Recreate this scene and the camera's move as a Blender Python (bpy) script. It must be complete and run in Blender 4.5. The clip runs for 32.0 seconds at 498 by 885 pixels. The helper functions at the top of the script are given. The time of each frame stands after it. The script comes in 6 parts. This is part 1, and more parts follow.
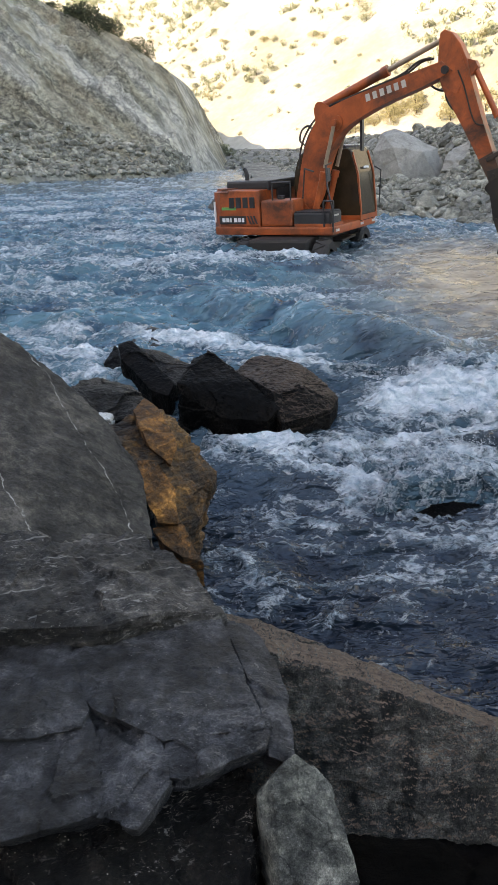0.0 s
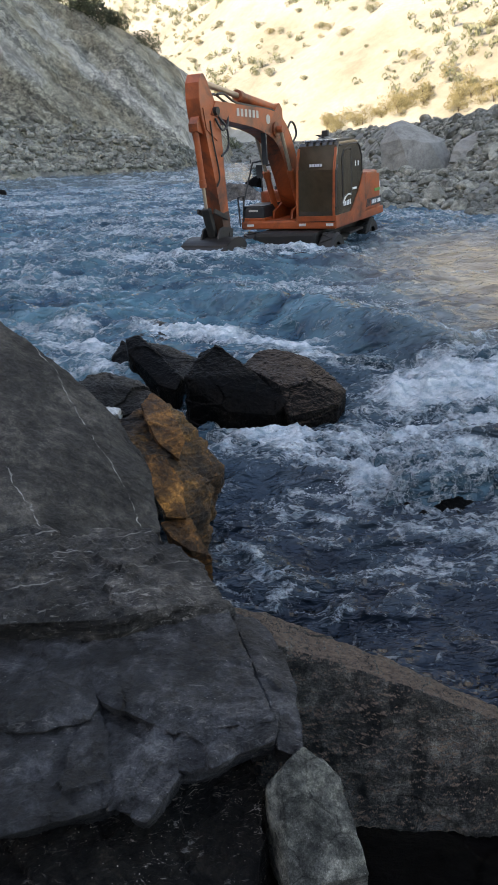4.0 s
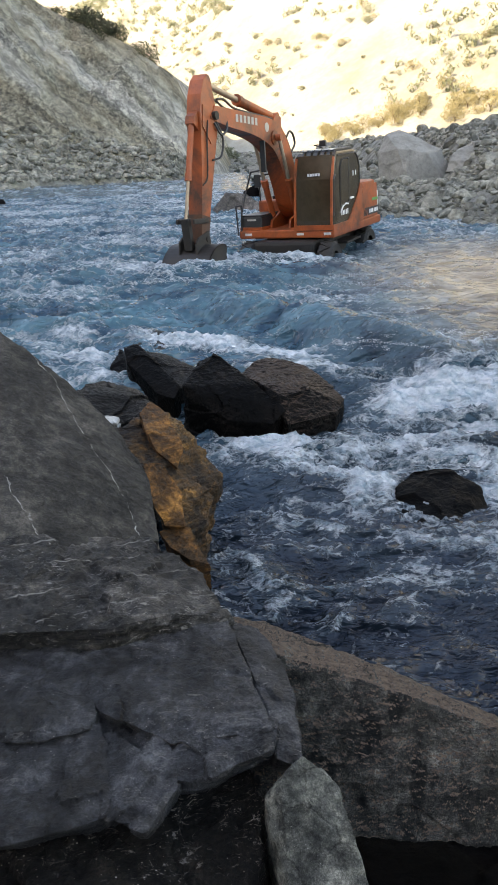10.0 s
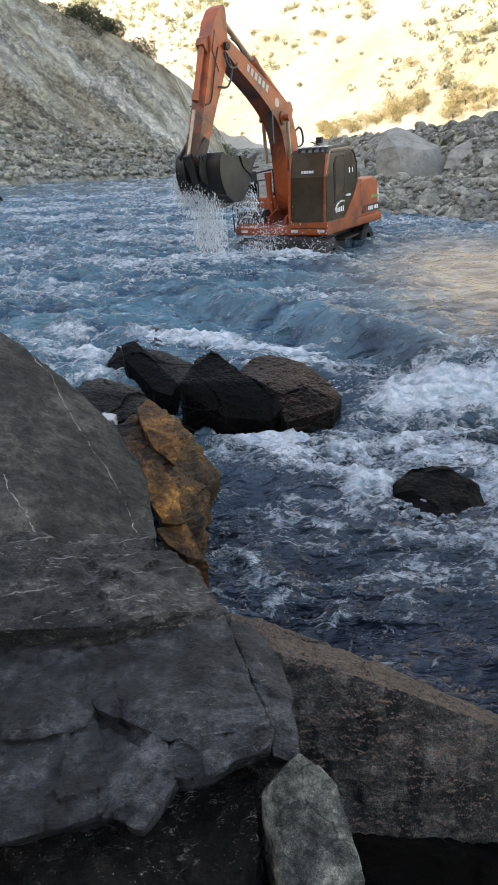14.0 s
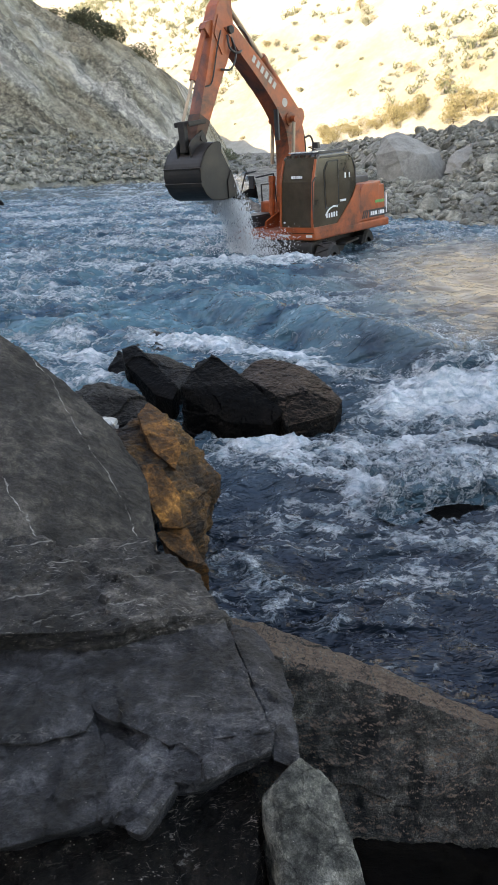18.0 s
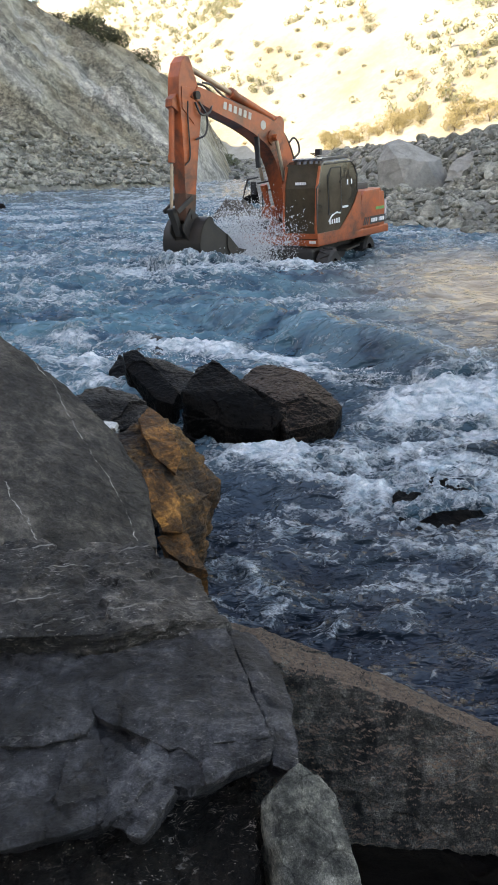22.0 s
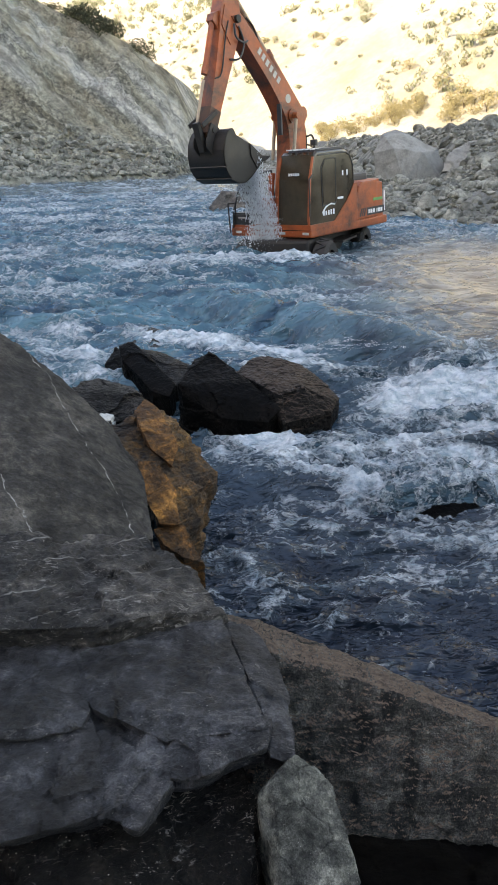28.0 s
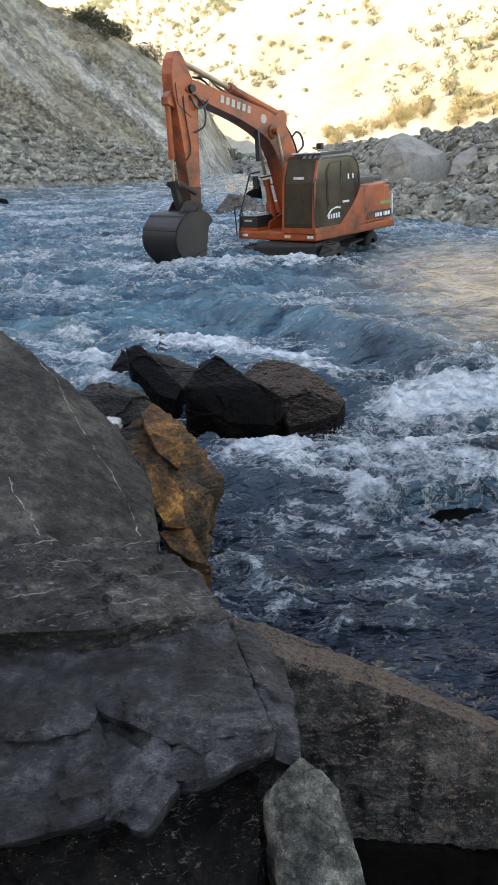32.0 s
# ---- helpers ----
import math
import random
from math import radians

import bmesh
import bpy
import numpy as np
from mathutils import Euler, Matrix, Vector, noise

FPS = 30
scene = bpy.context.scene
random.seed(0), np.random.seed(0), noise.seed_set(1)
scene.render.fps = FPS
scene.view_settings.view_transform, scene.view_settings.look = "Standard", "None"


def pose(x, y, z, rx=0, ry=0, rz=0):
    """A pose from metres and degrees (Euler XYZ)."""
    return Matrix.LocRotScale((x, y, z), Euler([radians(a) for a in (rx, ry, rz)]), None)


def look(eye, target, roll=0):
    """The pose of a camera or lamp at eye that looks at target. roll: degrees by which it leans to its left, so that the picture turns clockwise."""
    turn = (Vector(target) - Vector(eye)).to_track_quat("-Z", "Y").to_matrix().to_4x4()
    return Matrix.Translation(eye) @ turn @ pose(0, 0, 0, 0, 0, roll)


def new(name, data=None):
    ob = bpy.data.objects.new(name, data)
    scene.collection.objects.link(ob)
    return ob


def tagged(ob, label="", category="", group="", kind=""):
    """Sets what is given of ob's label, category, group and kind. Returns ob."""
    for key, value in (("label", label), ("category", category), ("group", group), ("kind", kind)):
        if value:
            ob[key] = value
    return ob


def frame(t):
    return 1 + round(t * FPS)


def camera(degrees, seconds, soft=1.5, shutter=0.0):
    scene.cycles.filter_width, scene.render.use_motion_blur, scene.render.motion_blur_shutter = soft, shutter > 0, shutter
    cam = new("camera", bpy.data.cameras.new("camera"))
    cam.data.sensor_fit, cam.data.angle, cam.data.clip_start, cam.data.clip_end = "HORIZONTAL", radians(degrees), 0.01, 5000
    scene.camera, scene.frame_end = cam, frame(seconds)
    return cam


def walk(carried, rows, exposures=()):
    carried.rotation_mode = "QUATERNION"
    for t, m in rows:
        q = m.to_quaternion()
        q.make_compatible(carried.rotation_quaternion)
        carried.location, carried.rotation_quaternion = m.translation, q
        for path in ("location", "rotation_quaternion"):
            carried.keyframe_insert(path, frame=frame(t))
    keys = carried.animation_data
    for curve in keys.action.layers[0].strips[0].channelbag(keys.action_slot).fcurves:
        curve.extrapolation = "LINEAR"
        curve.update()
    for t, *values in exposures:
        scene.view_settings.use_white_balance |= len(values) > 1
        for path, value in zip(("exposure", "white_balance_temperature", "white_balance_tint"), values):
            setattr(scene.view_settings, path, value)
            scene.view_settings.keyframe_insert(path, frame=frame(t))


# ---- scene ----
cam = camera(36.8, 32.0, soft=1.2)
walk(cam, [
    (0, pose(-0.003, -0.004, 2.402, 68.31, 1.14, -1.19)),
    (0.5, pose(-0.001, -0.004, 2.403, 68.31, 1.22, -1.20)),
    (1, pose(0.001, -0.008, 2.404, 68.91, 1.15, -1.60)),
    (1.5, pose(-0.006, -0.013, 2.410, 69.59, 1.23, -1.52)),
    (2, pose(-0.007, -0.006, 2.407, 68.74, 1.36, -1.00)),
    (2.5, pose(-0.004, -0.007, 2.405, 68.70, 1.46, -1.00)),
    (3, pose(-0.003, -0.006, 2.403, 68.29, 1.48, -0.99)),
    (3.5, pose(-0.001, -0.003, 2.401, 67.88, 1.57, -0.83)),
    (5.5, pose(-0.001, -0.003, 2.401, 67.84, 1.67, -0.66)),
    (6, pose(-0.000, -0.003, 2.401, 67.81, 1.62, -0.70)),
    (6.5, pose(0.000, 0.000, 2.399, 67.66, 1.86, -0.68)),
    (7, pose(-0.002, 0.000, 2.400, 67.53, 1.72, -0.71)),
    (7.5, pose(0.001, -0.003, 2.403, 67.66, 1.83, -0.74)),
    (8, pose(0.001, -0.000, 2.400, 67.95, 1.97, -0.60)),
    (8.5, pose(0.003, -0.001, 2.400, 68.02, 1.96, -0.77)),
    (9, pose(0.000, -0.000, 2.400, 68.18, 1.86, -0.74)),
    (9.5, pose(0.000, -0.002, 2.401, 68.40, 1.73, -0.88)),
    (10, pose(-0.001, -0.006, 2.403, 68.50, 1.67, -0.88)),
    (10.5, pose(-0.000, -0.003, 2.402, 68.33, 1.69, -0.96)),
    (11, pose(-0.001, -0.003, 2.402, 68.33, 1.55, -1.02)),
    (11.5, pose(-0.002, -0.006, 2.404, 68.43, 1.54, -0.98)),
    (12, pose(-0.001, -0.007, 2.405, 68.24, 1.62, -0.97)),
    (12.5, pose(-0.003, -0.002, 2.401, 68.15, 1.69, -0.82)),
    (13, pose(0.000, -0.003, 2.403, 68.08, 1.77, -0.88)),
    (13.5, pose(0.002, -0.004, 2.402, 68.22, 1.73, -0.99)),
    (14, pose(-0.000, -0.005, 2.403, 68.28, 1.57, -1.04)),
    (14.5, pose(-0.001, -0.003, 2.402, 68.41, 1.52, -1.04)),
    (16.5, pose(-0.002, -0.008, 2.405, 68.51, 1.58, -0.89)),
    (17, pose(-0.001, -0.009, 2.405, 68.61, 1.51, -0.96)),
    (17.5, pose(-0.004, -0.010, 2.406, 68.74, 1.41, -0.84)),
    (18, pose(0.001, -0.006, 2.403, 68.59, 1.58, -0.99)),
    (18.5, pose(-0.003, -0.009, 2.405, 68.89, 1.47, -0.93)),
    (19, pose(-0.002, -0.011, 2.406, 68.83, 1.44, -0.98)),
    (19.5, pose(-0.003, -0.011, 2.406, 68.58, 1.37, -0.90)),
    (20, pose(-0.003, -0.010, 2.406, 68.25, 1.33, -0.75)),
    (20.5, pose(-0.005, -0.012, 2.407, 68.45, 1.22, -0.83)),
    (21, pose(-0.003, -0.015, 2.410, 68.60, 1.23, -0.97)),
    (21.5, pose(-0.007, -0.015, 2.410, 68.82, 1.09, -0.99)),
    (22, pose(-0.009, -0.020, 2.414, 68.96, 1.07, -0.88)),
    (22.5, pose(-0.010, -0.019, 2.414, 68.91, 1.02, -0.74)),
    (23, pose(-0.004, -0.012, 2.406, 68.56, 1.26, -0.84)),
    (23.5, pose(-0.001, -0.012, 2.407, 68.58, 1.38, -0.92)),
    (24, pose(-0.005, -0.018, 2.413, 68.77, 1.22, -0.88)),
    (24.5, pose(-0.007, -0.017, 2.411, 68.90, 1.15, -0.85)),
    (25, pose(-0.007, -0.020, 2.412, 69.03, 1.06, -1.03)),
    (25.5, pose(-0.006, -0.017, 2.410, 68.96, 1.11, -0.94)),
    (27.5, pose(-0.007, -0.012, 2.408, 68.57, 1.06, -1.00)),
    (28, pose(-0.002, -0.006, 2.402, 68.38, 1.22, -1.14)),
    (28.5, pose(-0.005, -0.013, 2.409, 68.53, 1.08, -1.02)),
    (29, pose(-0.009, -0.020, 2.414, 68.78, 0.87, -0.97)),
    (29.5, pose(-0.007, -0.019, 2.414, 68.64, 0.96, -0.93)),
    (30, pose(-0.011, -0.018, 2.414, 68.52, 0.75, -0.88)),
    (30.5, pose(-0.012, -0.021, 2.417, 68.65, 0.76, -0.79)),
    (31, pose(-0.012, -0.018, 2.414, 68.48, 0.76, -0.90)),
    (31.5, pose(-0.008, -0.020, 2.414, 68.44, 0.99, -0.77)),
    (32, pose(-0.004, -0.019, 2.414, 68.59, 1.26, -0.66)),
], exposures=[(0, 2.6, 9800, 16), (1.2, 2.6, 9800, 16), (1.9, 2.21, 8700, 16), (3.3, 2.14, 8700, 16), (5.5, 2.6, 9800, 16), (32, 2.6, 9800, 16)])

# ---- world, sun ----
SUN_AZ = Vector((-0.755, -0.66, 0)).normalized()
SUN_EL = radians(26)
world = bpy.data.worlds.new("sky")
scene.world = world
world.use_nodes = True
wn = world.node_tree.nodes
sky = wn.new("ShaderNodeTexSky")
sky.sky_type, sky.sun_disc = "NISHITA", False
sky.sun_elevation, sky.sun_rotation = SUN_EL, math.atan2(SUN_AZ.x, SUN_AZ.y)
sky.dust_density, sky.altitude = 2.0, 1500
wn["Background"].inputs["Strength"].default_value = 0.15
world.node_tree.links.new(sky.outputs[0], wn["Background"].inputs["Color"])
sun = new("sun", bpy.data.lights.new("sun", "SUN"))
sun.data.energy, sun.data.angle, sun.data.color = 2.1, radians(0.5), (1.0, 0.94, 0.82)
sun.matrix_world = look((SUN_AZ * 100 * math.cos(SUN_EL)) + Vector((0, 0, 100 * math.sin(SUN_EL))), (0, 0, 0))


# ---- materials ----
def node_mat(name):
    m = bpy.data.materials.new(name)
    m.use_nodes = True
    return m, m.node_tree.nodes, m.node_tree.links, m.node_tree.nodes["Principled BSDF"]


def coords(n, l, scale=(1, 1, 1), obj=True):
    tc = n.new("ShaderNodeTexCoord")
    mp = n.new("ShaderNodeMapping")
    mp.inputs["Scale"].default_value = scale
    l.new(tc.outputs["Object" if obj else "Generated"], mp.inputs["Vector"])
    return mp.outputs[0]


def noise_tex(n, l, vec, scale, detail=6, rough=0.6, dist=0.0):
    t = n.new("ShaderNodeTexNoise")
    t.inputs["Scale"].default_value, t.inputs["Detail"].default_value = scale, detail
    t.inputs["Roughness"].default_value, t.inputs["Distortion"].default_value = rough, dist
    l.new(vec, t.inputs["Vector"])
    return t.outputs["Fac"]


def ramp(n, l, fac, stops):
    r = n.new("ShaderNodeValToRGB")
    e = r.color_ramp.elements
    while len(e) < len(stops):
        e.new(0.5)
    for i, (p, c) in enumerate(stops):
        e[i].position = p
        e[i].color = (*c, 1) if len(c) == 3 else c
    l.new(fac, r.inputs[0])
    return r.outputs[0]


def mix_rgb(n, l, fac, a, b, mode="MIX"):
    m = n.new("ShaderNodeMix")
    m.data_type, m.blend_type = "RGBA", mode
    for sock, val in ((m.inputs[0], fac), (m.inputs[6], a), (m.inputs[7], b)):
        if isinstance(val, (int, float)):
            sock.default_value = val
        elif isinstance(val, tuple):
            sock.default_value = (*val, 1)
        else:
            l.new(val, sock)
    return m.outputs[2]


def math_node(n, l, op, a, b):
    m = n.new("ShaderNodeMath")
    m.operation = op
    for sock, val in ((m.inputs[0], a), (m.inputs[1], b)):
        if isinstance(val, (int, float)):
            sock.default_value = val
        else:
            l.new(val, sock)
    return m.outputs[0]


def bump(n, l, height, strength, distance, p, prev=None):
    b = n.new("ShaderNodeBump")
    b.inputs["Strength"].default_value, b.inputs["Distance"].default_value = strength, distance
    l.new(height, b.inputs["Height"])
    if prev is not None:
        l.new(prev, b.inputs["Normal"])
    l.new(b.outputs[0], p.inputs["Normal"])
    return b.outputs[0]


def rock_mat(name, dark, mid, light, scale=1.0, rough=0.75, veins=0.0, layers=0.0, wet=0.0, bump_d=0.02, speck=0.0, per_object=0.0, top=None, top_at=0.85, top_soft=0.13, streaks=0.0, cracks=0.0, spec=0.5, flecks=0.0, grain=0.5, vein_dir=(1.9, 0.9, 0.55), vein_w=0.008):
    m, n, l, p = node_mat(name)
    v = coords(n, l)
    big = noise_tex(n, l, v, 1.6 * scale, 5, 0.6, 0.4)
    fine = noise_tex(n, l, v, 14 * scale, 10, 0.7)
    grit = noise_tex(n, l, v, 90 * scale, 4, 0.7)
    c = ramp(n, l, math_node(n, l, "ADD", math_node(n, l, "MULTIPLY", big, 0.6), math_node(n, l, "MULTIPLY", fine, 0.4)),
             [(0.4, dark), (0.5, mid), (0.6, light)])
    c = mix_rgb(n, l, grain, c, ramp(n, l, grit, [(0.38, (0.4, 0.4, 0.4)), (0.62, (1.5, 1.5, 1.5))] if grain < 0.6 else [(0.4, (0.15, 0.15, 0.15)), (0.5, (0.9, 0.9, 0.9)), (0.6, (2.0, 2.0, 1.95))]), "MULTIPLY")
    h = math_node(n, l, "ADD", math_node(n, l, "MULTIPLY", fine, 0.8), math_node(n, l, "MULTIPLY", grit, 0.25))
    if cracks:
        vc = n.new("ShaderNodeTexVoronoi")
        vc.feature = "DISTANCE_TO_EDGE"
        vc.inputs["Scale"].default_value = 3.2 * scale
        wv = n.new("ShaderNodeVectorMath")
        wv.operation = "ADD"
        nz = n.new("ShaderNodeTexNoise")
        nz.inputs["Scale"].default_value, nz.inputs["Detail"].default_value = 4.0 * scale, 6
        l.new(v, nz.inputs["Vector"])
        l.new(v, wv.inputs[0])
        sc = n.new("ShaderNodeVectorMath")
        sc.operation = "SCALE"
        sc.inputs["Scale"].default_value = 0.35 / scale
        l.new(nz.outputs["Color"], sc.inputs[0])
        l.new(sc.outputs[0], wv.inputs[1])
        l.new(wv.outputs[0], vc.inputs["Vector"])
        crk = ramp(n, l, vc.outputs["Distance"], [(0.0, (0.2, 0.2, 0.2)), (0.035, (1, 1, 1))])
        gate = ramp(n, l, noise_tex(n, l, v, 1.7 * scale, 3), [(0.42, (1, 1, 1)), (0.56, (0, 0, 0))])
        c = mix_rgb(n, l, math_node(n, l, "MULTIPLY", gate, cracks), c, crk, "MULTIPLY")
        mid_n = noise_tex(n, l, v, 5.0 * scale, 9, 0.78, 0.15)
        c = mix_rgb(n, l, min(0.95, 0.4 + 0.55 * cracks), c, ramp(n, l, mid_n, [(0.38, (0.14, 0.14, 0.15)), (0.5, (0.9, 0.9, 0.9)), (0.62, (2.6, 2.52, 2.4))]), "MULTIPLY")
        h = math_node(n, l, "ADD", h, math_node(n, l, "MULTIPLY", mid_n, 1.2))
    if layers:
        lv = coords(n, l, (1.0, 2.2, 9))
        ly = noise_tex(n, l, lv, 2.2 * scale, 7, 0.65, 0.6)
        c = mix_rgb(n, l, layers, c, ramp(n, l, ly, [(0.35, (0.35, 0.33, 0.3)), (0.53, (1, 1, 1)), (0.66, (1.9, 1.85, 1.75))]), "MULTIPLY")
        h = math_node(n, l, "ADD", h, math_node(n, l, "MULTIPLY", ly, layers * 1.6))
    if veins:
        dt = n.new("ShaderNodeVectorMath")
        dt.operation = "DOT_PRODUCT"
        dt.inputs[1].default_value = vein_dir
        l.new(v, dt.inputs[0])
        w = math_node(n, l, "ADD", dt.outputs["Value"], math_node(n, l, "MULTIPLY", noise_tex(n, l, v, 2.2, 6, 0.6), 0.45))
        w = math_node(n, l, "ABSOLUTE", math_node(n, l, "SUBTRACT", math_node(n, l, "FRACT", w, 0.0), 0.5), 0.0)
        gate = ramp(n, l, noise_tex(n, l, v, 9.0, 5, 0.7), [(0.47, (0, 0, 0)), (0.6, (1, 1, 1))])
        line = ramp(n, l, w, [(vein_w * 0.25, (1, 1, 1)), (vein_w, (0, 0, 0))])
        c = mix_rgb(n, l, math_node(n, l, "MULTIPLY", math_node(n, l, "MULTIPLY", line, gate), min(veins, 1.0)), c, (0.5, 0.49, 0.45))
    if flecks:
        fv = noise_tex(n, l, coords(n, l, (0.4, 1.0, 1.6)), 26 * scale, 5, 0.75, 0.8)
        gate = ramp(n, l, noise_tex(n, l, v, 2.6 * scale, 4, 0.7), [(0.46, (0, 0, 0)), (0.62, (1, 1, 1))])
        fl = ramp(n, l, fv, [(0.57, (0, 0, 0)), (0.63, (1, 1, 1))])
        c = mix_rgb(n, l, math_node(n, l, "MULTIPLY", math_node(n, l, "MULTIPLY", fl, gate), flecks), c, (0.42, 0.4, 0.37))
    if speck:
        vo = n.new("ShaderNodeTexVoronoi")
        vo.inputs["Scale"].default_value = 26 * scale
        l.new(coords(n, l, (1.0, 1.3, 1.7)), vo.inputs["Vector"])
        vo.inputs["Randomness"].default_value = 1.0
        spot = ramp(n, l, vo.outputs["Distance"], [(0.07, (1, 1, 1)), (0.14, (0, 0, 0))])
        gate = ramp(n, l, noise_tex(n, l, v, 3.4 * scale, 5, 0.7), [(0.48, (0, 0, 0)), (0.6, (1, 1, 1))])
        c = mix_rgb(n, l, math_node(n, l, "MULTIPLY", math_node(n, l, "MULTIPLY", spot, gate), speck), c, (0.6, 0.58, 0.52))
    if streaks:
        sv = noise_tex(n, l, coords(n, l, (5, 5, 0.5)), 1.3, 7, 0.62)
        c = mix_rgb(n, l, streaks, c, ramp(n, l, sv, [(0.41, (0.12, 0.125, 0.12)), (0.46, (0.95, 0.95, 0.95)), (0.75, (1.4, 1.4, 1.35))]), "MULTIPLY")
    # upward faces tinted: a ledge's own brown, and painted light on the black rocks
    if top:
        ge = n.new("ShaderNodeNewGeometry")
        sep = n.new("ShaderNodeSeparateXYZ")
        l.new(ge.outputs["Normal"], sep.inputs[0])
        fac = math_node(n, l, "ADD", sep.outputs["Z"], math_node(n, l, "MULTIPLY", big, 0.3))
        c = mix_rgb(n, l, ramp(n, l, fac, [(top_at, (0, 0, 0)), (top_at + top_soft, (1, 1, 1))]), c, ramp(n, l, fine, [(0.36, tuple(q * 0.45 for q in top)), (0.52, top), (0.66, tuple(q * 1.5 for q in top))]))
    if per_object:
        oi = n.new("ShaderNodeObjectInfo")
        c = mix_rgb(n, l, per_object, c, ramp(n, l, oi.outputs["Random"], [(0, (0.55, 0.55, 0.56)), (0.5, (1, 0.98, 0.95)), (1, (1.5, 1.48, 1.42))]), "MULTIPLY")
    l.new(c, p.inputs["Base Color"])
    p.inputs["Specular IOR Level"].default_value = spec
    l.new(ramp(n, l, fine, [(0.3, (rough - wet,) * 3), (0.7, (min(1, rough + 0.12),) * 3)]), p.inputs["Roughness"])
    bump(n, l, h, 0.9, bump_d, p)
    return m


def plain_mat(name, col, rough=0.6, metal=0.0, vary=0.25, scale=6.0, dirt=None, dirt_amount=0.5, coat=0.0):
    m, n, l, p = node_mat(name)
    v = coords(n, l)
    f = noise_tex(n, l, v, scale, 8, 0.65)
    c = ramp(n, l, f, [(0.3, tuple(x * (1 - vary) for x in col)), (0.7, tuple(min(1, x * (1 + vary)) for x in col))])
    if dirt:
        g = ramp(n, l, noise_tex(n, l, v, scale * 0.35, 9, 0.72, 0.5), [(0.45, (0, 0, 0)), (0.66, (1, 1, 1))])
        c = mix_rgb(n, l, math_node(n, l, "MULTIPLY", g, dirt_amount), c, dirt)
    l.new(c, p.inputs["Base Color"])
    p.inputs["Metallic"].default_value = metal
    p.inputs["Coat Weight"].default_value = coat
    l.new(ramp(n, l, f, [(0.25, (max(0.04, rough - 0.12),) * 3), (0.75, (min(1, rough + 0.15),) * 3)]), p.inputs["Roughness"])
    bump(n, l, noise_tex(n, l, v, scale * 8, 4), 0.15, 0.004, p)
    return m


M_SLAB = rock_mat("slab_stone", (0.024, 0.0227, 0.0195), (0.043, 0.0405, 0.0355), (0.069, 0.0645, 0.0565), 1.3, 0.8, veins=0.9, bump_d=0.03, cracks=0.55, spec=0.3, flecks=0.12)
M_NEAR = rock_mat("dark_schist", (0.004, 0.004, 0.004), (0.022, 0.0208, 0.0195), (0.08, 0.075, 0.07), 1.7, 0.6, wet=0.15, speck=0.8, bump_d=0.07, cracks=1.0, spec=0.4, flecks=0.8, layers=0.9, veins=0.55, vein_dir=(-2.2, 5.0, 1.0), vein_w=0.035)
M_FACE = rock_mat("dark_blue_grey_rock", (0.01, 0.0107, 0.0122), (0.03, 0.0318, 0.036), (0.066, 0.069, 0.076), 1.6, 0.6, wet=0.12, speck=0.45, bump_d=0.06, cracks=0.95, spec=0.35, flecks=0.3)
# Lichen specks are the rock's own; the dark base holds the gap's shade.
M_UNDER_SHADE = rock_mat("shaded_lichen_rock", (0.004, 0.004, 0.004), (0.01, 0.0095, 0.008), (0.026, 0.021, 0.017), 1.7, 0.7, speck=1.0, bump_d=0.05, cracks=0.7, spec=0.2, flecks=0.8)
M_BLOCK = rock_mat("banded_gneiss", (0.027, 0.027, 0.024), (0.07, 0.069, 0.063), (0.15, 0.147, 0.135), 2.6, 0.75, layers=0.6, bump_d=0.06, top=(0.18, 0.125, 0.09), top_at=0.95, streaks=0.95, cracks=0.25, spec=0.35, grain=0.85)
M_PALE = rock_mat("pale_lichen_stone", (0.055, 0.058, 0.05), (0.12, 0.124, 0.108), (0.23, 0.23, 0.2), 2.4, 0.85, bump_d=0.04, speck=0.6, cracks=0.8, spec=0.3, grain=0.59)
M_RUST = rock_mat("rusty_layered_stone", (0.045, 0.022, 0.009), (0.15, 0.064, 0.017), (0.3, 0.132, 0.036), 1.4, 0.65, layers=0.7, bump_d=0.04, cracks=0.5, spec=0.3)
# The faint brown top tint stands for light on upward faces.
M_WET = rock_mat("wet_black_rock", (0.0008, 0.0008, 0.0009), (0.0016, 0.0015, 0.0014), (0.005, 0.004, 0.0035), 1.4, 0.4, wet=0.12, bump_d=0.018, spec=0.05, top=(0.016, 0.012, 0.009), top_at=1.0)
M_RUST_DARK = rock_mat("brown_layered_stone", (0.014, 0.009, 0.006), (0.066, 0.034, 0.013), (0.18, 0.09, 0.027), 1.6, 0.55, layers=0.85, bump_d=0.04, cracks=0.7, spec=0.35)
# Same black rock; light falling on its top is put in as brown.
M_WET_LIT_TOP = rock_mat("wet_rock_lit_top", (0.0008, 0.0008, 0.0009), (0.002, 0.0018, 0.0016), (0.007, 0.005, 0.004), 1.4, 0.35, wet=0.12, bump_d=0.035, spec=0.12, top=(0.05, 0.034, 0.025), top_at=0.84, top_soft=0.3, layers=0.4)
M_WETGREY = rock_mat("wet_grey_rock", (0.0018, 0.0018, 0.002), (0.0055, 0.0052, 0.005), (0.022, 0.02, 0.019), 2.0, 0.4, wet=0.18, bump_d=0.05, cracks=0.7, spec=0.18, flecks=0.3)
M_QUARTZ = rock_mat("white_quartz", (0.3, 0.3, 0.29), (0.45, 0.45, 0.43), (0.6, 0.6, 0.57), 2.0, 0.7, bump_d=0.02)
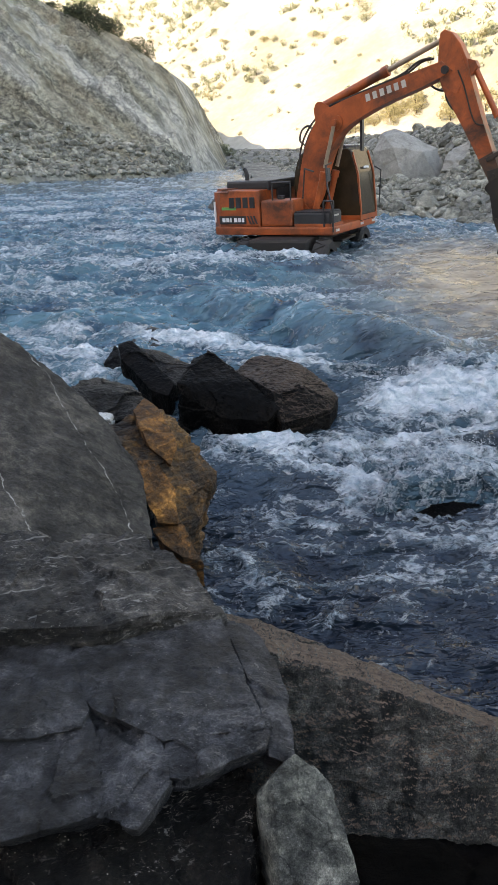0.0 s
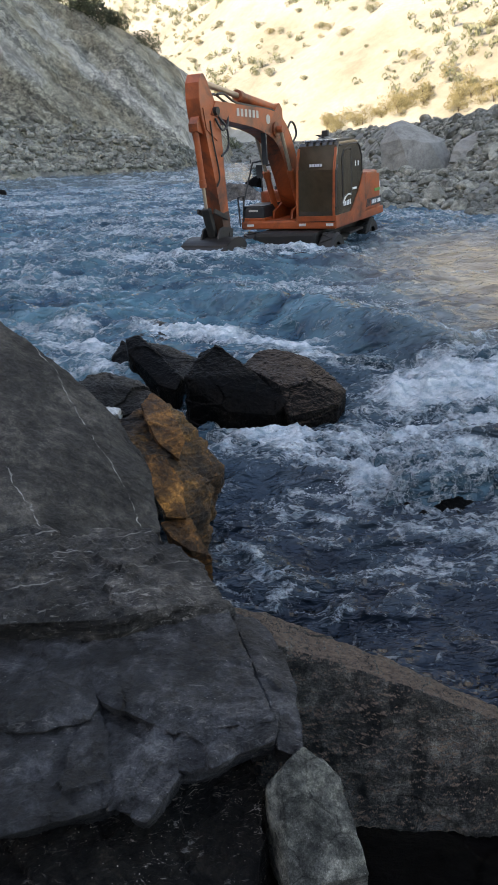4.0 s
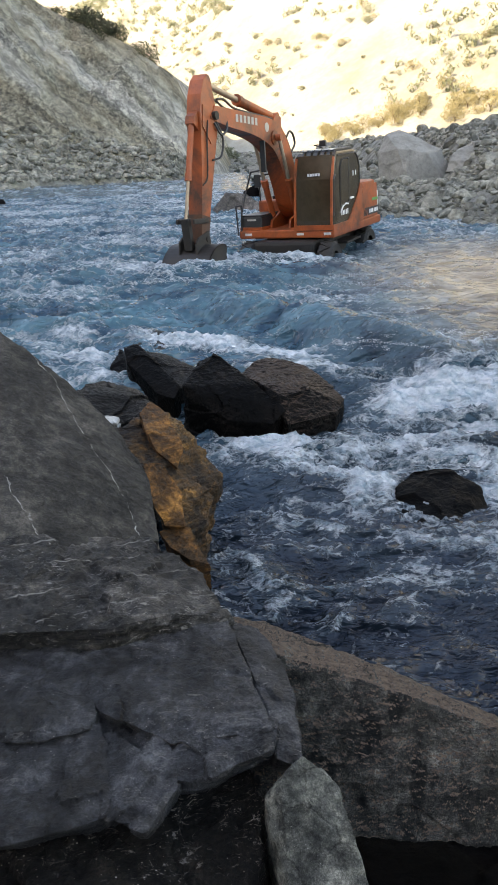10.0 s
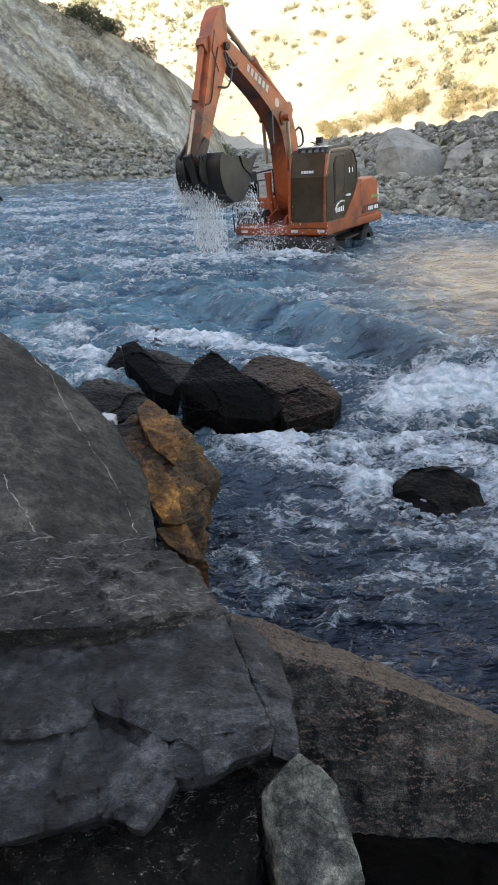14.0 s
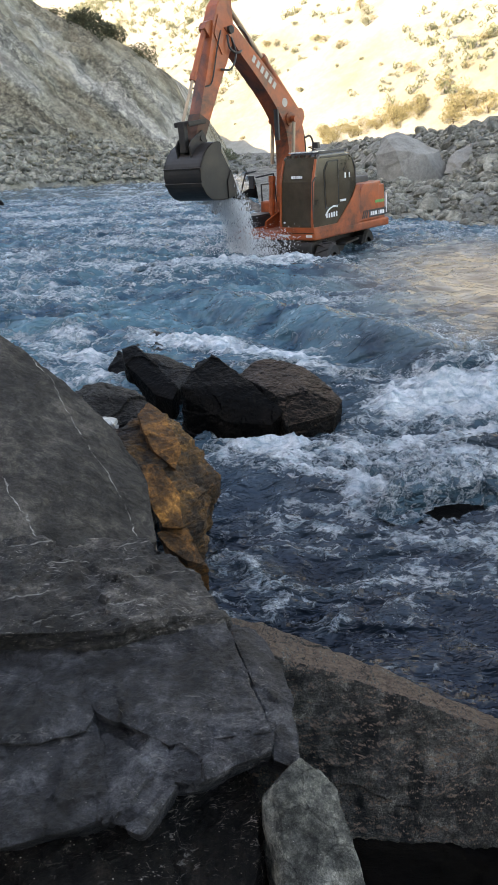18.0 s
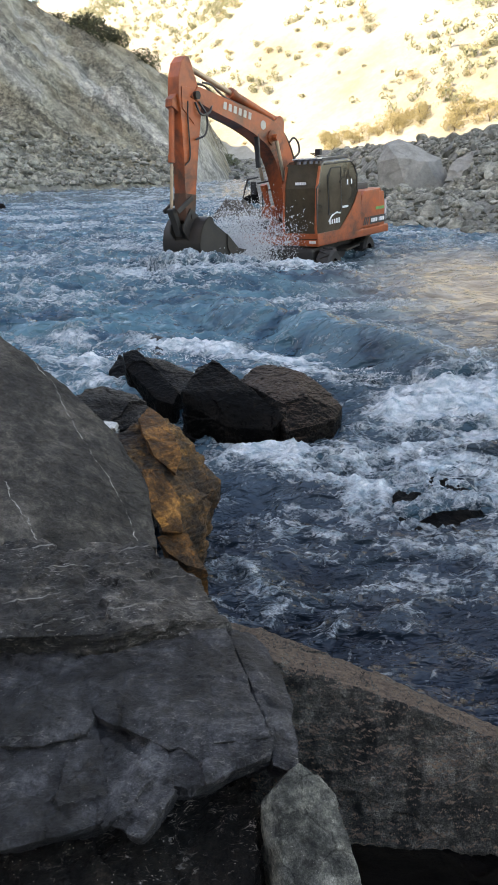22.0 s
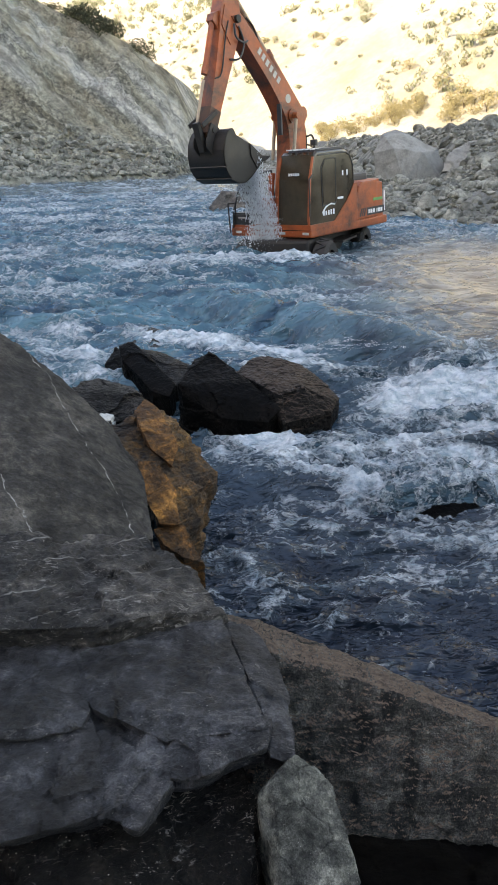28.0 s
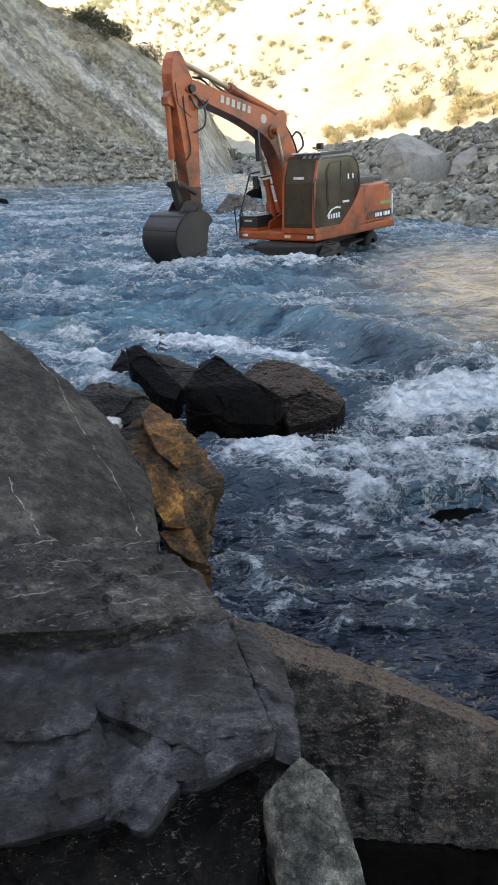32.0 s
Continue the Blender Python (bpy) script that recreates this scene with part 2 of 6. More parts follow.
# Near-black base colour stands for the shadow under the stone block.
M_HOLLOW_SHADE = rock_mat("shade_black_rock", (0.0015, 0.0015, 0.0015), (0.003, 0.003, 0.003), (0.006, 0.005, 0.005), 2.0, 0.8, bump_d=0.03, spec=0.05)
M_STONE = rock_mat("river_stone", (0.09, 0.092, 0.077), (0.185, 0.186, 0.157), (0.32, 0.317, 0.27), 1.4, 0.9, bump_d=0.02, per_object=0.75)
M_BOULDER = rock_mat("big_boulder_stone", (0.19, 0.187, 0.165), (0.26, 0.255, 0.228), (0.32, 0.313, 0.28), 0.5, 0.85, bump_d=0.03)
M_MIDROCK = rock_mat("brown_river_rock", (0.05, 0.044, 0.038), (0.1, 0.088, 0.076), (0.16, 0.142, 0.125), 1.2, 0.6, bump_d=0.04, cracks=0.5)
M_SCREE = rock_mat("scree_gravel", (0.09, 0.09, 0.077), (0.17, 0.168, 0.145), (0.28, 0.275, 0.24), 0.9, 0.9, bump_d=0.08)


def hill_mat():
    m, n, l, p = node_mat("dry_hillside")
    v = coords(n, l)
    a = noise_tex(n, l, v, 0.05, 8, 0.65)
    b = noise_tex(n, l, v, 0.9, 8, 0.7)
    c = ramp(n, l, a, [(0.35, (0.24, 0.232, 0.19)), (0.5, (0.32, 0.315, 0.28)), (0.66, (0.39, 0.388, 0.36))])
    c = mix_rgb(n, l, 0.5, c, ramp(n, l, b, [(0.3, (0.65, 0.62, 0.5)), (0.65, (1.1, 1.08, 1.0))]), "MULTIPLY")
    l.new(c, p.inputs["Base Color"])
    p.inputs["Roughness"].default_value = 0.95
    bump(n, l, b, 0.6, 0.4, p)
    return m


def cliff_mat():
    m, n, l, p = node_mat("eroded_cliff_earth")
    v = coords(n, l)
    # a copy of the coordinates drawn out along the fall line of the slope
    mp = n.new("ShaderNodeMapping")
    mp.vector_type = "TEXTURE"
    mp.inputs["Rotation"].default_value = Vector((0.74, -0.28, -0.6)).to_track_quat("Z", "Y").to_euler()
    mp.inputs["Scale"].default_value = (1.0, 1.0, 5.0)
    l.new(v.node.inputs["Vector"].links[0].from_socket, mp.inputs["Vector"])
    a = noise_tex(n, l, mp.outputs[0], 0.2, 6, 0.6, 0.4)
    b = noise_tex(n, l, mp.outputs[0], 1.1, 9, 0.68)
    f = noise_tex(n, l, v, 2.4, 8, 0.72)
    c = ramp(n, l, a, [(0.4, (0.27, 0.245, 0.18)), (0.5, (0.36, 0.35, 0.28)), (0.56, (0.41, 0.405, 0.355)), (0.66, (0.5, 0.495, 0.45))])
    c = mix_rgb(n, l, 0.75, c, ramp(n, l, b, [(0.38, (0.35, 0.36, 0.35)), (0.5, (0.95, 0.95, 0.92)), (0.62, (1.45, 1.45, 1.4))]), "MULTIPLY")
    rocky = ramp(n, l, noise_tex(n, l, mp.outputs[0], 0.12, 4, 0.6), [(0.45, (0.25, 0.25, 0.25)), (0.58, (0.9, 0.9, 0.9))])
    c = mix_rgb(n, l, rocky, c, ramp(n, l, f, [(0.38, (0.2, 0.21, 0.22)), (0.5, (0.9, 0.9, 0.9)), (0.64, (1.8, 1.8, 1.75))]), "MULTIPLY")
    l.new(c, p.inputs["Base Color"])
    p.inputs["Roughness"].default_value = 0.95
    bump(n, l, math_node(n, l, "ADD", b, math_node(n, l, "MULTIPLY", math_node(n, l, "MULTIPLY", f, rocky), 0.9)), 1.0, 0.8, p)
    return m


def leaf_mat(name, a, b):
    m, n, l, p = node_mat(name)
    g = n.new("ShaderNodeNewGeometry")
    c = ramp(n, l, g.outputs["Random Per Island"], [(0.0, a), (1.0, b)])
    l.new(c, p.inputs["Base Color"])
    p.inputs["Roughness"].default_value = 0.8
    return m


def water_mat():
    m, n, l, p = node_mat("rushing_river_water")
    v = coords(n, l, (0.75, 1.25, 1.0))
    at, mk, cl = n.new("ShaderNodeAttribute"), n.new("ShaderNodeAttribute"), n.new("ShaderNodeAttribute")
    at.attribute_name, mk.attribute_name, cl.attribute_name = "foam", "paleness", "calm"
    fo, paleness, calm = at.outputs["Fac"], mk.outputs["Fac"], cl.outputs["Fac"]

    def thread(scale, detail, dist, width):
        """Thin wandering lines of froth."""
        q = math_node(n, l, "ABSOLUTE", math_node(n, l, "SUBTRACT", noise_tex(n, l, v, scale, detail, 0.55, dist), 0.5), 0.0)
        return ramp(n, l, q, [(0.0, (1, 1, 1)), (width, (0, 0, 0))])

    big = noise_tex(n, l, v, 0.9, 5, 0.6, 1.2)
    r1, r2, r3 = thread(2.3, 5, 0.9, 0.09), thread(6.5, 4, 0.6, 0.1), thread(17.0, 3, 0.35, 0.12)
    grain = noise_tex(n, l, v, 34.0, 4, 0.7, 0.15)
    lace = math_node(n, l, "ADD", math_node(n, l, "MULTIPLY", math_node(n, l, "MULTIPLY", r1, math_node(n, l, "ADD", r2, 0.2)), 0.4),
                     math_node(n, l, "MULTIPLY", math_node(n, l, "MULTIPLY", r2, math_node(n, l, "ADD", r3, 0.2)), 0.3))
    lace = math_node(n, l, "ADD", lace, math_node(n, l, "MULTIPLY", math_node(n, l, "SUBTRACT", grain, 0.5), math_node(n, l, "SUBTRACT", 0.95, math_node(n, l, "MULTIPLY", paleness, 0.45))))
    lace = math_node(n, l, "ADD", lace, math_node(n, l, "MULTIPLY", math_node(n, l, "SUBTRACT", big, 0.5), 0.5))
    s = math_node(n, l, "ADD", math_node(n, l, "MULTIPLY", lace, math_node(n, l, "ADD", math_node(n, l, "MULTIPLY", fo, 0.9), 0.62)), math_node(n, l, "MULTIPLY", fo, 1.1))
    mask = ramp(n, l, s, [(0.36, (0, 0, 0)), (0.5, (0.35, 0.35, 0.35)), (0.85, (1, 1, 1))])
    navy_body = ramp(n, l, big, [(0.4, (0.005, 0.006, 0.012)), (0.62, (0.02, 0.022, 0.04))])
    pale_body = ramp(n, l, big, [(0.38, (0.01, 0.047, 0.082)), (0.62, (0.062, 0.16, 0.202))])
    body = mix_rgb(n, l, paleness, navy_body, pale_body)
    # The sunlit hill's warm reflection off the right bank, painted into the water's colour.
    hill_sheen = ramp(n, l, big, [(0.4, (0.3, 0.225, 0.15)), (0.62, (0.48, 0.36, 0.24))])
    body = mix_rgb(n, l, math_node(n, l, "MULTIPLY", calm, 0.85), body, hill_sheen)
    body = mix_rgb(n, l, math_node(n, l, "MULTIPLY", fo, 0.4), body, (0.15, 0.26, 0.3))
    white = ramp(n, l, noise_tex(n, l, v, 9.0, 5, 0.65, 0.3), [(0.36, (0.3, 0.41, 0.47)), (0.6, (0.72, 0.77, 0.8))])
    l.new(mix_rgb(n, l, mask, body, white), p.inputs["Base Color"])
    l.new(ramp(n, l, mask, [(0, (0.08, 0.08, 0.08)), (1, (0.7, 0.7, 0.7))]), p.inputs["Roughness"])
    p.inputs["IOR"].default_value = 1.33
    w = coords(n, l, (0.5, 1.6, 1.0))
    rip = math_node(n, l, "ADD", math_node(n, l, "MULTIPLY", noise_tex(n, l, w, 2.6, 2, 0.5, 0.8), 2.6), math_node(n, l, "MULTIPLY", math_node(n, l, "MULTIPLY", thread_height(n, l, w, 7.0, 0.5), math_node(n, l, "SUBTRACT", 1.0, math_node(n, l, "MULTIPLY", paleness, 0.75))), 0.36))
    rip = math_node(n, l, "ADD", rip, math_node(n, l, "MULTIPLY", math_node(n, l, "MULTIPLY", thread_height(n, l, w, 1.0, 0.6), paleness), 2.2))
    rip = math_node(n, l, "ADD", rip, math_node(n, l, "MULTIPLY", math_node(n, l, "MULTIPLY", noise_tex(n, l, w, 24.0, 2, 0.5, 0.4), math_node(n, l, "SUBTRACT", 1.15, paleness)), 0.34))
    rip = math_node(n, l, "MULTIPLY", rip, math_node(n, l, "SUBTRACT", 1.0, math_node(n, l, "MULTIPLY", calm, 0.55)))
    rip = math_node(n, l, "MULTIPLY", rip, math_node(n, l, "SUBTRACT", 1.1, math_node(n, l, "MULTIPLY", paleness, 0.55)))
    h = math_node(n, l, "ADD", math_node(n, l, "MULTIPLY", rip, 0.12), math_node(n, l, "MULTIPLY", math_node(n, l, "MULTIPLY", mask, math_node(n, l, "ADD", lace, 0.6)), 0.035))
    bump(n, l, h, 1.0, 1.0, p)
    return m


def thread_height(n, l, vec, scale, dist):
    """Sharp-crested ripples: 0 in the trough, 1 on the crest."""
    q = math_node(n, l, "ABSOLUTE", math_node(n, l, "SUBTRACT", noise_tex(n, l, vec, scale, 1.5, 0.5, dist), 0.5), 0.0)
    return math_node(n, l, "SUBTRACT", 1.0, math_node(n, l, "MULTIPLY", q, 3.0))


M_HILL, M_CLIFF, M_WATER = hill_mat(), cliff_mat(), water_mat()
M_SHRUB = leaf_mat("dry_shrub_leaves", (0.115, 0.135, 0.08), (0.25, 0.26, 0.17))
M_SHRUB_DRY = leaf_mat("golden_shrub_leaves", (0.18, 0.165, 0.085), (0.33, 0.29, 0.16))
M_TREE = leaf_mat("dark_tree_leaves", (0.025, 0.035, 0.018), (0.07, 0.08, 0.04))
M_BARK = plain_mat("bark", (0.09, 0.065, 0.045), 0.9)
M_FOAM = plain_mat("white_foam", (0.62, 0.65, 0.67), 0.8, vary=0.08, scale=18)
M_DROP = plain_mat("water_spray", (0.66, 0.69, 0.71), 0.25, vary=0.05, scale=10)
M_ORANGE = plain_mat("orange_machine_paint", (0.39, 0.08, 0.02), 0.48, vary=0.3, scale=3.0, dirt=(0.07, 0.026, 0.014), dirt_amount=1.0)
M_BLACK = plain_mat("black_machine_paint", (0.025, 0.025, 0.026), 0.5, vary=0.3)
M_MUD = plain_mat("muddy_worn_paint", (0.1, 0.04, 0.02), 0.65, vary=0.4, scale=5, dirt=(0.03, 0.022, 0.017), dirt_amount=0.9)
M_DARK = plain_mat("dark_grey_steel", (0.022, 0.02, 0.018), 0.6, 0.2, vary=0.35, dirt=(0.075, 0.05, 0.035), dirt_amount=0.6)
M_FRAME = plain_mat("black_muddy_frame", (0.012, 0.011, 0.01), 0.6, vary=0.35, dirt=(0.03, 0.022, 0.016), dirt_amount=0.6)
M_BUCKET = plain_mat("worn_bucket_steel", (0.009, 0.008, 0.0075), 0.5, 0.1, vary=0.4, scale=4, dirt=(0.04, 0.028, 0.019), dirt_amount=0.5)
M_TYRE = plain_mat("tyre_rubber", (0.016, 0.016, 0.016), 0.75, vary=0.3, dirt=(0.04, 0.033, 0.027), dirt_amount=0.5)
M_FADED = plain_mat("faded_white_paint", (0.46, 0.42, 0.37), 0.6, vary=0.2, scale=9)
M_DULLROD = plain_mat("dull_tan_rod", (0.36, 0.27, 0.19), 0.4, 0.35, vary=0.2)
M_WHITE = plain_mat("white_decal", (0.75, 0.75, 0.74), 0.5, vary=0.08)
M_GREEN = plain_mat("green_decal", (0.1, 0.3, 0.08), 0.5)
M_LAMP = plain_mat("lamp_glass", (0.6, 0.6, 0.58), 0.15)
M_TINT = plain_mat("dark_window_film", (0.04, 0.029, 0.017), 0.16, vary=0.4, scale=2.2, dirt=(0.085, 0.06, 0.036), dirt_amount=0.7)


# ---- mesh helpers ----
def part(name, bm, material, parent=None, label="", smooth=False):
    """Links a bmesh as one mesh object, under parent if there is one."""
    bmesh.ops.recalc_face_normals(bm, faces=bm.faces)
    me = bpy.data.meshes.new(name)
    bm.to_mesh(me)
    bm.free()
    me.materials.append(material)
    if smooth:
        me.polygons.foreach_set("use_smooth", [True] * len(me.polygons))
    ob = new(name, me)
    if parent is not None:
        ob.parent = parent
    return tagged(ob, label)


def empty(name, m=Matrix()):
    ob = new(name)
    ob.matrix_world = m
    return ob


RNG = np.random.default_rng(7)
PERM = np.arange(512)
RNG.shuffle(PERM)
GRAD = RNG.normal(size=(512, 3))
GRAD /= np.linalg.norm(GRAD, axis=1)[:, None]


def gnoise(p):
    """Gradient noise for an (n, 3) array."""
    p = np.asarray(p, float)
    i = np.floor(p).astype(int)
    f = p - i
    u = f * f * f * (f * (f * 6 - 15) + 10)
    out = np.zeros(len(p))
    for dx in (0, 1):
        for dy in (0, 1):
            for dz in (0, 1):
                h = PERM[(PERM[(PERM[(i[:, 0] + dx) % 512] + i[:, 1] + dy) % 512] + i[:, 2] + dz) % 512]
                d = f - (dx, dy, dz)
                w = (u[:, 0] if dx else 1 - u[:, 0]) * (u[:, 1] if dy else 1 - u[:, 1]) * (u[:, 2] if dz else 1 - u[:, 2])
                out += w * np.einsum("ij,ij->i", GRAD[h], d)
    return out * 1.5


def fbm(p, octaves=4, gain=0.5, ridged=False):
    p = np.asarray(p, float)
    s, a, t = np.zeros(len(p)), 1.0, 0.0
    for k in range(octaves):
        v = gnoise(p * 2.0 ** k + 17.3 * k)
        s += a * ((1 - 2 * np.abs(v)) if ridged else v)
        t += a
        a *= gain
    return s / t


def xyz(x, y, z=0.0):
    return np.stack([x, y, np.broadcast_to(z, np.shape(x))], -1).reshape(-1, 3)


def smooth01(v, a, b):
    t = np.clip((v - a) / (b - a), 0, 1)
    return t * t * (3 - 2 * t)


def grid_mesh(name, xs, ys, height, material, extra=None):
    """A sheet over the lines xs and ys with z from height(x, y)."""
    X, Y = np.meshgrid(xs, ys)
    z = height(X.ravel(), Y.ravel())
    nx, ny = len(xs), len(ys)
    idx = np.arange(nx * ny).reshape(ny, nx)
    quads = np.stack([idx[:-1, :-1], idx[:-1, 1:], idx[1:, 1:], idx[1:, :-1]], -1).reshape(-1, 4)
    me = bpy.data.meshes.new(name)
    me.from_pydata(np.stack([X.ravel(), Y.ravel(), z], 1).tolist(), [], quads.tolist())
    me.materials.append(material)
    me.polygons.foreach_set("use_smooth", [True] * len(me.polygons))
    if extra is not None:
        at = me.attributes.new("foam", "FLOAT", "POINT")
        at.data.foreach_set("value", extra(X.ravel(), Y.ravel(), z).astype(np.float32))
    return new(name, me)


def rock_bm(points, cuts, amp, seed, freq=1.5, facets=0.5, smooth=0, cells=46, rough=0.0, strata=0.0):
    """A rock: the hull of a few corners, refined, rounded and roughened."""
    bm = bmesh.new()
    for q in points:
        bm.verts.new(q)
    bmesh.ops.convex_hull(bm, input=bm.verts)
    loose = [v for v in bm.verts if not v.link_faces]
    bmesh.ops.delete(bm, geom=loose, context="VERTS")
    bmesh.ops.triangulate(bm, faces=bm.faces)
    size = max((max(v.co[i] for v in bm.verts) - min(v.co[i] for v in bm.verts)) for i in range(3))
    for k in range(cuts):
        limit = size / 2.0 ** (k + 1)
        edges = [e for e in bm.edges if e.calc_length() > limit]
        if edges:
            bmesh.ops.subdivide_edges(bm, edges=edges, cuts=1)
            bmesh.ops.triangulate(bm, faces=bm.faces)
        if k < smooth + 1 and k > 0:
            bmesh.ops.smooth_vert(bm, verts=bm.verts, factor=0.3, use_axis_x=True, use_axis_y=True, use_axis_z=True)
    bm.normal_update()
    co = np.array([v.co for v in bm.verts])
    no = np.array([v.normal for v in bm.verts])
    s = seed * 13.7
    d = fbm(co * freq + s, 7, 0.58) * amp
    rs = np.random.default_rng(seed)
    k = cells
    lo, hi = co.min(0), co.max(0)
    seeds = lo + rs.random((k, 3)) * (hi - lo)
    tilt = rs.normal(size=(k, 3))
    lift = rs.normal(size=k)
    warped = co + 0.06 * size * np.stack([fbm(co * freq + s + 31 * j, 3) for j in (1, 2, 3)], 1)
    cell = np.argmin(((warped[:, None, :] - seeds[None]) ** 2 * (1, 1, 2.2)).sum(2), 1)
    flat = np.einsum("ij,ij->i", co - seeds[cell], tilt[cell]) / (0.3 * size * (46 / k) ** 0.4) + 0.6 * lift[cell]
    d += facets * amp * 0.75 * np.clip(flat, -1.6, 1.6)
    if rough:
        d += rough * (fbm(co * freq * 3 + s + 5, 5, 0.68, True) - 0.25)
    if strata:
        u = np.stack([co[:, 0] * 1.2 + 0.4 * co[:, 1], co[:, 1] * 1.6, co @ np.array((-1.4, 2.4, 9.0))], 1)
        d += strata * np.clip(2.2 * fbm(u * 1.5 + s, 4, 0.6), -1, 1)
    for v, c in zip(bm.verts, co + no * d[:, None]):
        v.co = c
    return bm


def box_bm(bm, lo, hi, bevel=0.03, seg=2):
    """Adds a bevelled box to bm."""
    r = bmesh.ops.create_cube(bm, size=1)
    vs = r["verts"]
    for v in vs:
        v.co = Vector([lo[i] + (v.co[i] + 0.5) * (hi[i] - lo[i]) for i in range(3)])
    if bevel:
        es = list({e for v in vs for e in v.link_edges})
        bmesh.ops.bevel(bm, geom=es, offset=bevel, segments=seg, profile=0.6, affect="EDGES")
    return bm


def prism_bm(bm, profile, y0, y1, bevel=0.02, seg=2):
    """Adds a side profile (x, z) drawn out from y0 to y1."""
    a = [bm.verts.new((x, y0, z)) for x, z in profile]
    b = [bm.verts.new((x, y1, z)) for x, z in profile]
    fs = [bm.faces.new(a), bm.faces.new(b[::-1])]
    n = len(a)
    for i in range(n):
        fs.append(bm.faces.new((a[i], b[i], b[(i + 1) % n], a[(i + 1) % n])))
    if bevel:
        es = list({e for f in fs[:2] for e in f.edges})
        bmesh.ops.bevel(bm, geom=es, offset=bevel, segments=seg, profile=0.6, affect="EDGES")
    return bm


def rod_bm(bm, a, b, r, seg=14, r2=None):
    a, b = Vector(a), Vector(b)
    q = (b - a).to_track_quat("Z", "Y").to_matrix().to_4x4()
    bmesh.ops.create_cone(bm, cap_ends=True, segments=seg, radius1=r, radius2=r if r2 is None else r2, depth=(b - a).length,
                          matrix=Matrix.Translation((a + b) / 2) @ q)
    return bm


def tube_bm(bm, pts, r, seg=8):
    for a, b in zip(pts[:-1], pts[1:]):
        rod_bm(bm, a, b, r, seg)
    for q in pts[1:-1]:
        bmesh.ops.create_icosphere(bm, subdivisions=1, radius=r * 1.05, matrix=Matrix.Translation(q))
    return bm


def spline(pts, n=8):
    """A smooth line through a few points."""
    P = [Vector(p) for p in pts]
    P = [2 * P[0] - P[1]] + P + [2 * P[-1] - P[-2]]
    out = []
    for i in range(1, len(P) - 2):
        for k in range(n):
            t = k / n
            a, b, c, d = P[i - 1:i + 3]
            out.append(0.5 * ((2 * b) + (c - a) * t + (2 * a - 5 * b + 4 * c - d) * t * t + (3 * b - a - 3 * c + d) * t ** 3))
    return out + [P[-2]]


# ---- the valley ----
def left_bank(x, y):
    """Distance inland from the far left waterline."""
    wob = 1.4 * gnoise(xyz(x * 0.12, y * 0.12, 3.0))
    d1 = (y - (64.5 + 0.62 * (x + 9))) * 0.85
    d2 = (-5.2 - x + 0.03 * (y - 75) + 4.2 * smooth01(y, 70, 84)) * 1.3
    return np.minimum(d1, d2) + wob


def cliff_z(x, y):
    d = left_bank(x, y)
    p = xyz(x, y)
    d1 = (y - (64.5 + 0.62 * (x + 9))) * 0.85 + 1.4 * gnoise(p * 0.12)
    fan = smooth01(-x, 9, 24)
    foot = 9 + 5 * fan
    face = np.where(d1 > foot, 0.5 + foot * (0.34 + 0.17 * fan) + (d1 - foot) * 1.15, 0.5 + d1 * (0.34 + 0.17 * fan))
    flank = 0.4 + 2.1 * (-2.6 + 1.6 * smooth01(y, 72, 84) - x + 0.8 * gnoise(p * 0.25) + 1.2 * fbm(p * (0.3, 0.3, 1) + 5, 4)) * smooth01(y, 66, 78)
    flank = np.maximum(flank, np.minimum(0.4 + 2.2 * (-0.6 - x), 2.7 + 0.4 * gnoise(p * 0.4)) * smooth01(y, 70, 78))
    ribs = xyz((x * 0.38 + y * 0.92) * 0.42, (x * 0.92 - y * 0.38) * 0.07, 2.0)
    gully = fbm(p * (0.1, 0.1, 1) + 4, 5, 0.55)
    top = 9.0 + 0.52 * (-5.3 - x) + 1.0 * gnoise(p * 0.15) - 0.02 * (y - 88)
    face = face + gully * 4.4 * smooth01(d1, 7, 14) + (fbm(p * 0.6 + 8, 4) * 1.1 + fbm(p * 1.5 + 3, 3, 0.6, True) * 0.4) * smooth01(d1, 0.5, 3) + 2.6 * (np.abs(fbm(ribs, 4, 0.55)) - 0.1) * smooth01(d1 - foot, -1, 3)
    z = np.minimum(np.minimum(face, np.maximum(flank, 0.4 + 0.5 * d)), np.maximum(top, 1.5))
    z = np.minimum(z, 0.2 + 1.5 * np.maximum(d, 0))
    z = np.where(d1 < 0, d1 * 0.25, z)
    z = np.where(d < 0, np.minimum(z, d * 0.3), z)
    return np.where(d < -4, -1.2, np.maximum(z, -1.2))


cliff = grid_mesh("cliff", np.concatenate([np.linspace(-90, -40, 60)[:-1], np.linspace(-40, 2, 230)]), np.linspace(40, 125, 280), cliff_z, M_CLIFF)
tagged(cliff, "grey eroded earth cliff with scree at its foot", "cliff", kind="structure")


def right_d(x, y):
    """Distance inland from the near right waterline."""
    wob = 0.5 * gnoise(xyz(x * 0.35, y * 0.35, 7.0))
    a = (x - 5.1) * 0.88 + (y - 26.6) * 0.47 + 0.0
    b = (x - 7.4) * 0.6 + (y - 22.6) * 0.8
    return np.minimum(a, b) + wob


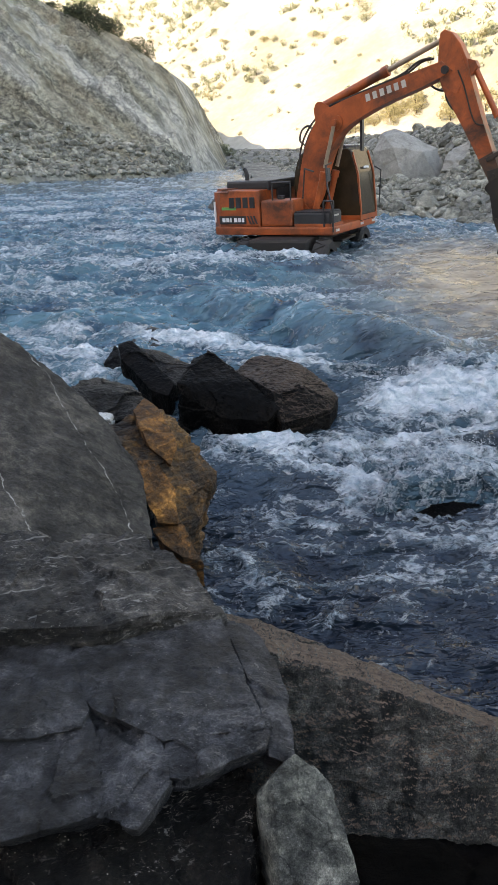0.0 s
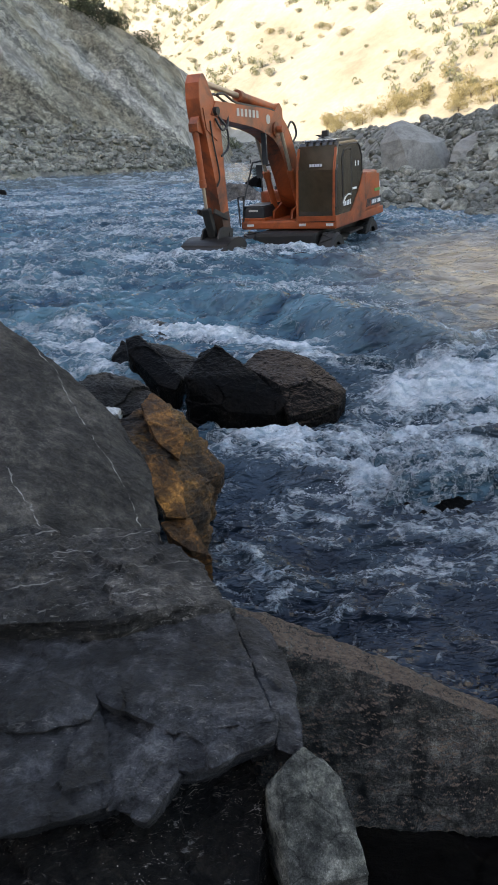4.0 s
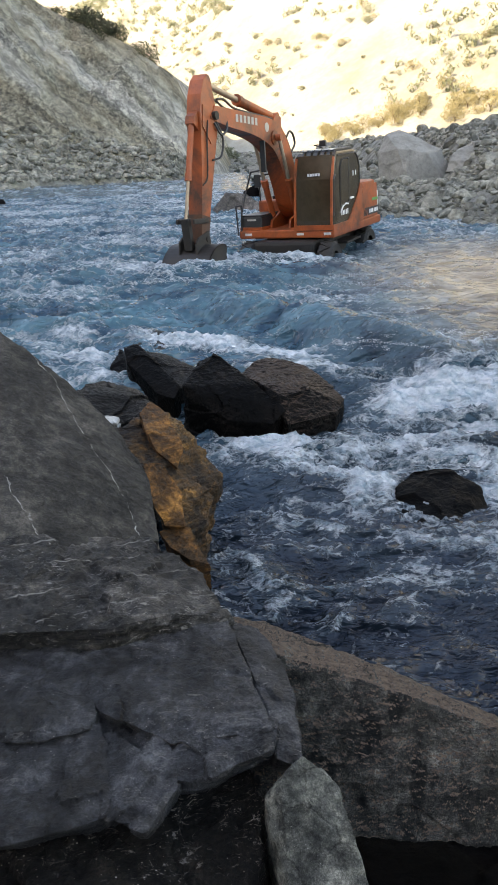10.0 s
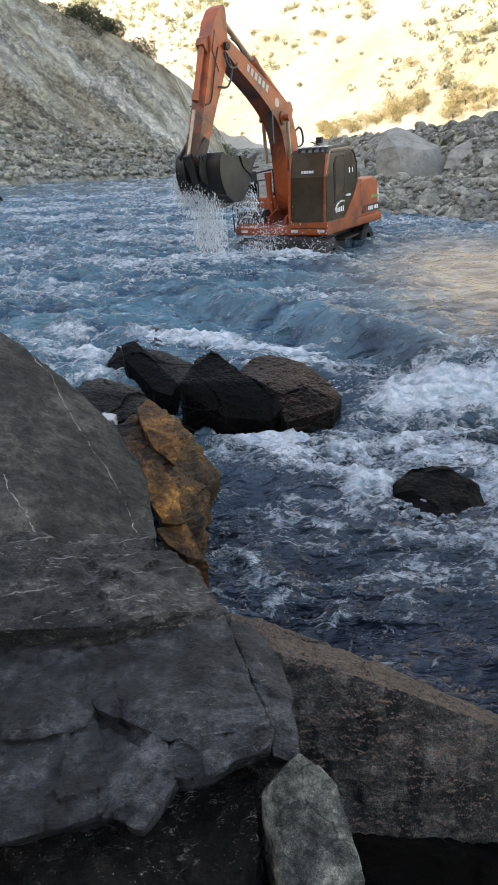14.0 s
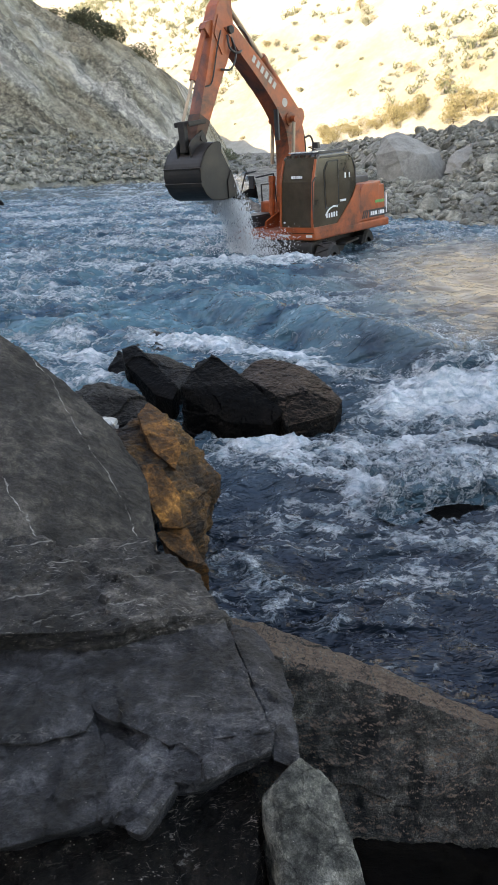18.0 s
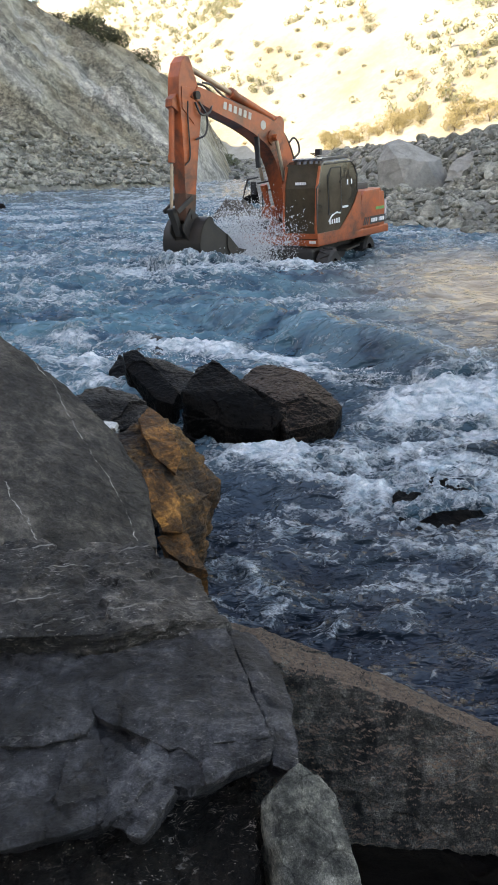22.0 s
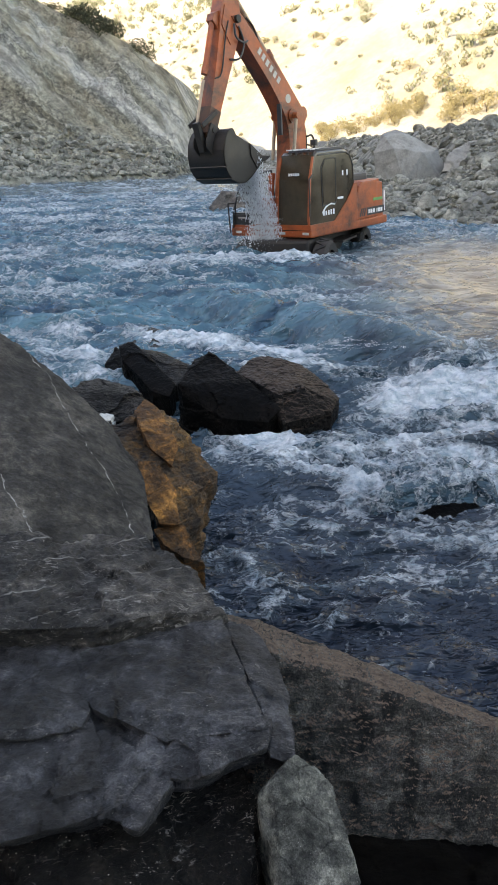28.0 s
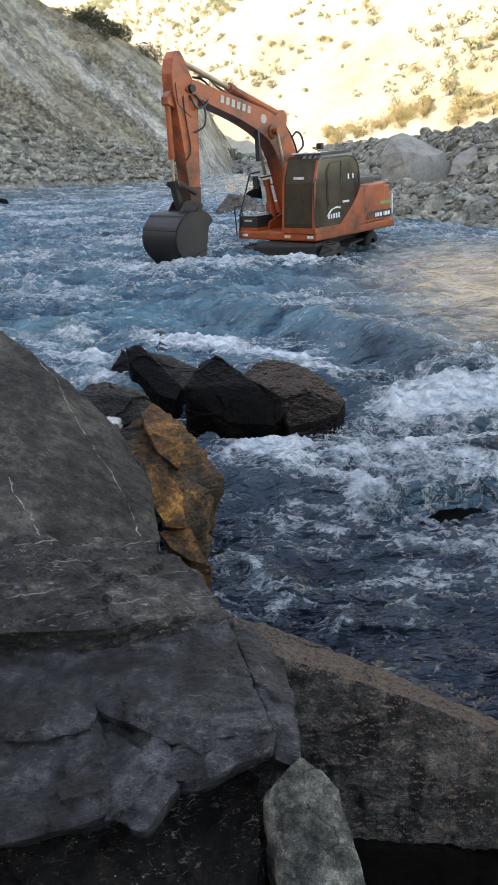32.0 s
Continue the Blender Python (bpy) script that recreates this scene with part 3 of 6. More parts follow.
def right_z(x, y):
    d = right_d(x, y)
    p = xyz(x, y)
    z = np.where(d < 0, d * 0.3, 0.05 + d * 0.3)
    lim = 1.0 + 2.2 * smooth01(x, 8.3, 11.2) + 0.4 * gnoise(p * 0.2) - 0.5 * smooth01(y, 40, 60)
    z = np.minimum(z, lim) + 0.12 * fbm(p * 1.5, 4)
    return np.where(d < -2, -1.2, np.maximum(z, -1.2)) - 0.12


bank = grid_mesh("river_bank", np.linspace(1, 70, 240), np.concatenate([np.linspace(8, 40, 200)[:-1], np.linspace(40, 105, 70)]), right_z, M_SCREE)
tagged(bank, "grey gravel bank heaped with stones", "bank", kind="structure")


def bar_z(x, y):
    return 0.2 + 1.5 * smooth01(y, 88, 112) * smooth01(x, -14, -4) + 0.35 * fbm(xyz(x, y) * 0.35, 4) - 0.6 * (y < 84)


bar = grid_mesh("gravel_bar", np.linspace(-16, 45, 120), np.linspace(80, 150, 90), bar_z, M_SCREE)
tagged(bar, "low gravel bar across the head of the river", "gravel bar", kind="structure")

UPHILL = np.array([0.755, 0.656])
HILL_BASE = np.array([45.0, 80.0])


def hill_z(x, y):
    u = (x - HILL_BASE[0]) * UPHILL[0] + (y - HILL_BASE[1]) * UPHILL[1]
    p = xyz(x, y)
    z = 1.5 + np.where(u > 0, u * 0.74, u * 0.5)
    z += smooth01(u, 2, 30) * 9 * fbm(p * 0.02 + 3, 4) + smooth01(u, 0, 5) * 1.2 * fbm(p * 0.15, 3)
    cap = 64 + 6 * gnoise(p * 0.02) + 0.5 * np.clip(x + 70, 0, 400)
    return np.maximum(np.minimum(z, cap), -3)


hill = grid_mesh("hillside", np.linspace(-190, 260, 200), np.linspace(60, 520, 200), hill_z, M_HILL)
tagged(hill, "sunlit pale dry hillside dotted with shrubs", "hillside", kind="structure")


def ridge_z(x, y):
    w = x * 0.755 + y * 0.656
    z = 152 - np.abs(w + 225) * 0.8 + 5 * fbm(xyz(x, y) * 0.02, 4)
    return np.where(w > -20, -3, np.maximum(z, -3))


ridge = grid_mesh("shading_ridge", np.linspace(-900, 700, 170), np.linspace(-900, 700, 170), ridge_z, M_CLIFF)
tagged(ridge, "steep mountain side that shades the river", "mountain", kind="structure")

# the ground that all lies on, out to the horizon
ground = grid_mesh("ground", np.linspace(-2500, 2500, 40), np.linspace(-2500, 2500, 40), lambda x, y: -3.5 + 0 * x, M_SCREE)
tagged(ground, "grey stony valley floor", "ground", kind="structure")


def near_bank_z(x, y):
    edge = 1.0 - 0.15 * x - 0.5 * smooth01(x, 2, 5) * (x - 2)
    d = edge - y + 0.12 * gnoise(xyz(x, y) * 1.3)
    return -1.4 + 2.15 * smooth01(d, -0.12, 0.35) + 0.05 * np.clip(d, 0, 20) + 0.1 * fbm(xyz(x, y) * 0.9, 5)


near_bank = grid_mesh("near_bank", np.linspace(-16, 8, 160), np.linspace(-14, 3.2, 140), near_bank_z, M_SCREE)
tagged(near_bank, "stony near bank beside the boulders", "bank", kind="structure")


# ---- river ----
def river_level(x, y):
    return -0.06 - 0.46 * (1 - smooth01(y + 0.1 * x, 6.6, 9.2))


# broken water: x, y, radius along x, along y, strength
FOAM_DROP = [
    (-0.2, 6.8, 0.35, 0.25, 0.6), (0.35, 6.6, 0.5, 0.2, 0.6), (0.9, 6.75, 0.5, 0.2, 0.7), (1.5, 7.0, 0.8, 0.25, 0.75), (2.8, 7.5, 1.2, 0.4, 1.0),
    (2.1, 6.55, 0.5, 0.2, 0.85), (3.6, 7.1, 0.9, 0.3, 0.85), (1.3, 8.35, 0.5, 0.18, 0.6), (0.5, 8.5, 0.9, 0.14, 0.6), (2.8, 8.5, 1.0, 0.3, 1.0),
    (4.0, 8.9, 1.2, 0.3, 0.6), (1.2, 6.1, 0.16, 0.4, 0.75), (1.65, 6.45, 0.5, 0.12, 0.85)]
FOAM_POOL = [
    (2.3, 5.9, 0.22, 0.5, 0.8), (1.75, 5.9, 0.5, 0.35, 0.45), (1.5, 5.5, 0.25, 0.15, 0.6), (2.4, 5.2, 0.6, 0.35, 0.6), (-1.2, 7.5, 0.5, 0.3, 0.5),
    (-1.9, 8.6, 0.5, 0.3, 0.55), (0.9, 5.7, 0.8, 0.25, 0.3), (1.4, 4.6, 0.9, 0.3, 0.26), (0.3, 5.6, 0.25, 0.5, 0.4), (0.4, 16.6, 2.4, 0.5, 0.8),
    (2.3, 17.2, 1.5, 0.35, 0.55), (-1.5, 15.4, 1.6, 0.6, 0.75), (-2.0, 18.5, 2.0, 0.6, 0.45)]
FOAM_UPSTREAM = [
    (-2.0, 26, 3.0, 2.5, 0.4), (-4.5, 21, 2.0, 0.5, 0.45), (-8, 34, 4.0, 2.0, 0.5), (-3, 40, 3.0, 5.0, 0.5), (-6, 52, 5.0, 7.0, 0.5),
    (-3, 70, 3.5, 10.0, 0.5), (-11, 46, 3.0, 2.0, 0.5), (-2.5, 10.5, 0.8, 0.3, 0.4), (4.6, 10.0, 1.5, 0.25, 0.4), (0.9, 9.6, 0.8, 0.15, 0.4)]
FOAM_SPOTS = FOAM_DROP + FOAM_POOL + FOAM_UPSTREAM


def along(x, y, a, b, wide):
    """1 on the line from a to b, falling off to its sides and ends."""
    d = np.array(b) - np.array(a)
    L = math.hypot(*d)
    t = ((x - a[0]) * d[0] + (y - a[1]) * d[1]) / L
    s = ((y - a[1]) * d[0] - (x - a[0]) * d[1]) / L
    return np.exp(-(s / wide) ** 2) * smooth01(t, -0.5, 0.6) * (1 - smooth01(t, L - 0.6, L + 0.5))


# lines of broken water: from, to, half width, strength
FOAM_LINES = [
    ((-1.4, 10.4), (0.9, 9.1), 0.28, 0.75), ((1.4, 7.6), (4.6, 8.3), 0.36, 1.0), ((2.3, 9.3), (5.2, 9.7), 0.32, 0.65), ((-0.3, 6.9), (1.4, 6.75), 0.24, 0.8),
    ((0.2, 6.4), (1.2, 6.2), 0.2, 0.62), ((0.95, 6.7), (1.15, 5.6), 0.14, 0.7), ((1.1, 6.6), (2.5, 6.6), 0.2, 0.85), ((2.2, 6.3), (2.45, 4.9), 0.2, 0.85), ((-2.8, 9.7), (-1.5, 9.0), 0.22, 0.6),
    ((-0.75, 7.2), (-0.35, 6.0), 0.16, 0.6), ((-0.3, 5.3), (0.15, 4.5), 0.09, 0.42), ((1.2, 5.2), (2.3, 4.7), 0.12, 0.45), ((0.2, 5.5), (1.0, 5.1), 0.12, 0.34),
    ((-4.6, 11.2), (-2.2, 10.4), 0.2, 0.45), ((-0.9, 17.2), (2.2, 17.3), 0.45, 0.85), ((0.2, 16.2), (2.8, 16.6), 0.3, 0.5), ((-4.2, 14.2), (-2.4, 13.7), 0.3, 0.3), ((-5.2, 21.5), (-3.0, 20.6), 0.5, 0.32)]


def foam_at(x, y):
    f = np.zeros(len(x))
    w = 0.5 * gnoise(xyz(x * 0.9, y * 0.9, 2.0))
    for cx, cy, rx, ry, s in FOAM_SPOTS:
        q = np.exp(-(((x - cx) / rx) ** 2 + ((y - cy) / ry) ** 2) * (1 + w))
        f = np.maximum(f, (0.8 - 0.5 * smooth01(y, 9, 13)) * s * q)
    wx, wy = x + 0.3 * gnoise(xyz(x * 1.3, y * 1.3, 6.0)), y + 0.3 * gnoise(xyz(x * 1.3, y * 1.3, 9.0))
    for a, b, wide, s in FOAM_LINES:
        f = np.maximum(f, s * along(wx, wy, a, b, wide))
    f = f * np.clip(0.9 + 1.1 * fbm(xyz(x * 2.2, y * 3.6, 4.0), 4, 0.62), 0.2, 1.35)
    return np.maximum(f, 0.04)


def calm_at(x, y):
    """The smooth tongue of water off the right bank; places the painted hill reflection."""
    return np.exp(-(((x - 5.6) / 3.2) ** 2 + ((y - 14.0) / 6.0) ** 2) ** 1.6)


def chop_at(p):
    """Sharp-crested chop, its domain bent so that no two crests are alike; also the bent points."""
    warp = p + 0.35 * np.stack([gnoise(p * 0.7 + 3), gnoise(p * 0.7 + 8), 0 * p[:, 0]], 1)
    return fbm(warp * (0.85, 1.9, 1) + 6, 4, 0.52, True), warp


def river_z(x, y):
    p = xyz(x, y)
    near = 1 - smooth01(y, 14, 45)
    f = foam_at(x, y)
    chop, warp = chop_at(p)
    flat = 1 - 0.8 * calm_at(x, y)
    z = river_level(x, y) + 0.1 * fbm(p * (0.45, 0.8, 1) + 2, 3) + 0.13 * gnoise(warp * (0.8, 1.6, 1) + 11) * (1 - smooth01(y, 13, 22))
    z = z + flat * (0.13 + 0.14 * f + 0.2 * smooth01(y, 9, 14)) * (chop - 0.3)
    z = z + flat * near * (0.055 + 0.09 * f) * (fbm(warp * (3.0, 6.2, 1) + 1, 4, 0.6, True) - 0.3)
    # the glassy wave that slants across the rapids, its trough, and the waves left of it
    z = z + 0.26 * along(x, y, (-0.9, 12.8), (2.4, 8.9), 0.42) - 0.12 * along(x, y, (-0.9, 11.8), (2.2, 8.0), 0.4)
    z = z + 0.2 * along(x, y, (-4.2, 11.6), (-1.6, 10.6), 0.3) - 0.14 * along(x, y, (-4.0, 10.8), (-1.5, 9.9), 0.35)
    z = z + 0.12 * along(x, y, (1.4, 7.7), (4.2, 8.6), 0.3) - 0.12 * along(x, y, (1.2, 7.0), (4.2, 7.6), 0.3)
    bumps = ((-0.05, 6.95, 0.6, 0.35, 0.15), (2.9, 18.6, 1.7, 2.2, -0.16), (-1.0, 15.3, 1.8, 1.0, 0.26), (2.3, 6.9, 1.4, 0.35, 0.16), (1.7, 5.4, 0.6, 0.3, -0.08),
             (0.25, 6.5, 0.5, 0.2, 0.1), (0.7, 6.1, 0.4, 0.2, 0.08), (2.3, 5.3, 0.3, 0.25, 0.14))
    for cx, cy, rx, ry, h in bumps:
        z = z + h * np.exp(-(((x - cx) / rx) ** 2 + ((y - cy) / ry) ** 2))
    return z


def whitecaps(x, y):
    """Foam: the broken water, and small caps on the chop's crests."""
    p = xyz(x, y)
    chop, warp = chop_at(p)
    cap = smooth01(chop, 0.42, 0.72) * smooth01(gnoise(p * 0.4 + 9), -0.45, 0.35)
    far = smooth01(y, 8, 12)
    f = foam_at(x, y) + (0.18 + 0.2 * far) * cap
    return np.clip(f * (1 - 0.9 * calm_at(x, y)) * (1 - 0.8 * along(x, y, (-0.9, 12.5), (2.3, 8.7), 0.4)), 0, 1)


def river_mesh():
    """One sheet of water whose cells grow with the distance from the near bank."""
    ys = [-12.0]
    while ys[-1] < 150:
        y = ys[-1]
        ys.append(y + (0.5 if y < 1.2 else 0.0036 * (y + 1) if y < 45 else 1.5))
    ys = np.array(ys)
    width = np.maximum(ys + 1, 2.2)[:, None]
    u = np.linspace(-0.42, 0.44, 440)[None]
    w = np.linspace(0, 1, 22)[1:][None] ** 2.5
    mid = u * width
    left = mid[:, :1] + (-np.maximum(70, width) - mid[:, :1]) * w[:, ::-1]
    right = mid[:, -1:] + (np.maximum(30, width) - mid[:, -1:]) * w
    X = np.concatenate([left, mid, right], 1)
    ny, nx = X.shape
    x, y = X.ravel(), np.repeat(ys, nx)
    z = river_z(x, y)
    idx = np.arange(nx * ny).reshape(ny, nx)
    quads = np.stack([idx[:-1, :-1], idx[:-1, 1:], idx[1:, 1:], idx[1:, :-1]], -1).reshape(-1, 4)
    me = bpy.data.meshes.new("river")
    me.from_pydata(np.stack([x, y, z], 1).tolist(), [], quads.tolist())
    me.materials.append(M_WATER)
    me.polygons.foreach_set("use_smooth", [True] * len(me.polygons))
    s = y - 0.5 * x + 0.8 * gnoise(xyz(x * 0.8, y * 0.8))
    # share of pale teal over dark navy: little in the near pool, much upstream
    for key, value in (("foam", whitecaps(x, y)), ("paleness", 0.12 + 0.88 * smooth01(s, 5.0, 11.0)), ("calm", calm_at(x, y))):
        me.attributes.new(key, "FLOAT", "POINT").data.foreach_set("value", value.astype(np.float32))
    return me


river = tagged(new("river", river_mesh()), "fast blue-grey mountain river with white foam", "river", kind="structure")


# ---- boulders on the near bank ----
def boulder(name, pts, cuts, amp, seed, mat, label, freq=1.5, facets=0.5, drop=None, cells=46, rough=0.0, strata=0.0, soft=True):
    pts = [Vector(q) for q in pts]
    if drop is not None:
        cx = sum((q.x for q in pts)) / len(pts)
        cy = sum((q.y for q in pts)) / len(pts)
        pts += [Vector((cx + (q.x - cx) * 0.9, cy + (q.y - cy) * 0.9 + drop[1], drop[0])) for q in pts]
    c = sum(pts, Vector()) / len(pts)
    bm = rock_bm([q - c for q in pts], cuts, amp, seed, freq, facets, 0, cells, rough, strata)
    ob = part(name, bm, mat, None, smooth=soft)
    ob.location = c
    return tagged(ob, label, "boulder")


boulder("boulder", [(-2.3, 4.6, 1.34), (-1.52, 4.6, 1.39), (-1.32, 4.55, 1.26), (-1.06, 4.4, 1.07), (-0.79, 4.2, 0.87), (-0.58, 3.9, 0.7),
                    (-0.45, 3.3, 0.59), (-1.06, 2.75, 0.83), (-1.55, 2.7, 0.88), (-0.76, 3.0, 0.74), (-2.6, 3.4, 1.2)],
        8, 0.03, 1, M_SLAB, "smooth olive-grey sloping boulder with thin pale veins", drop=(-0.9, 0.1), facets=0.25, freq=2.0, rough=0.012)

def blocky(mats, label, pieces, cuts, amp, seed, freq=3.0, facets=0.5, cells=24, rough=0.0, strata=0.0):
    """A boulder that has split along its joints: several angular blocks of one rock in one mesh."""
    every = [Vector(q) for piece in pieces for q in piece[1]]
    c = sum(every, Vector()) / len(every)
    verts, faces, slots = [], [], []
    for i, (slot, pts, *k) in enumerate(pieces):
        k = k[0] if k else 1.0
        bm = rock_bm([Vector(q) - c for q in pts], cuts, amp * k, seed + 3 * i, freq, facets, 0, cells, rough * k, strata * k * k)
        bmesh.ops.recalc_face_normals(bm, faces=bm.faces)
        bm.verts.index_update()
        n = len(verts)
        verts += [v.co[:] for v in bm.verts]
        faces += [[n + v.index for v in f.verts] for f in bm.faces]
        slots += [slot] * len(bm.faces)
        bm.free()
    me = bpy.data.meshes.new("boulder")
    me.from_pydata(verts, [], faces)
    for m in mats:
        me.materials.append(m)
    me.polygons.foreach_set("material_index", slots)
    ob = new("boulder", me)
    ob.location = c
    return tagged(ob, label, "boulder")


blocky([M_NEAR, M_FACE], 'dark blue-grey cracked boulder with white mineral streaks', [
    (0, [(-1.72, 2.9, 0.85), (-1.1, 2.9, 0.84), (-0.49, 3.15, 0.69), (-0.3, 2.9, 0.71), (-0.14, 2.6, 0.7), (-1.2, 2.24, 0.81), (-0.7, 2.27, 0.8), (-0.5, 2.29, 0.79), (-0.31, 2.39, 0.77), (-0.1, 2.48, 0.69), (-1.2, 2.26, 0.65), (-0.7, 2.29, 0.64), (-0.5, 2.31, 0.63), (-0.31, 2.41, 0.61), (-0.1, 2.5, 0.53)], 1.8),
    (1, [(-1.33, 2.53, 0.73), (-0.74, 2.49, 0.71), (-0.52, 1.94, 0.71), (-0.53, 1.87, 0.71), (-0.69, 1.84, 0.7), (-1.06, 1.84, 0.72), (-1.29, 2.67, 0.42), (-0.75, 2.64, 0.42), (-0.54, 2.13, 0.42), (-0.55, 2.07, 0.42), (-0.7, 2.04, 0.42), (-1.04, 2.04, 0.42)]),
    (1, [(-1.09, 1.92, 0.7), (-0.71, 1.92, 0.69), (-0.52, 1.95, 0.69), (-0.47, 1.82, 0.68), (-0.43, 1.58, 0.66), (-0.48, 1.56, 0.66), (-0.7, 1.5, 0.66), (-0.92, 1.47, 0.67), (-1.06, 2.08, 0.42), (-0.71, 2.08, 0.42), (-0.53, 2.11, 0.42), (-0.49, 1.99, 0.42), (-0.45, 1.77, 0.42), (-0.49, 1.75, 0.42), (-0.7, 1.7, 0.42), (-0.9, 1.67, 0.42)]),
    (1, [(-0.74, 2.5, 0.71), (-0.33, 2.59, 0.7), (-0.11, 2.5, 0.68), (-0.01, 2.03, 0.7), (0.05, 1.85, 0.7), (-0.26, 1.82, 0.69), (-0.33, 1.92, 0.71), (-0.51, 1.96, 0.71), (-0.7, 2.65, 0.42), (-0.33, 2.73, 0.42), (-0.12, 2.65, 0.42), (-0.03, 2.22, 0.42), (0.02, 2.05, 0.42), (-0.26, 2.03, 0.42), (-0.33, 2.12, 0.42), (-0.49, 2.15, 0.42)]),
    (1, [(-0.34, 1.91, 0.69), (0.06, 1.89, 0.69), (0.04, 1.79, 0.68), (-0.2, 1.69, 0.66), (-0.34, 1.71, 0.67), (-0.33, 2.08, 0.42), (0.04, 2.06, 0.42), (0.02, 1.97, 0.42), (-0.2, 1.88, 0.42), (-0.33, 1.9, 0.42)]),
    (1, [(-0.48, 1.87, 0.68), (-0.29, 1.9, 0.69), (-0.24, 1.68, 0.66), (-0.32, 1.54, 0.65), (-0.42, 1.57, 0.66), (-0.47, 2.04, 0.42), (-0.29, 2.06, 0.42), (-0.25, 1.86, 0.42), (-0.32, 1.73, 0.42), (-0.41, 1.76, 0.42)]),
    (1, [(-0.09, 2.48, 0.67), (0.02, 2.51, 0.62), (0.09, 2.34, 0.62), (0.13, 2.05, 0.64), (0.15, 1.85, 0.67), (0.13, 1.76, 0.64), (0.06, 1.77, 0.66), (0.06, 1.88, 0.68), (0.02, 2.05, 0.68), (-0.08, 2.63, 0.42), (0.02, 2.66, 0.42), (0.09, 2.5, 0.42), (0.12, 2.23, 0.42), (0.14, 2.05, 0.42), (0.12, 1.97, 0.42), (0.06, 1.97, 0.42), (0.06, 2.08, 0.42), (0.02, 2.23, 0.42)]),
    (1, [(-0.61, 2.05, 0.66), (-0.28, 2.05, 0.66), (-0.25, 1.82, 0.65), (-0.55, 1.83, 0.65), (-0.59, 2.22, 0.42), (-0.29, 2.22, 0.42), (-0.26, 2.01, 0.42), (-0.54, 2.02, 0.42)])], 6, 0.02, 2, freq=4.0, facets=0.6, cells=26, rough=0.012, strata=0.006)
blocky([M_UNDER_SHADE], 'rough rock with pale lichen below a boulder, shade of the gap painted dark', [
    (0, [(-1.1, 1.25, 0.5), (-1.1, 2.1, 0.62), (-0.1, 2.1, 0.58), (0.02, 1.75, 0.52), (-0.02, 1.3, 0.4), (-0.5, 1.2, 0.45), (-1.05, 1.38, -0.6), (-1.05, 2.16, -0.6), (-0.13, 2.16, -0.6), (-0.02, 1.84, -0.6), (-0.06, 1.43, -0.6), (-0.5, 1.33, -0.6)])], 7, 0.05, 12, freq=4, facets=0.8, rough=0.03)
# Filler rock for the hollow; its blackness is painted shadow.
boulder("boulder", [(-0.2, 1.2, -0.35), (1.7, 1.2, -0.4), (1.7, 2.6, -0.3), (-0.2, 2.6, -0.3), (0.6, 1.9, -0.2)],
        6, 0.05, 13, M_HOLLOW_SHADE, "rock in the hollow under a stone block, coloured black for its shadow", drop=(-1.2, 0.0), facets=0.8, freq=3)
boulder("boulder", [(-0.13, 2.75, 0.51), (0.07, 2.75, 0.46), (0.58, 2.55, 0.32), (1.02, 2.4, 0.2), (1.48, 2.35, -0.01), (-0.03, 2.45, 0.58), (0.53, 2.3, 0.45),
                    (0.94, 2.2, 0.33), (1.33, 2.1, 0.19), (0.01, 2.1, 0.05), (0.3, 2.0, 0.06), (0.91, 2.05, 0.03), (1.29, 1.95, 0.0)],
        8, 0.024, 3, M_BLOCK, "grey banded stone block with a worn brown ledge", facets=0.3, freq=3.5, rough=0.018, strata=0.006, soft=False)
blocky([M_PALE], 'small pale grey lichen-spotted stone', [
    (0, [(0.02, 1.69, 0.6), (0.07, 1.69, 0.66), (0.14, 1.77, 0.66), (0.19, 1.76, 0.62), (0.24, 1.72, 0.59), (0.25, 1.66, 0.55), (0.26, 1.6, 0.5), (0.3, 1.5, 0.46), (0.08, 1.45, 0.47), (0.04, 1.61, 0.52), (0.03, 1.79, 0.1), (0.08, 1.79, 0.1), (0.14, 1.86, 0.1), (0.19, 1.85, 0.1), (0.23, 1.81, 0.1), (0.24, 1.76, 0.1), (0.25, 1.7, 0.1), (0.29, 1.61, 0.1), (0.09, 1.57, 0.1), (0.05, 1.71, 0.1)])], 6, 0.015, 4, freq=5, facets=0.5, rough=0.01)
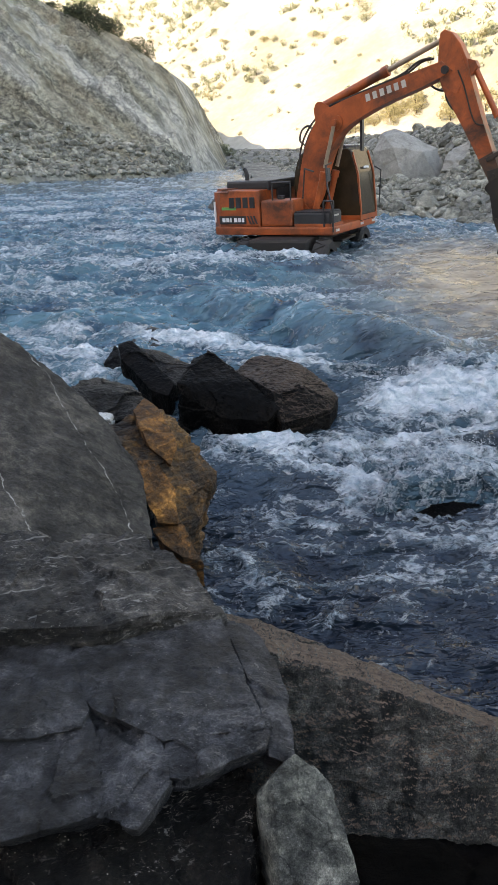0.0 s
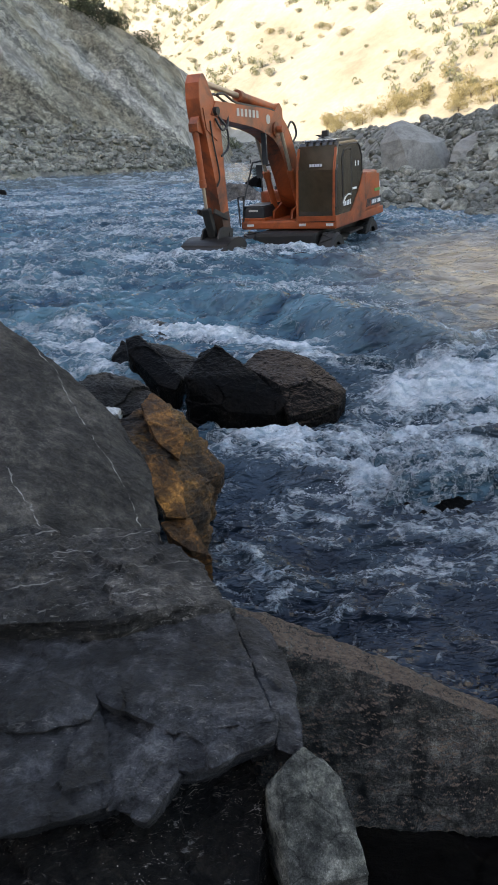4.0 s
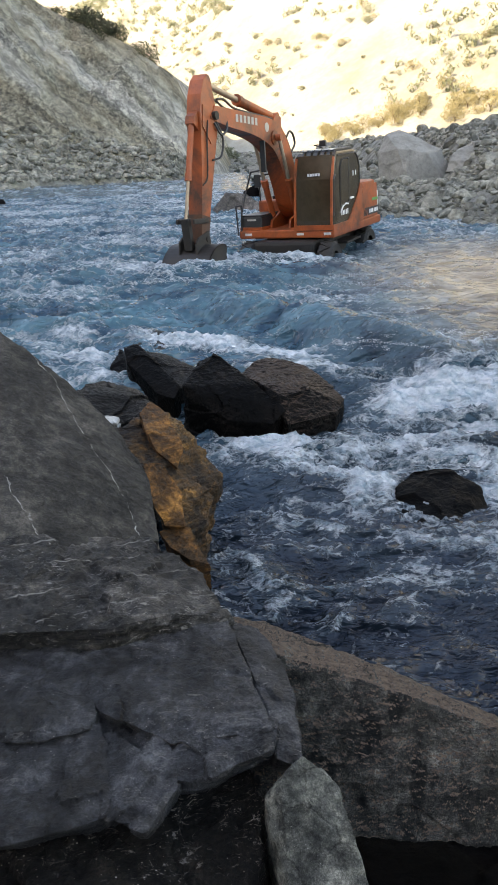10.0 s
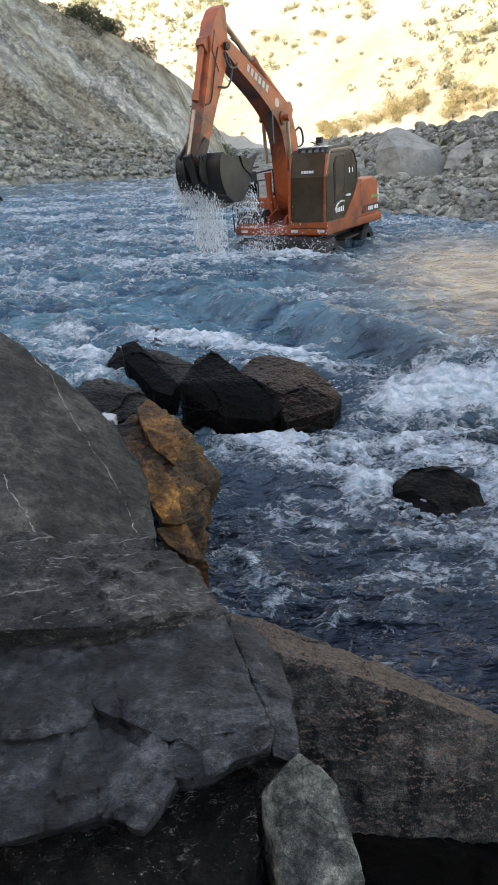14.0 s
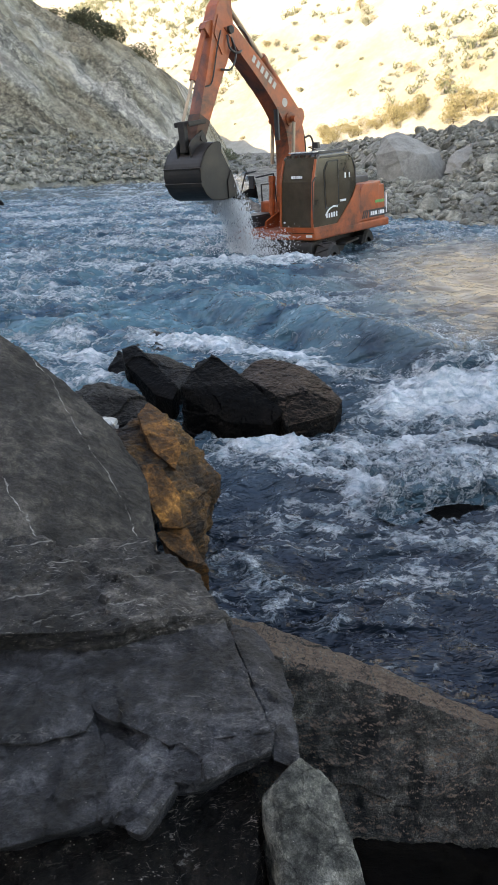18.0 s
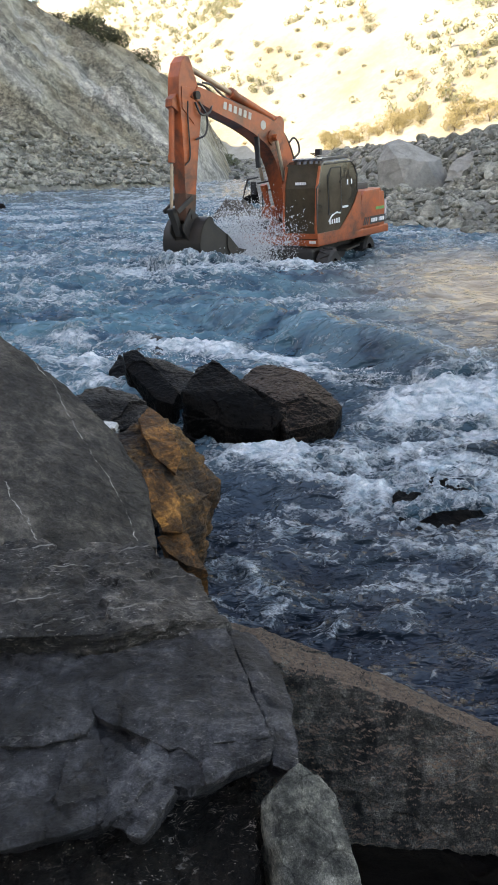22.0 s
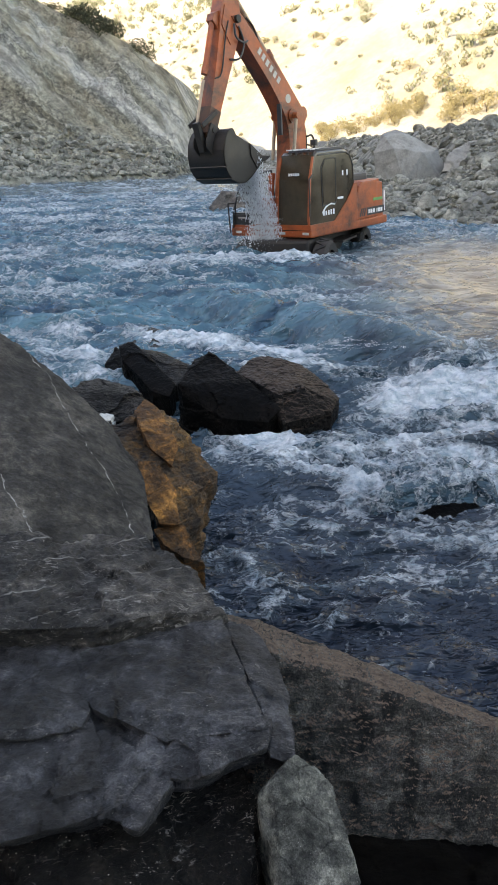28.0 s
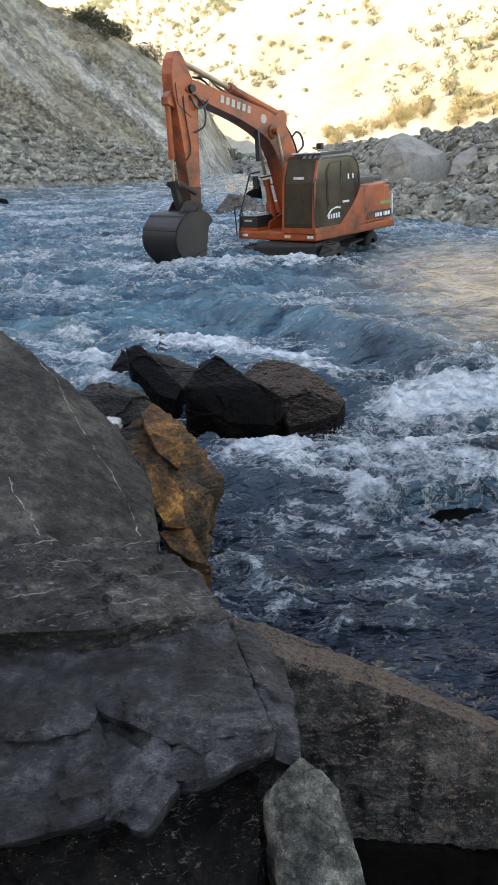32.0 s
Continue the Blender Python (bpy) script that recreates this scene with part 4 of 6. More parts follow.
blocky([M_RUST, M_RUST_DARK], 'rust-orange layered stone leaning into the water', [
    (0, [(-0.78, 5.25, 0.59), (-0.72, 5.4, 0.64), (-0.61, 5.3, 0.59), (-0.45, 4.95, 0.43), (-0.49, 4.8, 0.34), (-0.63, 4.85, 0.45), (-0.71, 5, 0.55), (-0.9, 5.7, 0.1), (-0.75, 5.7, -0.4)], 0.6),
    (1, [(-0.63, 5.42, 0.55), (-0.52, 5.4, 0.49), (-0.4, 5.3, 0.3), (-0.24, 5.2, 0.17), (-0.17, 5.15, 0.1), (-0.21, 5.05, 0.08), (-0.35, 4.9, 0.09), (-0.46, 4.88, 0.23), (-0.55, 4.98, 0.35), (-0.35, 5.5, -0.6), (-0.7, 5.6, -0.2)]),
    (1, [(-0.72, 4.75, 0.39), (-0.57, 4.85, 0.35), (-0.4, 4.8, 0.19), (-0.25, 4.85, 0.08), (-0.29, 4.65, -0.01), (-0.41, 4.5, -0.02), (-0.56, 4.45, 0.09), (-0.66, 4.5, 0.25), (-0.35, 4.95, -0.7), (-0.65, 4.95, 0)]),
    (0, [(-0.59, 4.4, 0.05), (-0.41, 4.5, 0.02), (-0.31, 4.4, -0.13), (-0.27, 4.35, -0.18), (-0.4, 4.25, -0.07), (-0.51, 4.25, 0.02), (-0.3, 4.7, -0.8), (-0.55, 4.6, -0.3)], 0.7),
    (1, [(-0.97, 5.1, 0.51), (-0.77, 5.3, 0.55), (-0.53, 4.85, 0.35), (-0.67, 4.7, 0.36), (-0.86, 4.8, 0.45), (-0.8, 5.3, 0), (-1, 5.3, 0)]),
    (0, [(-0.71, 4.7, 0.43), (-0.59, 4.8, 0.38), (-0.46, 4.68, 0.2), (-0.43, 4.42, 0.08), (-0.55, 4.38, 0.11), (-0.65, 4.45, 0.27), (-0.5, 4.9, -0.3)], 0.6)], 6, 0.011, 5, freq=5, facets=0.8, cells=24, rough=0.012, strata=0.02)
blocky([M_WETGREY, M_QUARTZ], 'dark grey wet rock with a white patch behind the sloping boulder', [
    (0, [(-1.3, 5.5, 0.69), (-1.26, 5.7, 0.7), (-1.15, 5.9, 0.66), (-0.88, 5.8, 0.59), (-0.72, 5.5, 0.57), (-0.78, 5.3, 0.53), (-0.94, 5.2, 0.53), (-1.06, 5.2, 0.57), (-1.19, 5.3, 0.62), (-1.28, 5.7, -0.8), (-1.24, 5.88, -0.8), (-1.14, 6.07, -0.8), (-0.89, 5.98, -0.8), (-0.74, 5.7, -0.8), (-0.8, 5.52, -0.8), (-0.95, 5.42, -0.8), (-1.06, 5.42, -0.8), (-1.18, 5.52, -0.8)]),
    (1, [(-1.07, 5.12, 0.59), (-1.01, 5.2, 0.61), (-0.93, 5.18, 0.59), (-0.94, 5.1, 0.58), (-1.02, 5.06, 0.59), (-1.07, 5.24, 0.49), (-1.01, 5.32, 0.51), (-0.93, 5.3, 0.49), (-0.94, 5.22, 0.48), (-1.02, 5.18, 0.49)], 0.3)], 7, 0.03, 16, freq=3, facets=0.8, rough=0.015)
# Second block takes the brown-topped copy: its lit top is painted.
blocky([M_WET, M_WET_LIT_TOP], 'wet black rock standing in the rapids, light on its ridged top painted brown', [
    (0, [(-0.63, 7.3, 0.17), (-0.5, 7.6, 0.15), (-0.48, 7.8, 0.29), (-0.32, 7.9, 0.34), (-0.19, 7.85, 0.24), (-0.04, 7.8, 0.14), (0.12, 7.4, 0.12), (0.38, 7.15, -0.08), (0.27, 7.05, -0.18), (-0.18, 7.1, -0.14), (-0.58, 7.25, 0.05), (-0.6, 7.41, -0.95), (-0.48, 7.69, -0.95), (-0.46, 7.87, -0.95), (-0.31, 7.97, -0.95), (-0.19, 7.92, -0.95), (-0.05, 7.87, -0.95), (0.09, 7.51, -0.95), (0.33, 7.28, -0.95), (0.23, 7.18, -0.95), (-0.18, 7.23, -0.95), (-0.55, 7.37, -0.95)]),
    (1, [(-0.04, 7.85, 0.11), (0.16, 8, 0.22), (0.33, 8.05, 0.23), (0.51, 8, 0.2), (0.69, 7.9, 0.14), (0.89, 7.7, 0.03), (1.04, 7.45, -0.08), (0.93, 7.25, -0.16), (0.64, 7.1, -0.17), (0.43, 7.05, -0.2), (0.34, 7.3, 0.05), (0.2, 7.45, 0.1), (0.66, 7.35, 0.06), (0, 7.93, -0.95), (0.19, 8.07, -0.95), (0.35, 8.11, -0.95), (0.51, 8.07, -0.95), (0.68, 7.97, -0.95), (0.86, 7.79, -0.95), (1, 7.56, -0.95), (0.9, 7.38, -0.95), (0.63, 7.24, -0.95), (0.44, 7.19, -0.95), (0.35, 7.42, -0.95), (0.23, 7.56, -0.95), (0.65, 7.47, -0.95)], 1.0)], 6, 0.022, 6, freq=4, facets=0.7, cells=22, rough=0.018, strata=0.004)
# The grey block is this rock's lit flank, given as colour.
blocky([M_WET, M_WETGREY], 'wet black rock in the rapids, light on its sloping flank painted grey', [
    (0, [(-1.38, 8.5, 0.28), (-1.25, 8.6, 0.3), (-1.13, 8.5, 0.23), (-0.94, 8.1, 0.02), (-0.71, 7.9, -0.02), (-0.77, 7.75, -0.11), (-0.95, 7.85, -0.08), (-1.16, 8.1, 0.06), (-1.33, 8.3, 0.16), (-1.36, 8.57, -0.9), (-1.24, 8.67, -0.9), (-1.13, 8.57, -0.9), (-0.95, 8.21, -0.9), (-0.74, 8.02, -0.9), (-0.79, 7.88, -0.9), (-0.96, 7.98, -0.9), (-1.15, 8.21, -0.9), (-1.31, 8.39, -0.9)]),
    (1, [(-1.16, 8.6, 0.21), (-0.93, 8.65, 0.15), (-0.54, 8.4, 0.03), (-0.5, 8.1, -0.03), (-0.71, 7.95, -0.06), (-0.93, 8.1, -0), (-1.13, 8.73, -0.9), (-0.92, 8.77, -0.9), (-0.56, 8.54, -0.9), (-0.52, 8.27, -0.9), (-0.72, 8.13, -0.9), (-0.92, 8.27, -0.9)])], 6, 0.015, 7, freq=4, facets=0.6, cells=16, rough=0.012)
boulder("boulder", [(1.3, 5.95, -0.42), (1.5, 6.2, -0.36), (1.82, 6.15, -0.32), (2.02, 5.9, -0.42), (2.05, 5.6, -0.56), (1.7, 5.4, -0.5), (1.3, 5.55, -0.55)],
        6, 0.04, 9, M_WET, "smooth dark rock washed over by the river", drop=(-1.0, 0.0), freq=2, rough=0.012)
boulder("boulder", [(-1.5, 9.7, -0.08), (-1.36, 10.2, 0.02), (-1.2, 10.4, 0.05), (-0.95, 10.3, 0.0), (-0.66, 9.8, -0.15), (-1.1, 9.5, -0.15)],
        6, 0.04, 37, M_WETGREY, "dark grey rock awash in the river", drop=(-0.9, 0.0), freq=2, rough=0.02)
boulder("boulder", [(-1.62, 8.9, -0.05), (-1.55, 9.2, 0.1), (-1.45, 9.2, 0.06), (-1.4, 8.9, -0.06), (-1.5, 8.7, -0.1)],
        5, 0.03, 38, M_WET, "small black rock standing in the river", drop=(-0.9, 0.0), freq=3, rough=0.02)


# ---- big boulders and stones on the banks ----
boulder("boulder", [(6.0, 33.6, 0.9), (5.95, 33.8, 2.0), (6.35, 34.2, 2.75), (6.9, 34.4, 2.88), (7.9, 34.4, 2.55), (8.75, 34.2, 2.1), (9.1, 33.9, 1.2), (8.6, 32.9, 0.9), (7.0, 32.5, 0.9),
                    (7.2, 36.2, 2.5), (8.6, 36.0, 1.9), (6.6, 33.0, 2.2), (7.8, 32.9, 2.0)], 6, 0.14, 21, M_BOULDER, "huge pale grey rounded boulder on the gravel bank", freq=0.7, facets=0.2)
boulder("boulder", [(8.5, 32.6, 1.2), (8.9, 33.0, 2.0), (9.8, 33.2, 2.35), (10.3, 33.4, 2.3), (10.6, 33.0, 1.4), (9.6, 32.0, 1.2), (9.6, 34.8, 2.1)], 5, 0.12, 22, M_BOULDER,
        "large flat grey boulder leaning against a bigger one", freq=0.8, facets=0.5)
boulder("boulder", [(5.6, 28.3, -0.3), (5.7, 28.6, 0.45), (6.3, 28.8, 0.55), (6.9, 28.6, 0.4), (6.9, 28.0, -0.3), (5.9, 27.9, -0.3), (6.3, 29.4, 0.4)], 5, 0.07, 23, M_BOULDER,
        "pale angular stone at the water's edge", freq=1.2, facets=0.6)
boulder("boulder", [(-1.3, 30.6, -0.6), (-1.1, 31.2, 0.1), (-0.5, 31.4, 0.72), (0.3, 31.3, 0.7), (0.9, 31.2, 0.36), (1.1, 30.6, -0.6), (0.2, 32.2, 0.3)], 5, 0.12, 24, M_MIDROCK,
        "brown-grey rock in midstream", freq=1.0, facets=0.5)
boulder("boulder", [(0.0, 40.0, -0.6), (0.3, 40.4, 0.3), (1.0, 40.6, 0.62), (1.6, 40.4, 0.2), (1.8, 40.0, -0.6), (1.0, 41.4, 0.3)], 5, 0.1, 25, M_WET, "dark pointed rock in midstream", freq=1.0)
boulder("boulder", [(-12.9, 39.6, -0.6), (-12.5, 40.3, 0.35), (-12.0, 40.2, 0.3), (-11.5, 39.8, -0.5), (-12.2, 41, 0.2)], 5, 0.08, 26, M_WET, "low wet rock in the river", freq=1.0)


def stone_mesh(k):
    bm = bmesh.new()
    bmesh.ops.create_icosphere(bm, subdivisions=2, radius=1)
    rs = np.random.default_rng(100 + k)
    co = np.array([v.co for v in bm.verts])
    for j in range(7):
        nrm = rs.normal(size=3)
        nrm /= np.linalg.norm(nrm)
        d = co @ nrm
        lim = 0.5 + 0.35 * rs.random()
        co -= np.outer(np.clip(d - lim, 0, None), nrm)
    co *= (1.0, 0.6 + 0.35 * rs.random(), 0.45 + 0.3 * rs.random())
    co *= 1 + 0.1 * fbm(co * 1.6 + k * 7, 3)[:, None]
    for v, c in zip(bm.verts, co):
        v.co = c
    bmesh.ops.recalc_face_normals(bm, faces=bm.faces)
    me = bpy.data.meshes.new("stone")
    bm.to_mesh(me)
    bm.free()
    me.materials.append(M_STONE)
    return me


STONES = [stone_mesh(k) for k in range(14)]
rs = np.random.default_rng(5)


def scatter_stones(n, zone, size):
    """Stone poses; zone(rng, count) gives arrays x, y, z of good places."""
    xs, ys, zs = [], [], []
    while len(xs) < n:
        x, y, z = zone(rs, 4 * n)
        xs, ys, zs = [*xs, *x], [*ys, *y], [*zs, *z]
    out = []
    for x, y, z in list(zip(xs, ys, zs))[:n]:
        s = size(rs)
        m = Matrix.Translation((x, y, z + s * 0.12)) @ Euler((rs.normal() * 0.35, rs.normal() * 0.35, rs.random() * 6.3)).to_matrix().to_4x4() @ Matrix.Diagonal((s, s, s, 1))
        out.append((int(rs.integers(len(STONES))), m))
    return out


def joined_stones(name, items, label):
    verts, faces, off = [], [], 0
    cache = []
    for me in STONES:
        cache.append((np.array([v.co for v in me.vertices]), np.array([p.vertices[:] for p in me.polygons])))
    for k, m in items:
        v, f = cache[k]
        M = np.array(m)
        verts.append(v @ M[:3, :3].T + M[:3, 3])
        faces.append(f + off)
        off += len(v)
    me = bpy.data.meshes.new(name)
    me.from_pydata(np.concatenate(verts).tolist(), [], np.concatenate(faces).tolist())
    me.materials.append(M_STONES)
    return tagged(new(name, me), label, "stones", kind="stuff")


def stones_mat():
    m = M_STONE.copy()
    m.name = "mixed_river_stones"
    n, l = m.node_tree.nodes, m.node_tree.links
    g = n.new("ShaderNodeNewGeometry")
    for node in list(n):
        if node.type == "OBJECT_INFO":
            for link in list(node.outputs["Random"].links):
                l.new(g.outputs["Random Per Island"], link.to_socket)
    return m


M_STONES = stones_mat()


def on_right(lo, hi, far=44):
    def zone(r, c):
        x, y = 4 + (26 if far < 50 else 40) * r.random(c), 17 + (far - 17) * r.random(c)
        d = right_d(x, y)
        k = (d > lo) & (d < hi) & (x < 0.42 * y)
        return x[k], y[k], right_z(x[k], y[k])
    return zone


for k, m in scatter_stones(290, on_right(-0.25, 9, 36), lambda r: 0.12 + 0.34 * r.random() ** 2.2):
    ob = new("stone", STONES[k])
    ob.matrix_world = m
    tagged(ob, "rounded grey river stone on the gravel bank", "stone", "stones heaped on the bank")
joined_stones("small_stones", scatter_stones(3200, on_right(-0.1, 14, 44), lambda r: 0.06 + 0.16 * r.random() ** 1.6), "small grey stones covering the gravel bank")


joined_stones("bank_stones", scatter_stones(2600, on_right(0.0, 45, 92), lambda r: 0.12 + 0.4 * r.random() ** 2), "grey stones covering the far gravel bank")


def on_left(r, c):
    x, y = -40 + 36 * r.random(c), 44 + 60 * r.random(c)
    d = left_bank(x, y)
    k = (d > -0.6) & (d < 10) & (r.random(c) > np.clip(d / 10, 0, 1) ** 0.7) & (y < 95) & (cliff_z(x, y) < np.clip(1.2 - 0.3 * (x + 3), 1.2, 4.6))
    return x[k], y[k], cliff_z(x[k], y[k])


joined_stones("scree_stones", scatter_stones(6500, on_left, lambda r: 0.08 + 0.42 * r.random() ** 4), "angular grey scree stones along the waterline")


def on_bar(r, c):
    x, y = -14 + 40 * r.random(c), 80 + 30 * r.random(c)
    return x, y, bar_z(x, y)


joined_stones("bar_stones", scatter_stones(700, on_bar, lambda r: 0.15 + 0.6 * r.random() ** 2), "grey stones on the gravel bar")


# ---- shrubs and trees ----
def leaf_clump(k, n, leaf, flat=0.7, lobes=6):
    """A crown of many small leaf cards in uneven lobes."""
    r = np.random.default_rng(300 + k)
    cen = r.normal(size=(lobes, 3)) * (0.42, 0.42, 0.26)
    rad = 0.35 + 0.25 * r.random(lobes)
    verts, faces = [], []
    for i in range(n):
        j = r.integers(lobes)
        d = r.normal(size=3)
        d /= np.linalg.norm(d)
        c = cen[j] + d * rad[j] * (0.75 + 0.3 * r.random())
        c[2] = c[2] * flat + 0.45
        u = r.normal(size=3)
        u /= np.linalg.norm(u)
        w = np.cross(u, r.normal(size=3))
        w /= np.linalg.norm(w)
        s = leaf * (0.6 + 0.8 * r.random())
        b = len(verts)
        verts += [c - u * s, c + w * s * 0.5, c + u * s, c - w * s * 0.5]
        faces.append((b, b + 1, b + 2, b + 3))
    return verts, faces


def crown_mesh(name, k, n, leaf, mat, flat=0.7, lobes=6):
    v, f = leaf_clump(k, n, leaf, flat, lobes)
    me = bpy.data.meshes.new(name)
    me.from_pydata([tuple(q) for q in v], [], f)
    me.materials.append(mat)
    return me


CROWNS = [crown_mesh("crown", k, 800, 0.06, M_SHRUB) for k in range(6)]
CROWNS_DRY = [crown_mesh("crown", 20 + k, 800, 0.06, M_SHRUB_DRY) for k in range(4)]
CROWNS_TREE = [crown_mesh("crown", 40 + k, 1000, 0.07, M_TREE, 1.0, 9) for k in range(4)]


def trunk_mesh():
    bm = bmesh.new()
    rod_bm(bm, (0, 0, -0.6), (0.03, 0.02, 0.35), 0.07, 7, 0.04)
    for a in range(4):
        rod_bm(bm, (0.03, 0.02, 0.2), (0.3 * math.cos(a * 1.6), 0.3 * math.sin(a * 1.6), 0.6), 0.03, 5, 0.012)
    me = bpy.data.meshes.new("trunk")
    bm.to_mesh(me)
    bm.free()
    me.materials.append(M_BARK)
    return me


TRUNK = trunk_mesh()


def shrub(name, crown, x, y, z, s, label, category, group=''):
    root = empty(name, Matrix.Translation((x, y, z)) @ Matrix.Rotation(rs.random() * 6.3, 4, "Z") @ Matrix.Diagonal((s, s, s * (0.8 + 0.5 * rs.random()), 1)))
    for nm, me in (("trunk", TRUNK), ("crown", crown)):
        new(nm, me).parent = root
    return tagged(root, label, category, group)


def on_hill(u, v):
    """A place by the climb u and the run v along the hill's foot."""
    x = HILL_BASE[0] + UPHILL[0] * u - UPHILL[1] * v
    y = HILL_BASE[1] + UPHILL[1] * u + UPHILL[0] * v
    return x, y, float(hill_z(np.array([x]), np.array([y]))[0])


made = 0
while made < 300:
    u, v = 3 + 80 * rs.random(), -30 + 175 * rs.random()
    x, y, z = on_hill(u, v)
    dens = 0.7 + 0.9 * float(gnoise(np.array([[x * 0.05, y * 0.05, 1.0]]))[0])
    if rs.random() > dens or abs(x / y) > 0.38:
        continue
    s = (0.42 + 0.75 * rs.random() ** 1.8) * (1.0 + u / 130)
    dry = rs.random() < 0.35
    shrub("shrub", (CROWNS_DRY if dry else CROWNS)[int(rs.integers(4))], x, y, z, s, "golden dry shrub on the hillside" if dry else "olive-green shrub on the hillside", "shrub", "shrubs on the hillside")
    made += 1
for k in range(76):
    q = k / 76
    x, y, z = on_hill(3.5 + 9 * (1 - q) + 1.5 * rs.normal(), -8 + 62 * q + rs.normal())
    shrub("shrub", CROWNS_DRY[k % 4], x, y, z, 1.1 + 0.7 * rs.random(), "golden bush in a row at the foot of the hill", "bush", "row of golden bushes")


def far_scrub():
    verts, faces = [], []
    parts = [leaf_clump(60 + k, 44, 0.2) for k in range(5)]
    N = 19000
    U, V = 6 + 150 * rs.random(N), -30 + 250 * rs.random(N)
    X, Y = HILL_BASE[0] + UPHILL[0] * U - UPHILL[1] * V, HILL_BASE[1] + UPHILL[1] * U + UPHILL[0] * V
    Z, G = hill_z(X, Y), gnoise(xyz(X * 0.03, Y * 0.03, 5.0))
    for i in range(N):
        u, x, y, z = U[i], X[i], Y[i], Z[i]
        if rs.random() > 0.2 + 0.7 * G[i] + 0.009 * (u - 20) - 0.06 * (V[i] > 70) or abs(x / y) > 0.42:
            continue
        s = 0.45 + 0.8 * rs.random()
        cv, cf = parts[i % 5]
        b = len(verts)
        verts += [(x + q[0] * s, y + q[1] * s, z + q[2] * s * 1.35) for q in cv]
        faces += [tuple(b + j for j in f) for f in cf]
    me = bpy.data.meshes.new("hill_scrub")
    me.from_pydata(verts, [], faces)
    me.materials.append(M_SHRUB)
    tagged(new("hill_scrub", me), "dry scrub scattered over the upper hillside", "scrub", kind="stuff")


far_scrub()

# trees stand along the cliff's upper edge
for x, s, k in ((-25.5, 1.7, 2), (-23.2, 1.9, 0), (-21.4, 2.3, 1), (-19.9, 1.5, 2), (-15.6, 1.6, 3), (-14.6, 1.5, 0), (-13.4, 1.8, 1), (-12.3, 1.7, 2), (-11.3, 1.4, 3), (-9.2, 1.5, 0), (-8.3, 1.1, 1), (-17.6, 0.9, 3)):
    ys = np.linspace(70, 96, 80)
    zs = cliff_z(np.full(80, x), ys)
    j = int(np.argmax((zs - 2.4) / ys))
    shrub("tree", CROWNS_TREE[k], x, float(ys[j]) + 0.5, float(zs[j]) - 0.15, s * (0.42 if x < -19 else 0.95), "small dark green tree on the cliff edge", "tree", "trees on the cliff edge")
for x, y, s in ((-2.6, 100, 1.1), (-1.4, 101, 1.4), (-0.4, 102, 1.0)):
    shrub("tree", CROWNS[0], x, y, float(bar_z(np.array([x]), np.array([float(y)]))[0]), s, "low green bush beyond the cliff's end", "bush")


# ---- excavator ----
BASE = pose(1.842, 19.823, -0.833, 0, -2.41, 0.965)
CHASSIS_YAW = -117.0
FOOT, FOOT_L = (0.2, 1.77), -0.33
BOOM_L, ARM_L, BUCKET_R = 4.47, 2.41, 1.34
ARM_TIP = (-0.58, 0.22)

excavator = tagged(empty("excavator", BASE), "orange wheeled excavator working in the river", "excavator")


def turn_z(deg):
    return pose(0, 0, 0, 0, 0, deg)


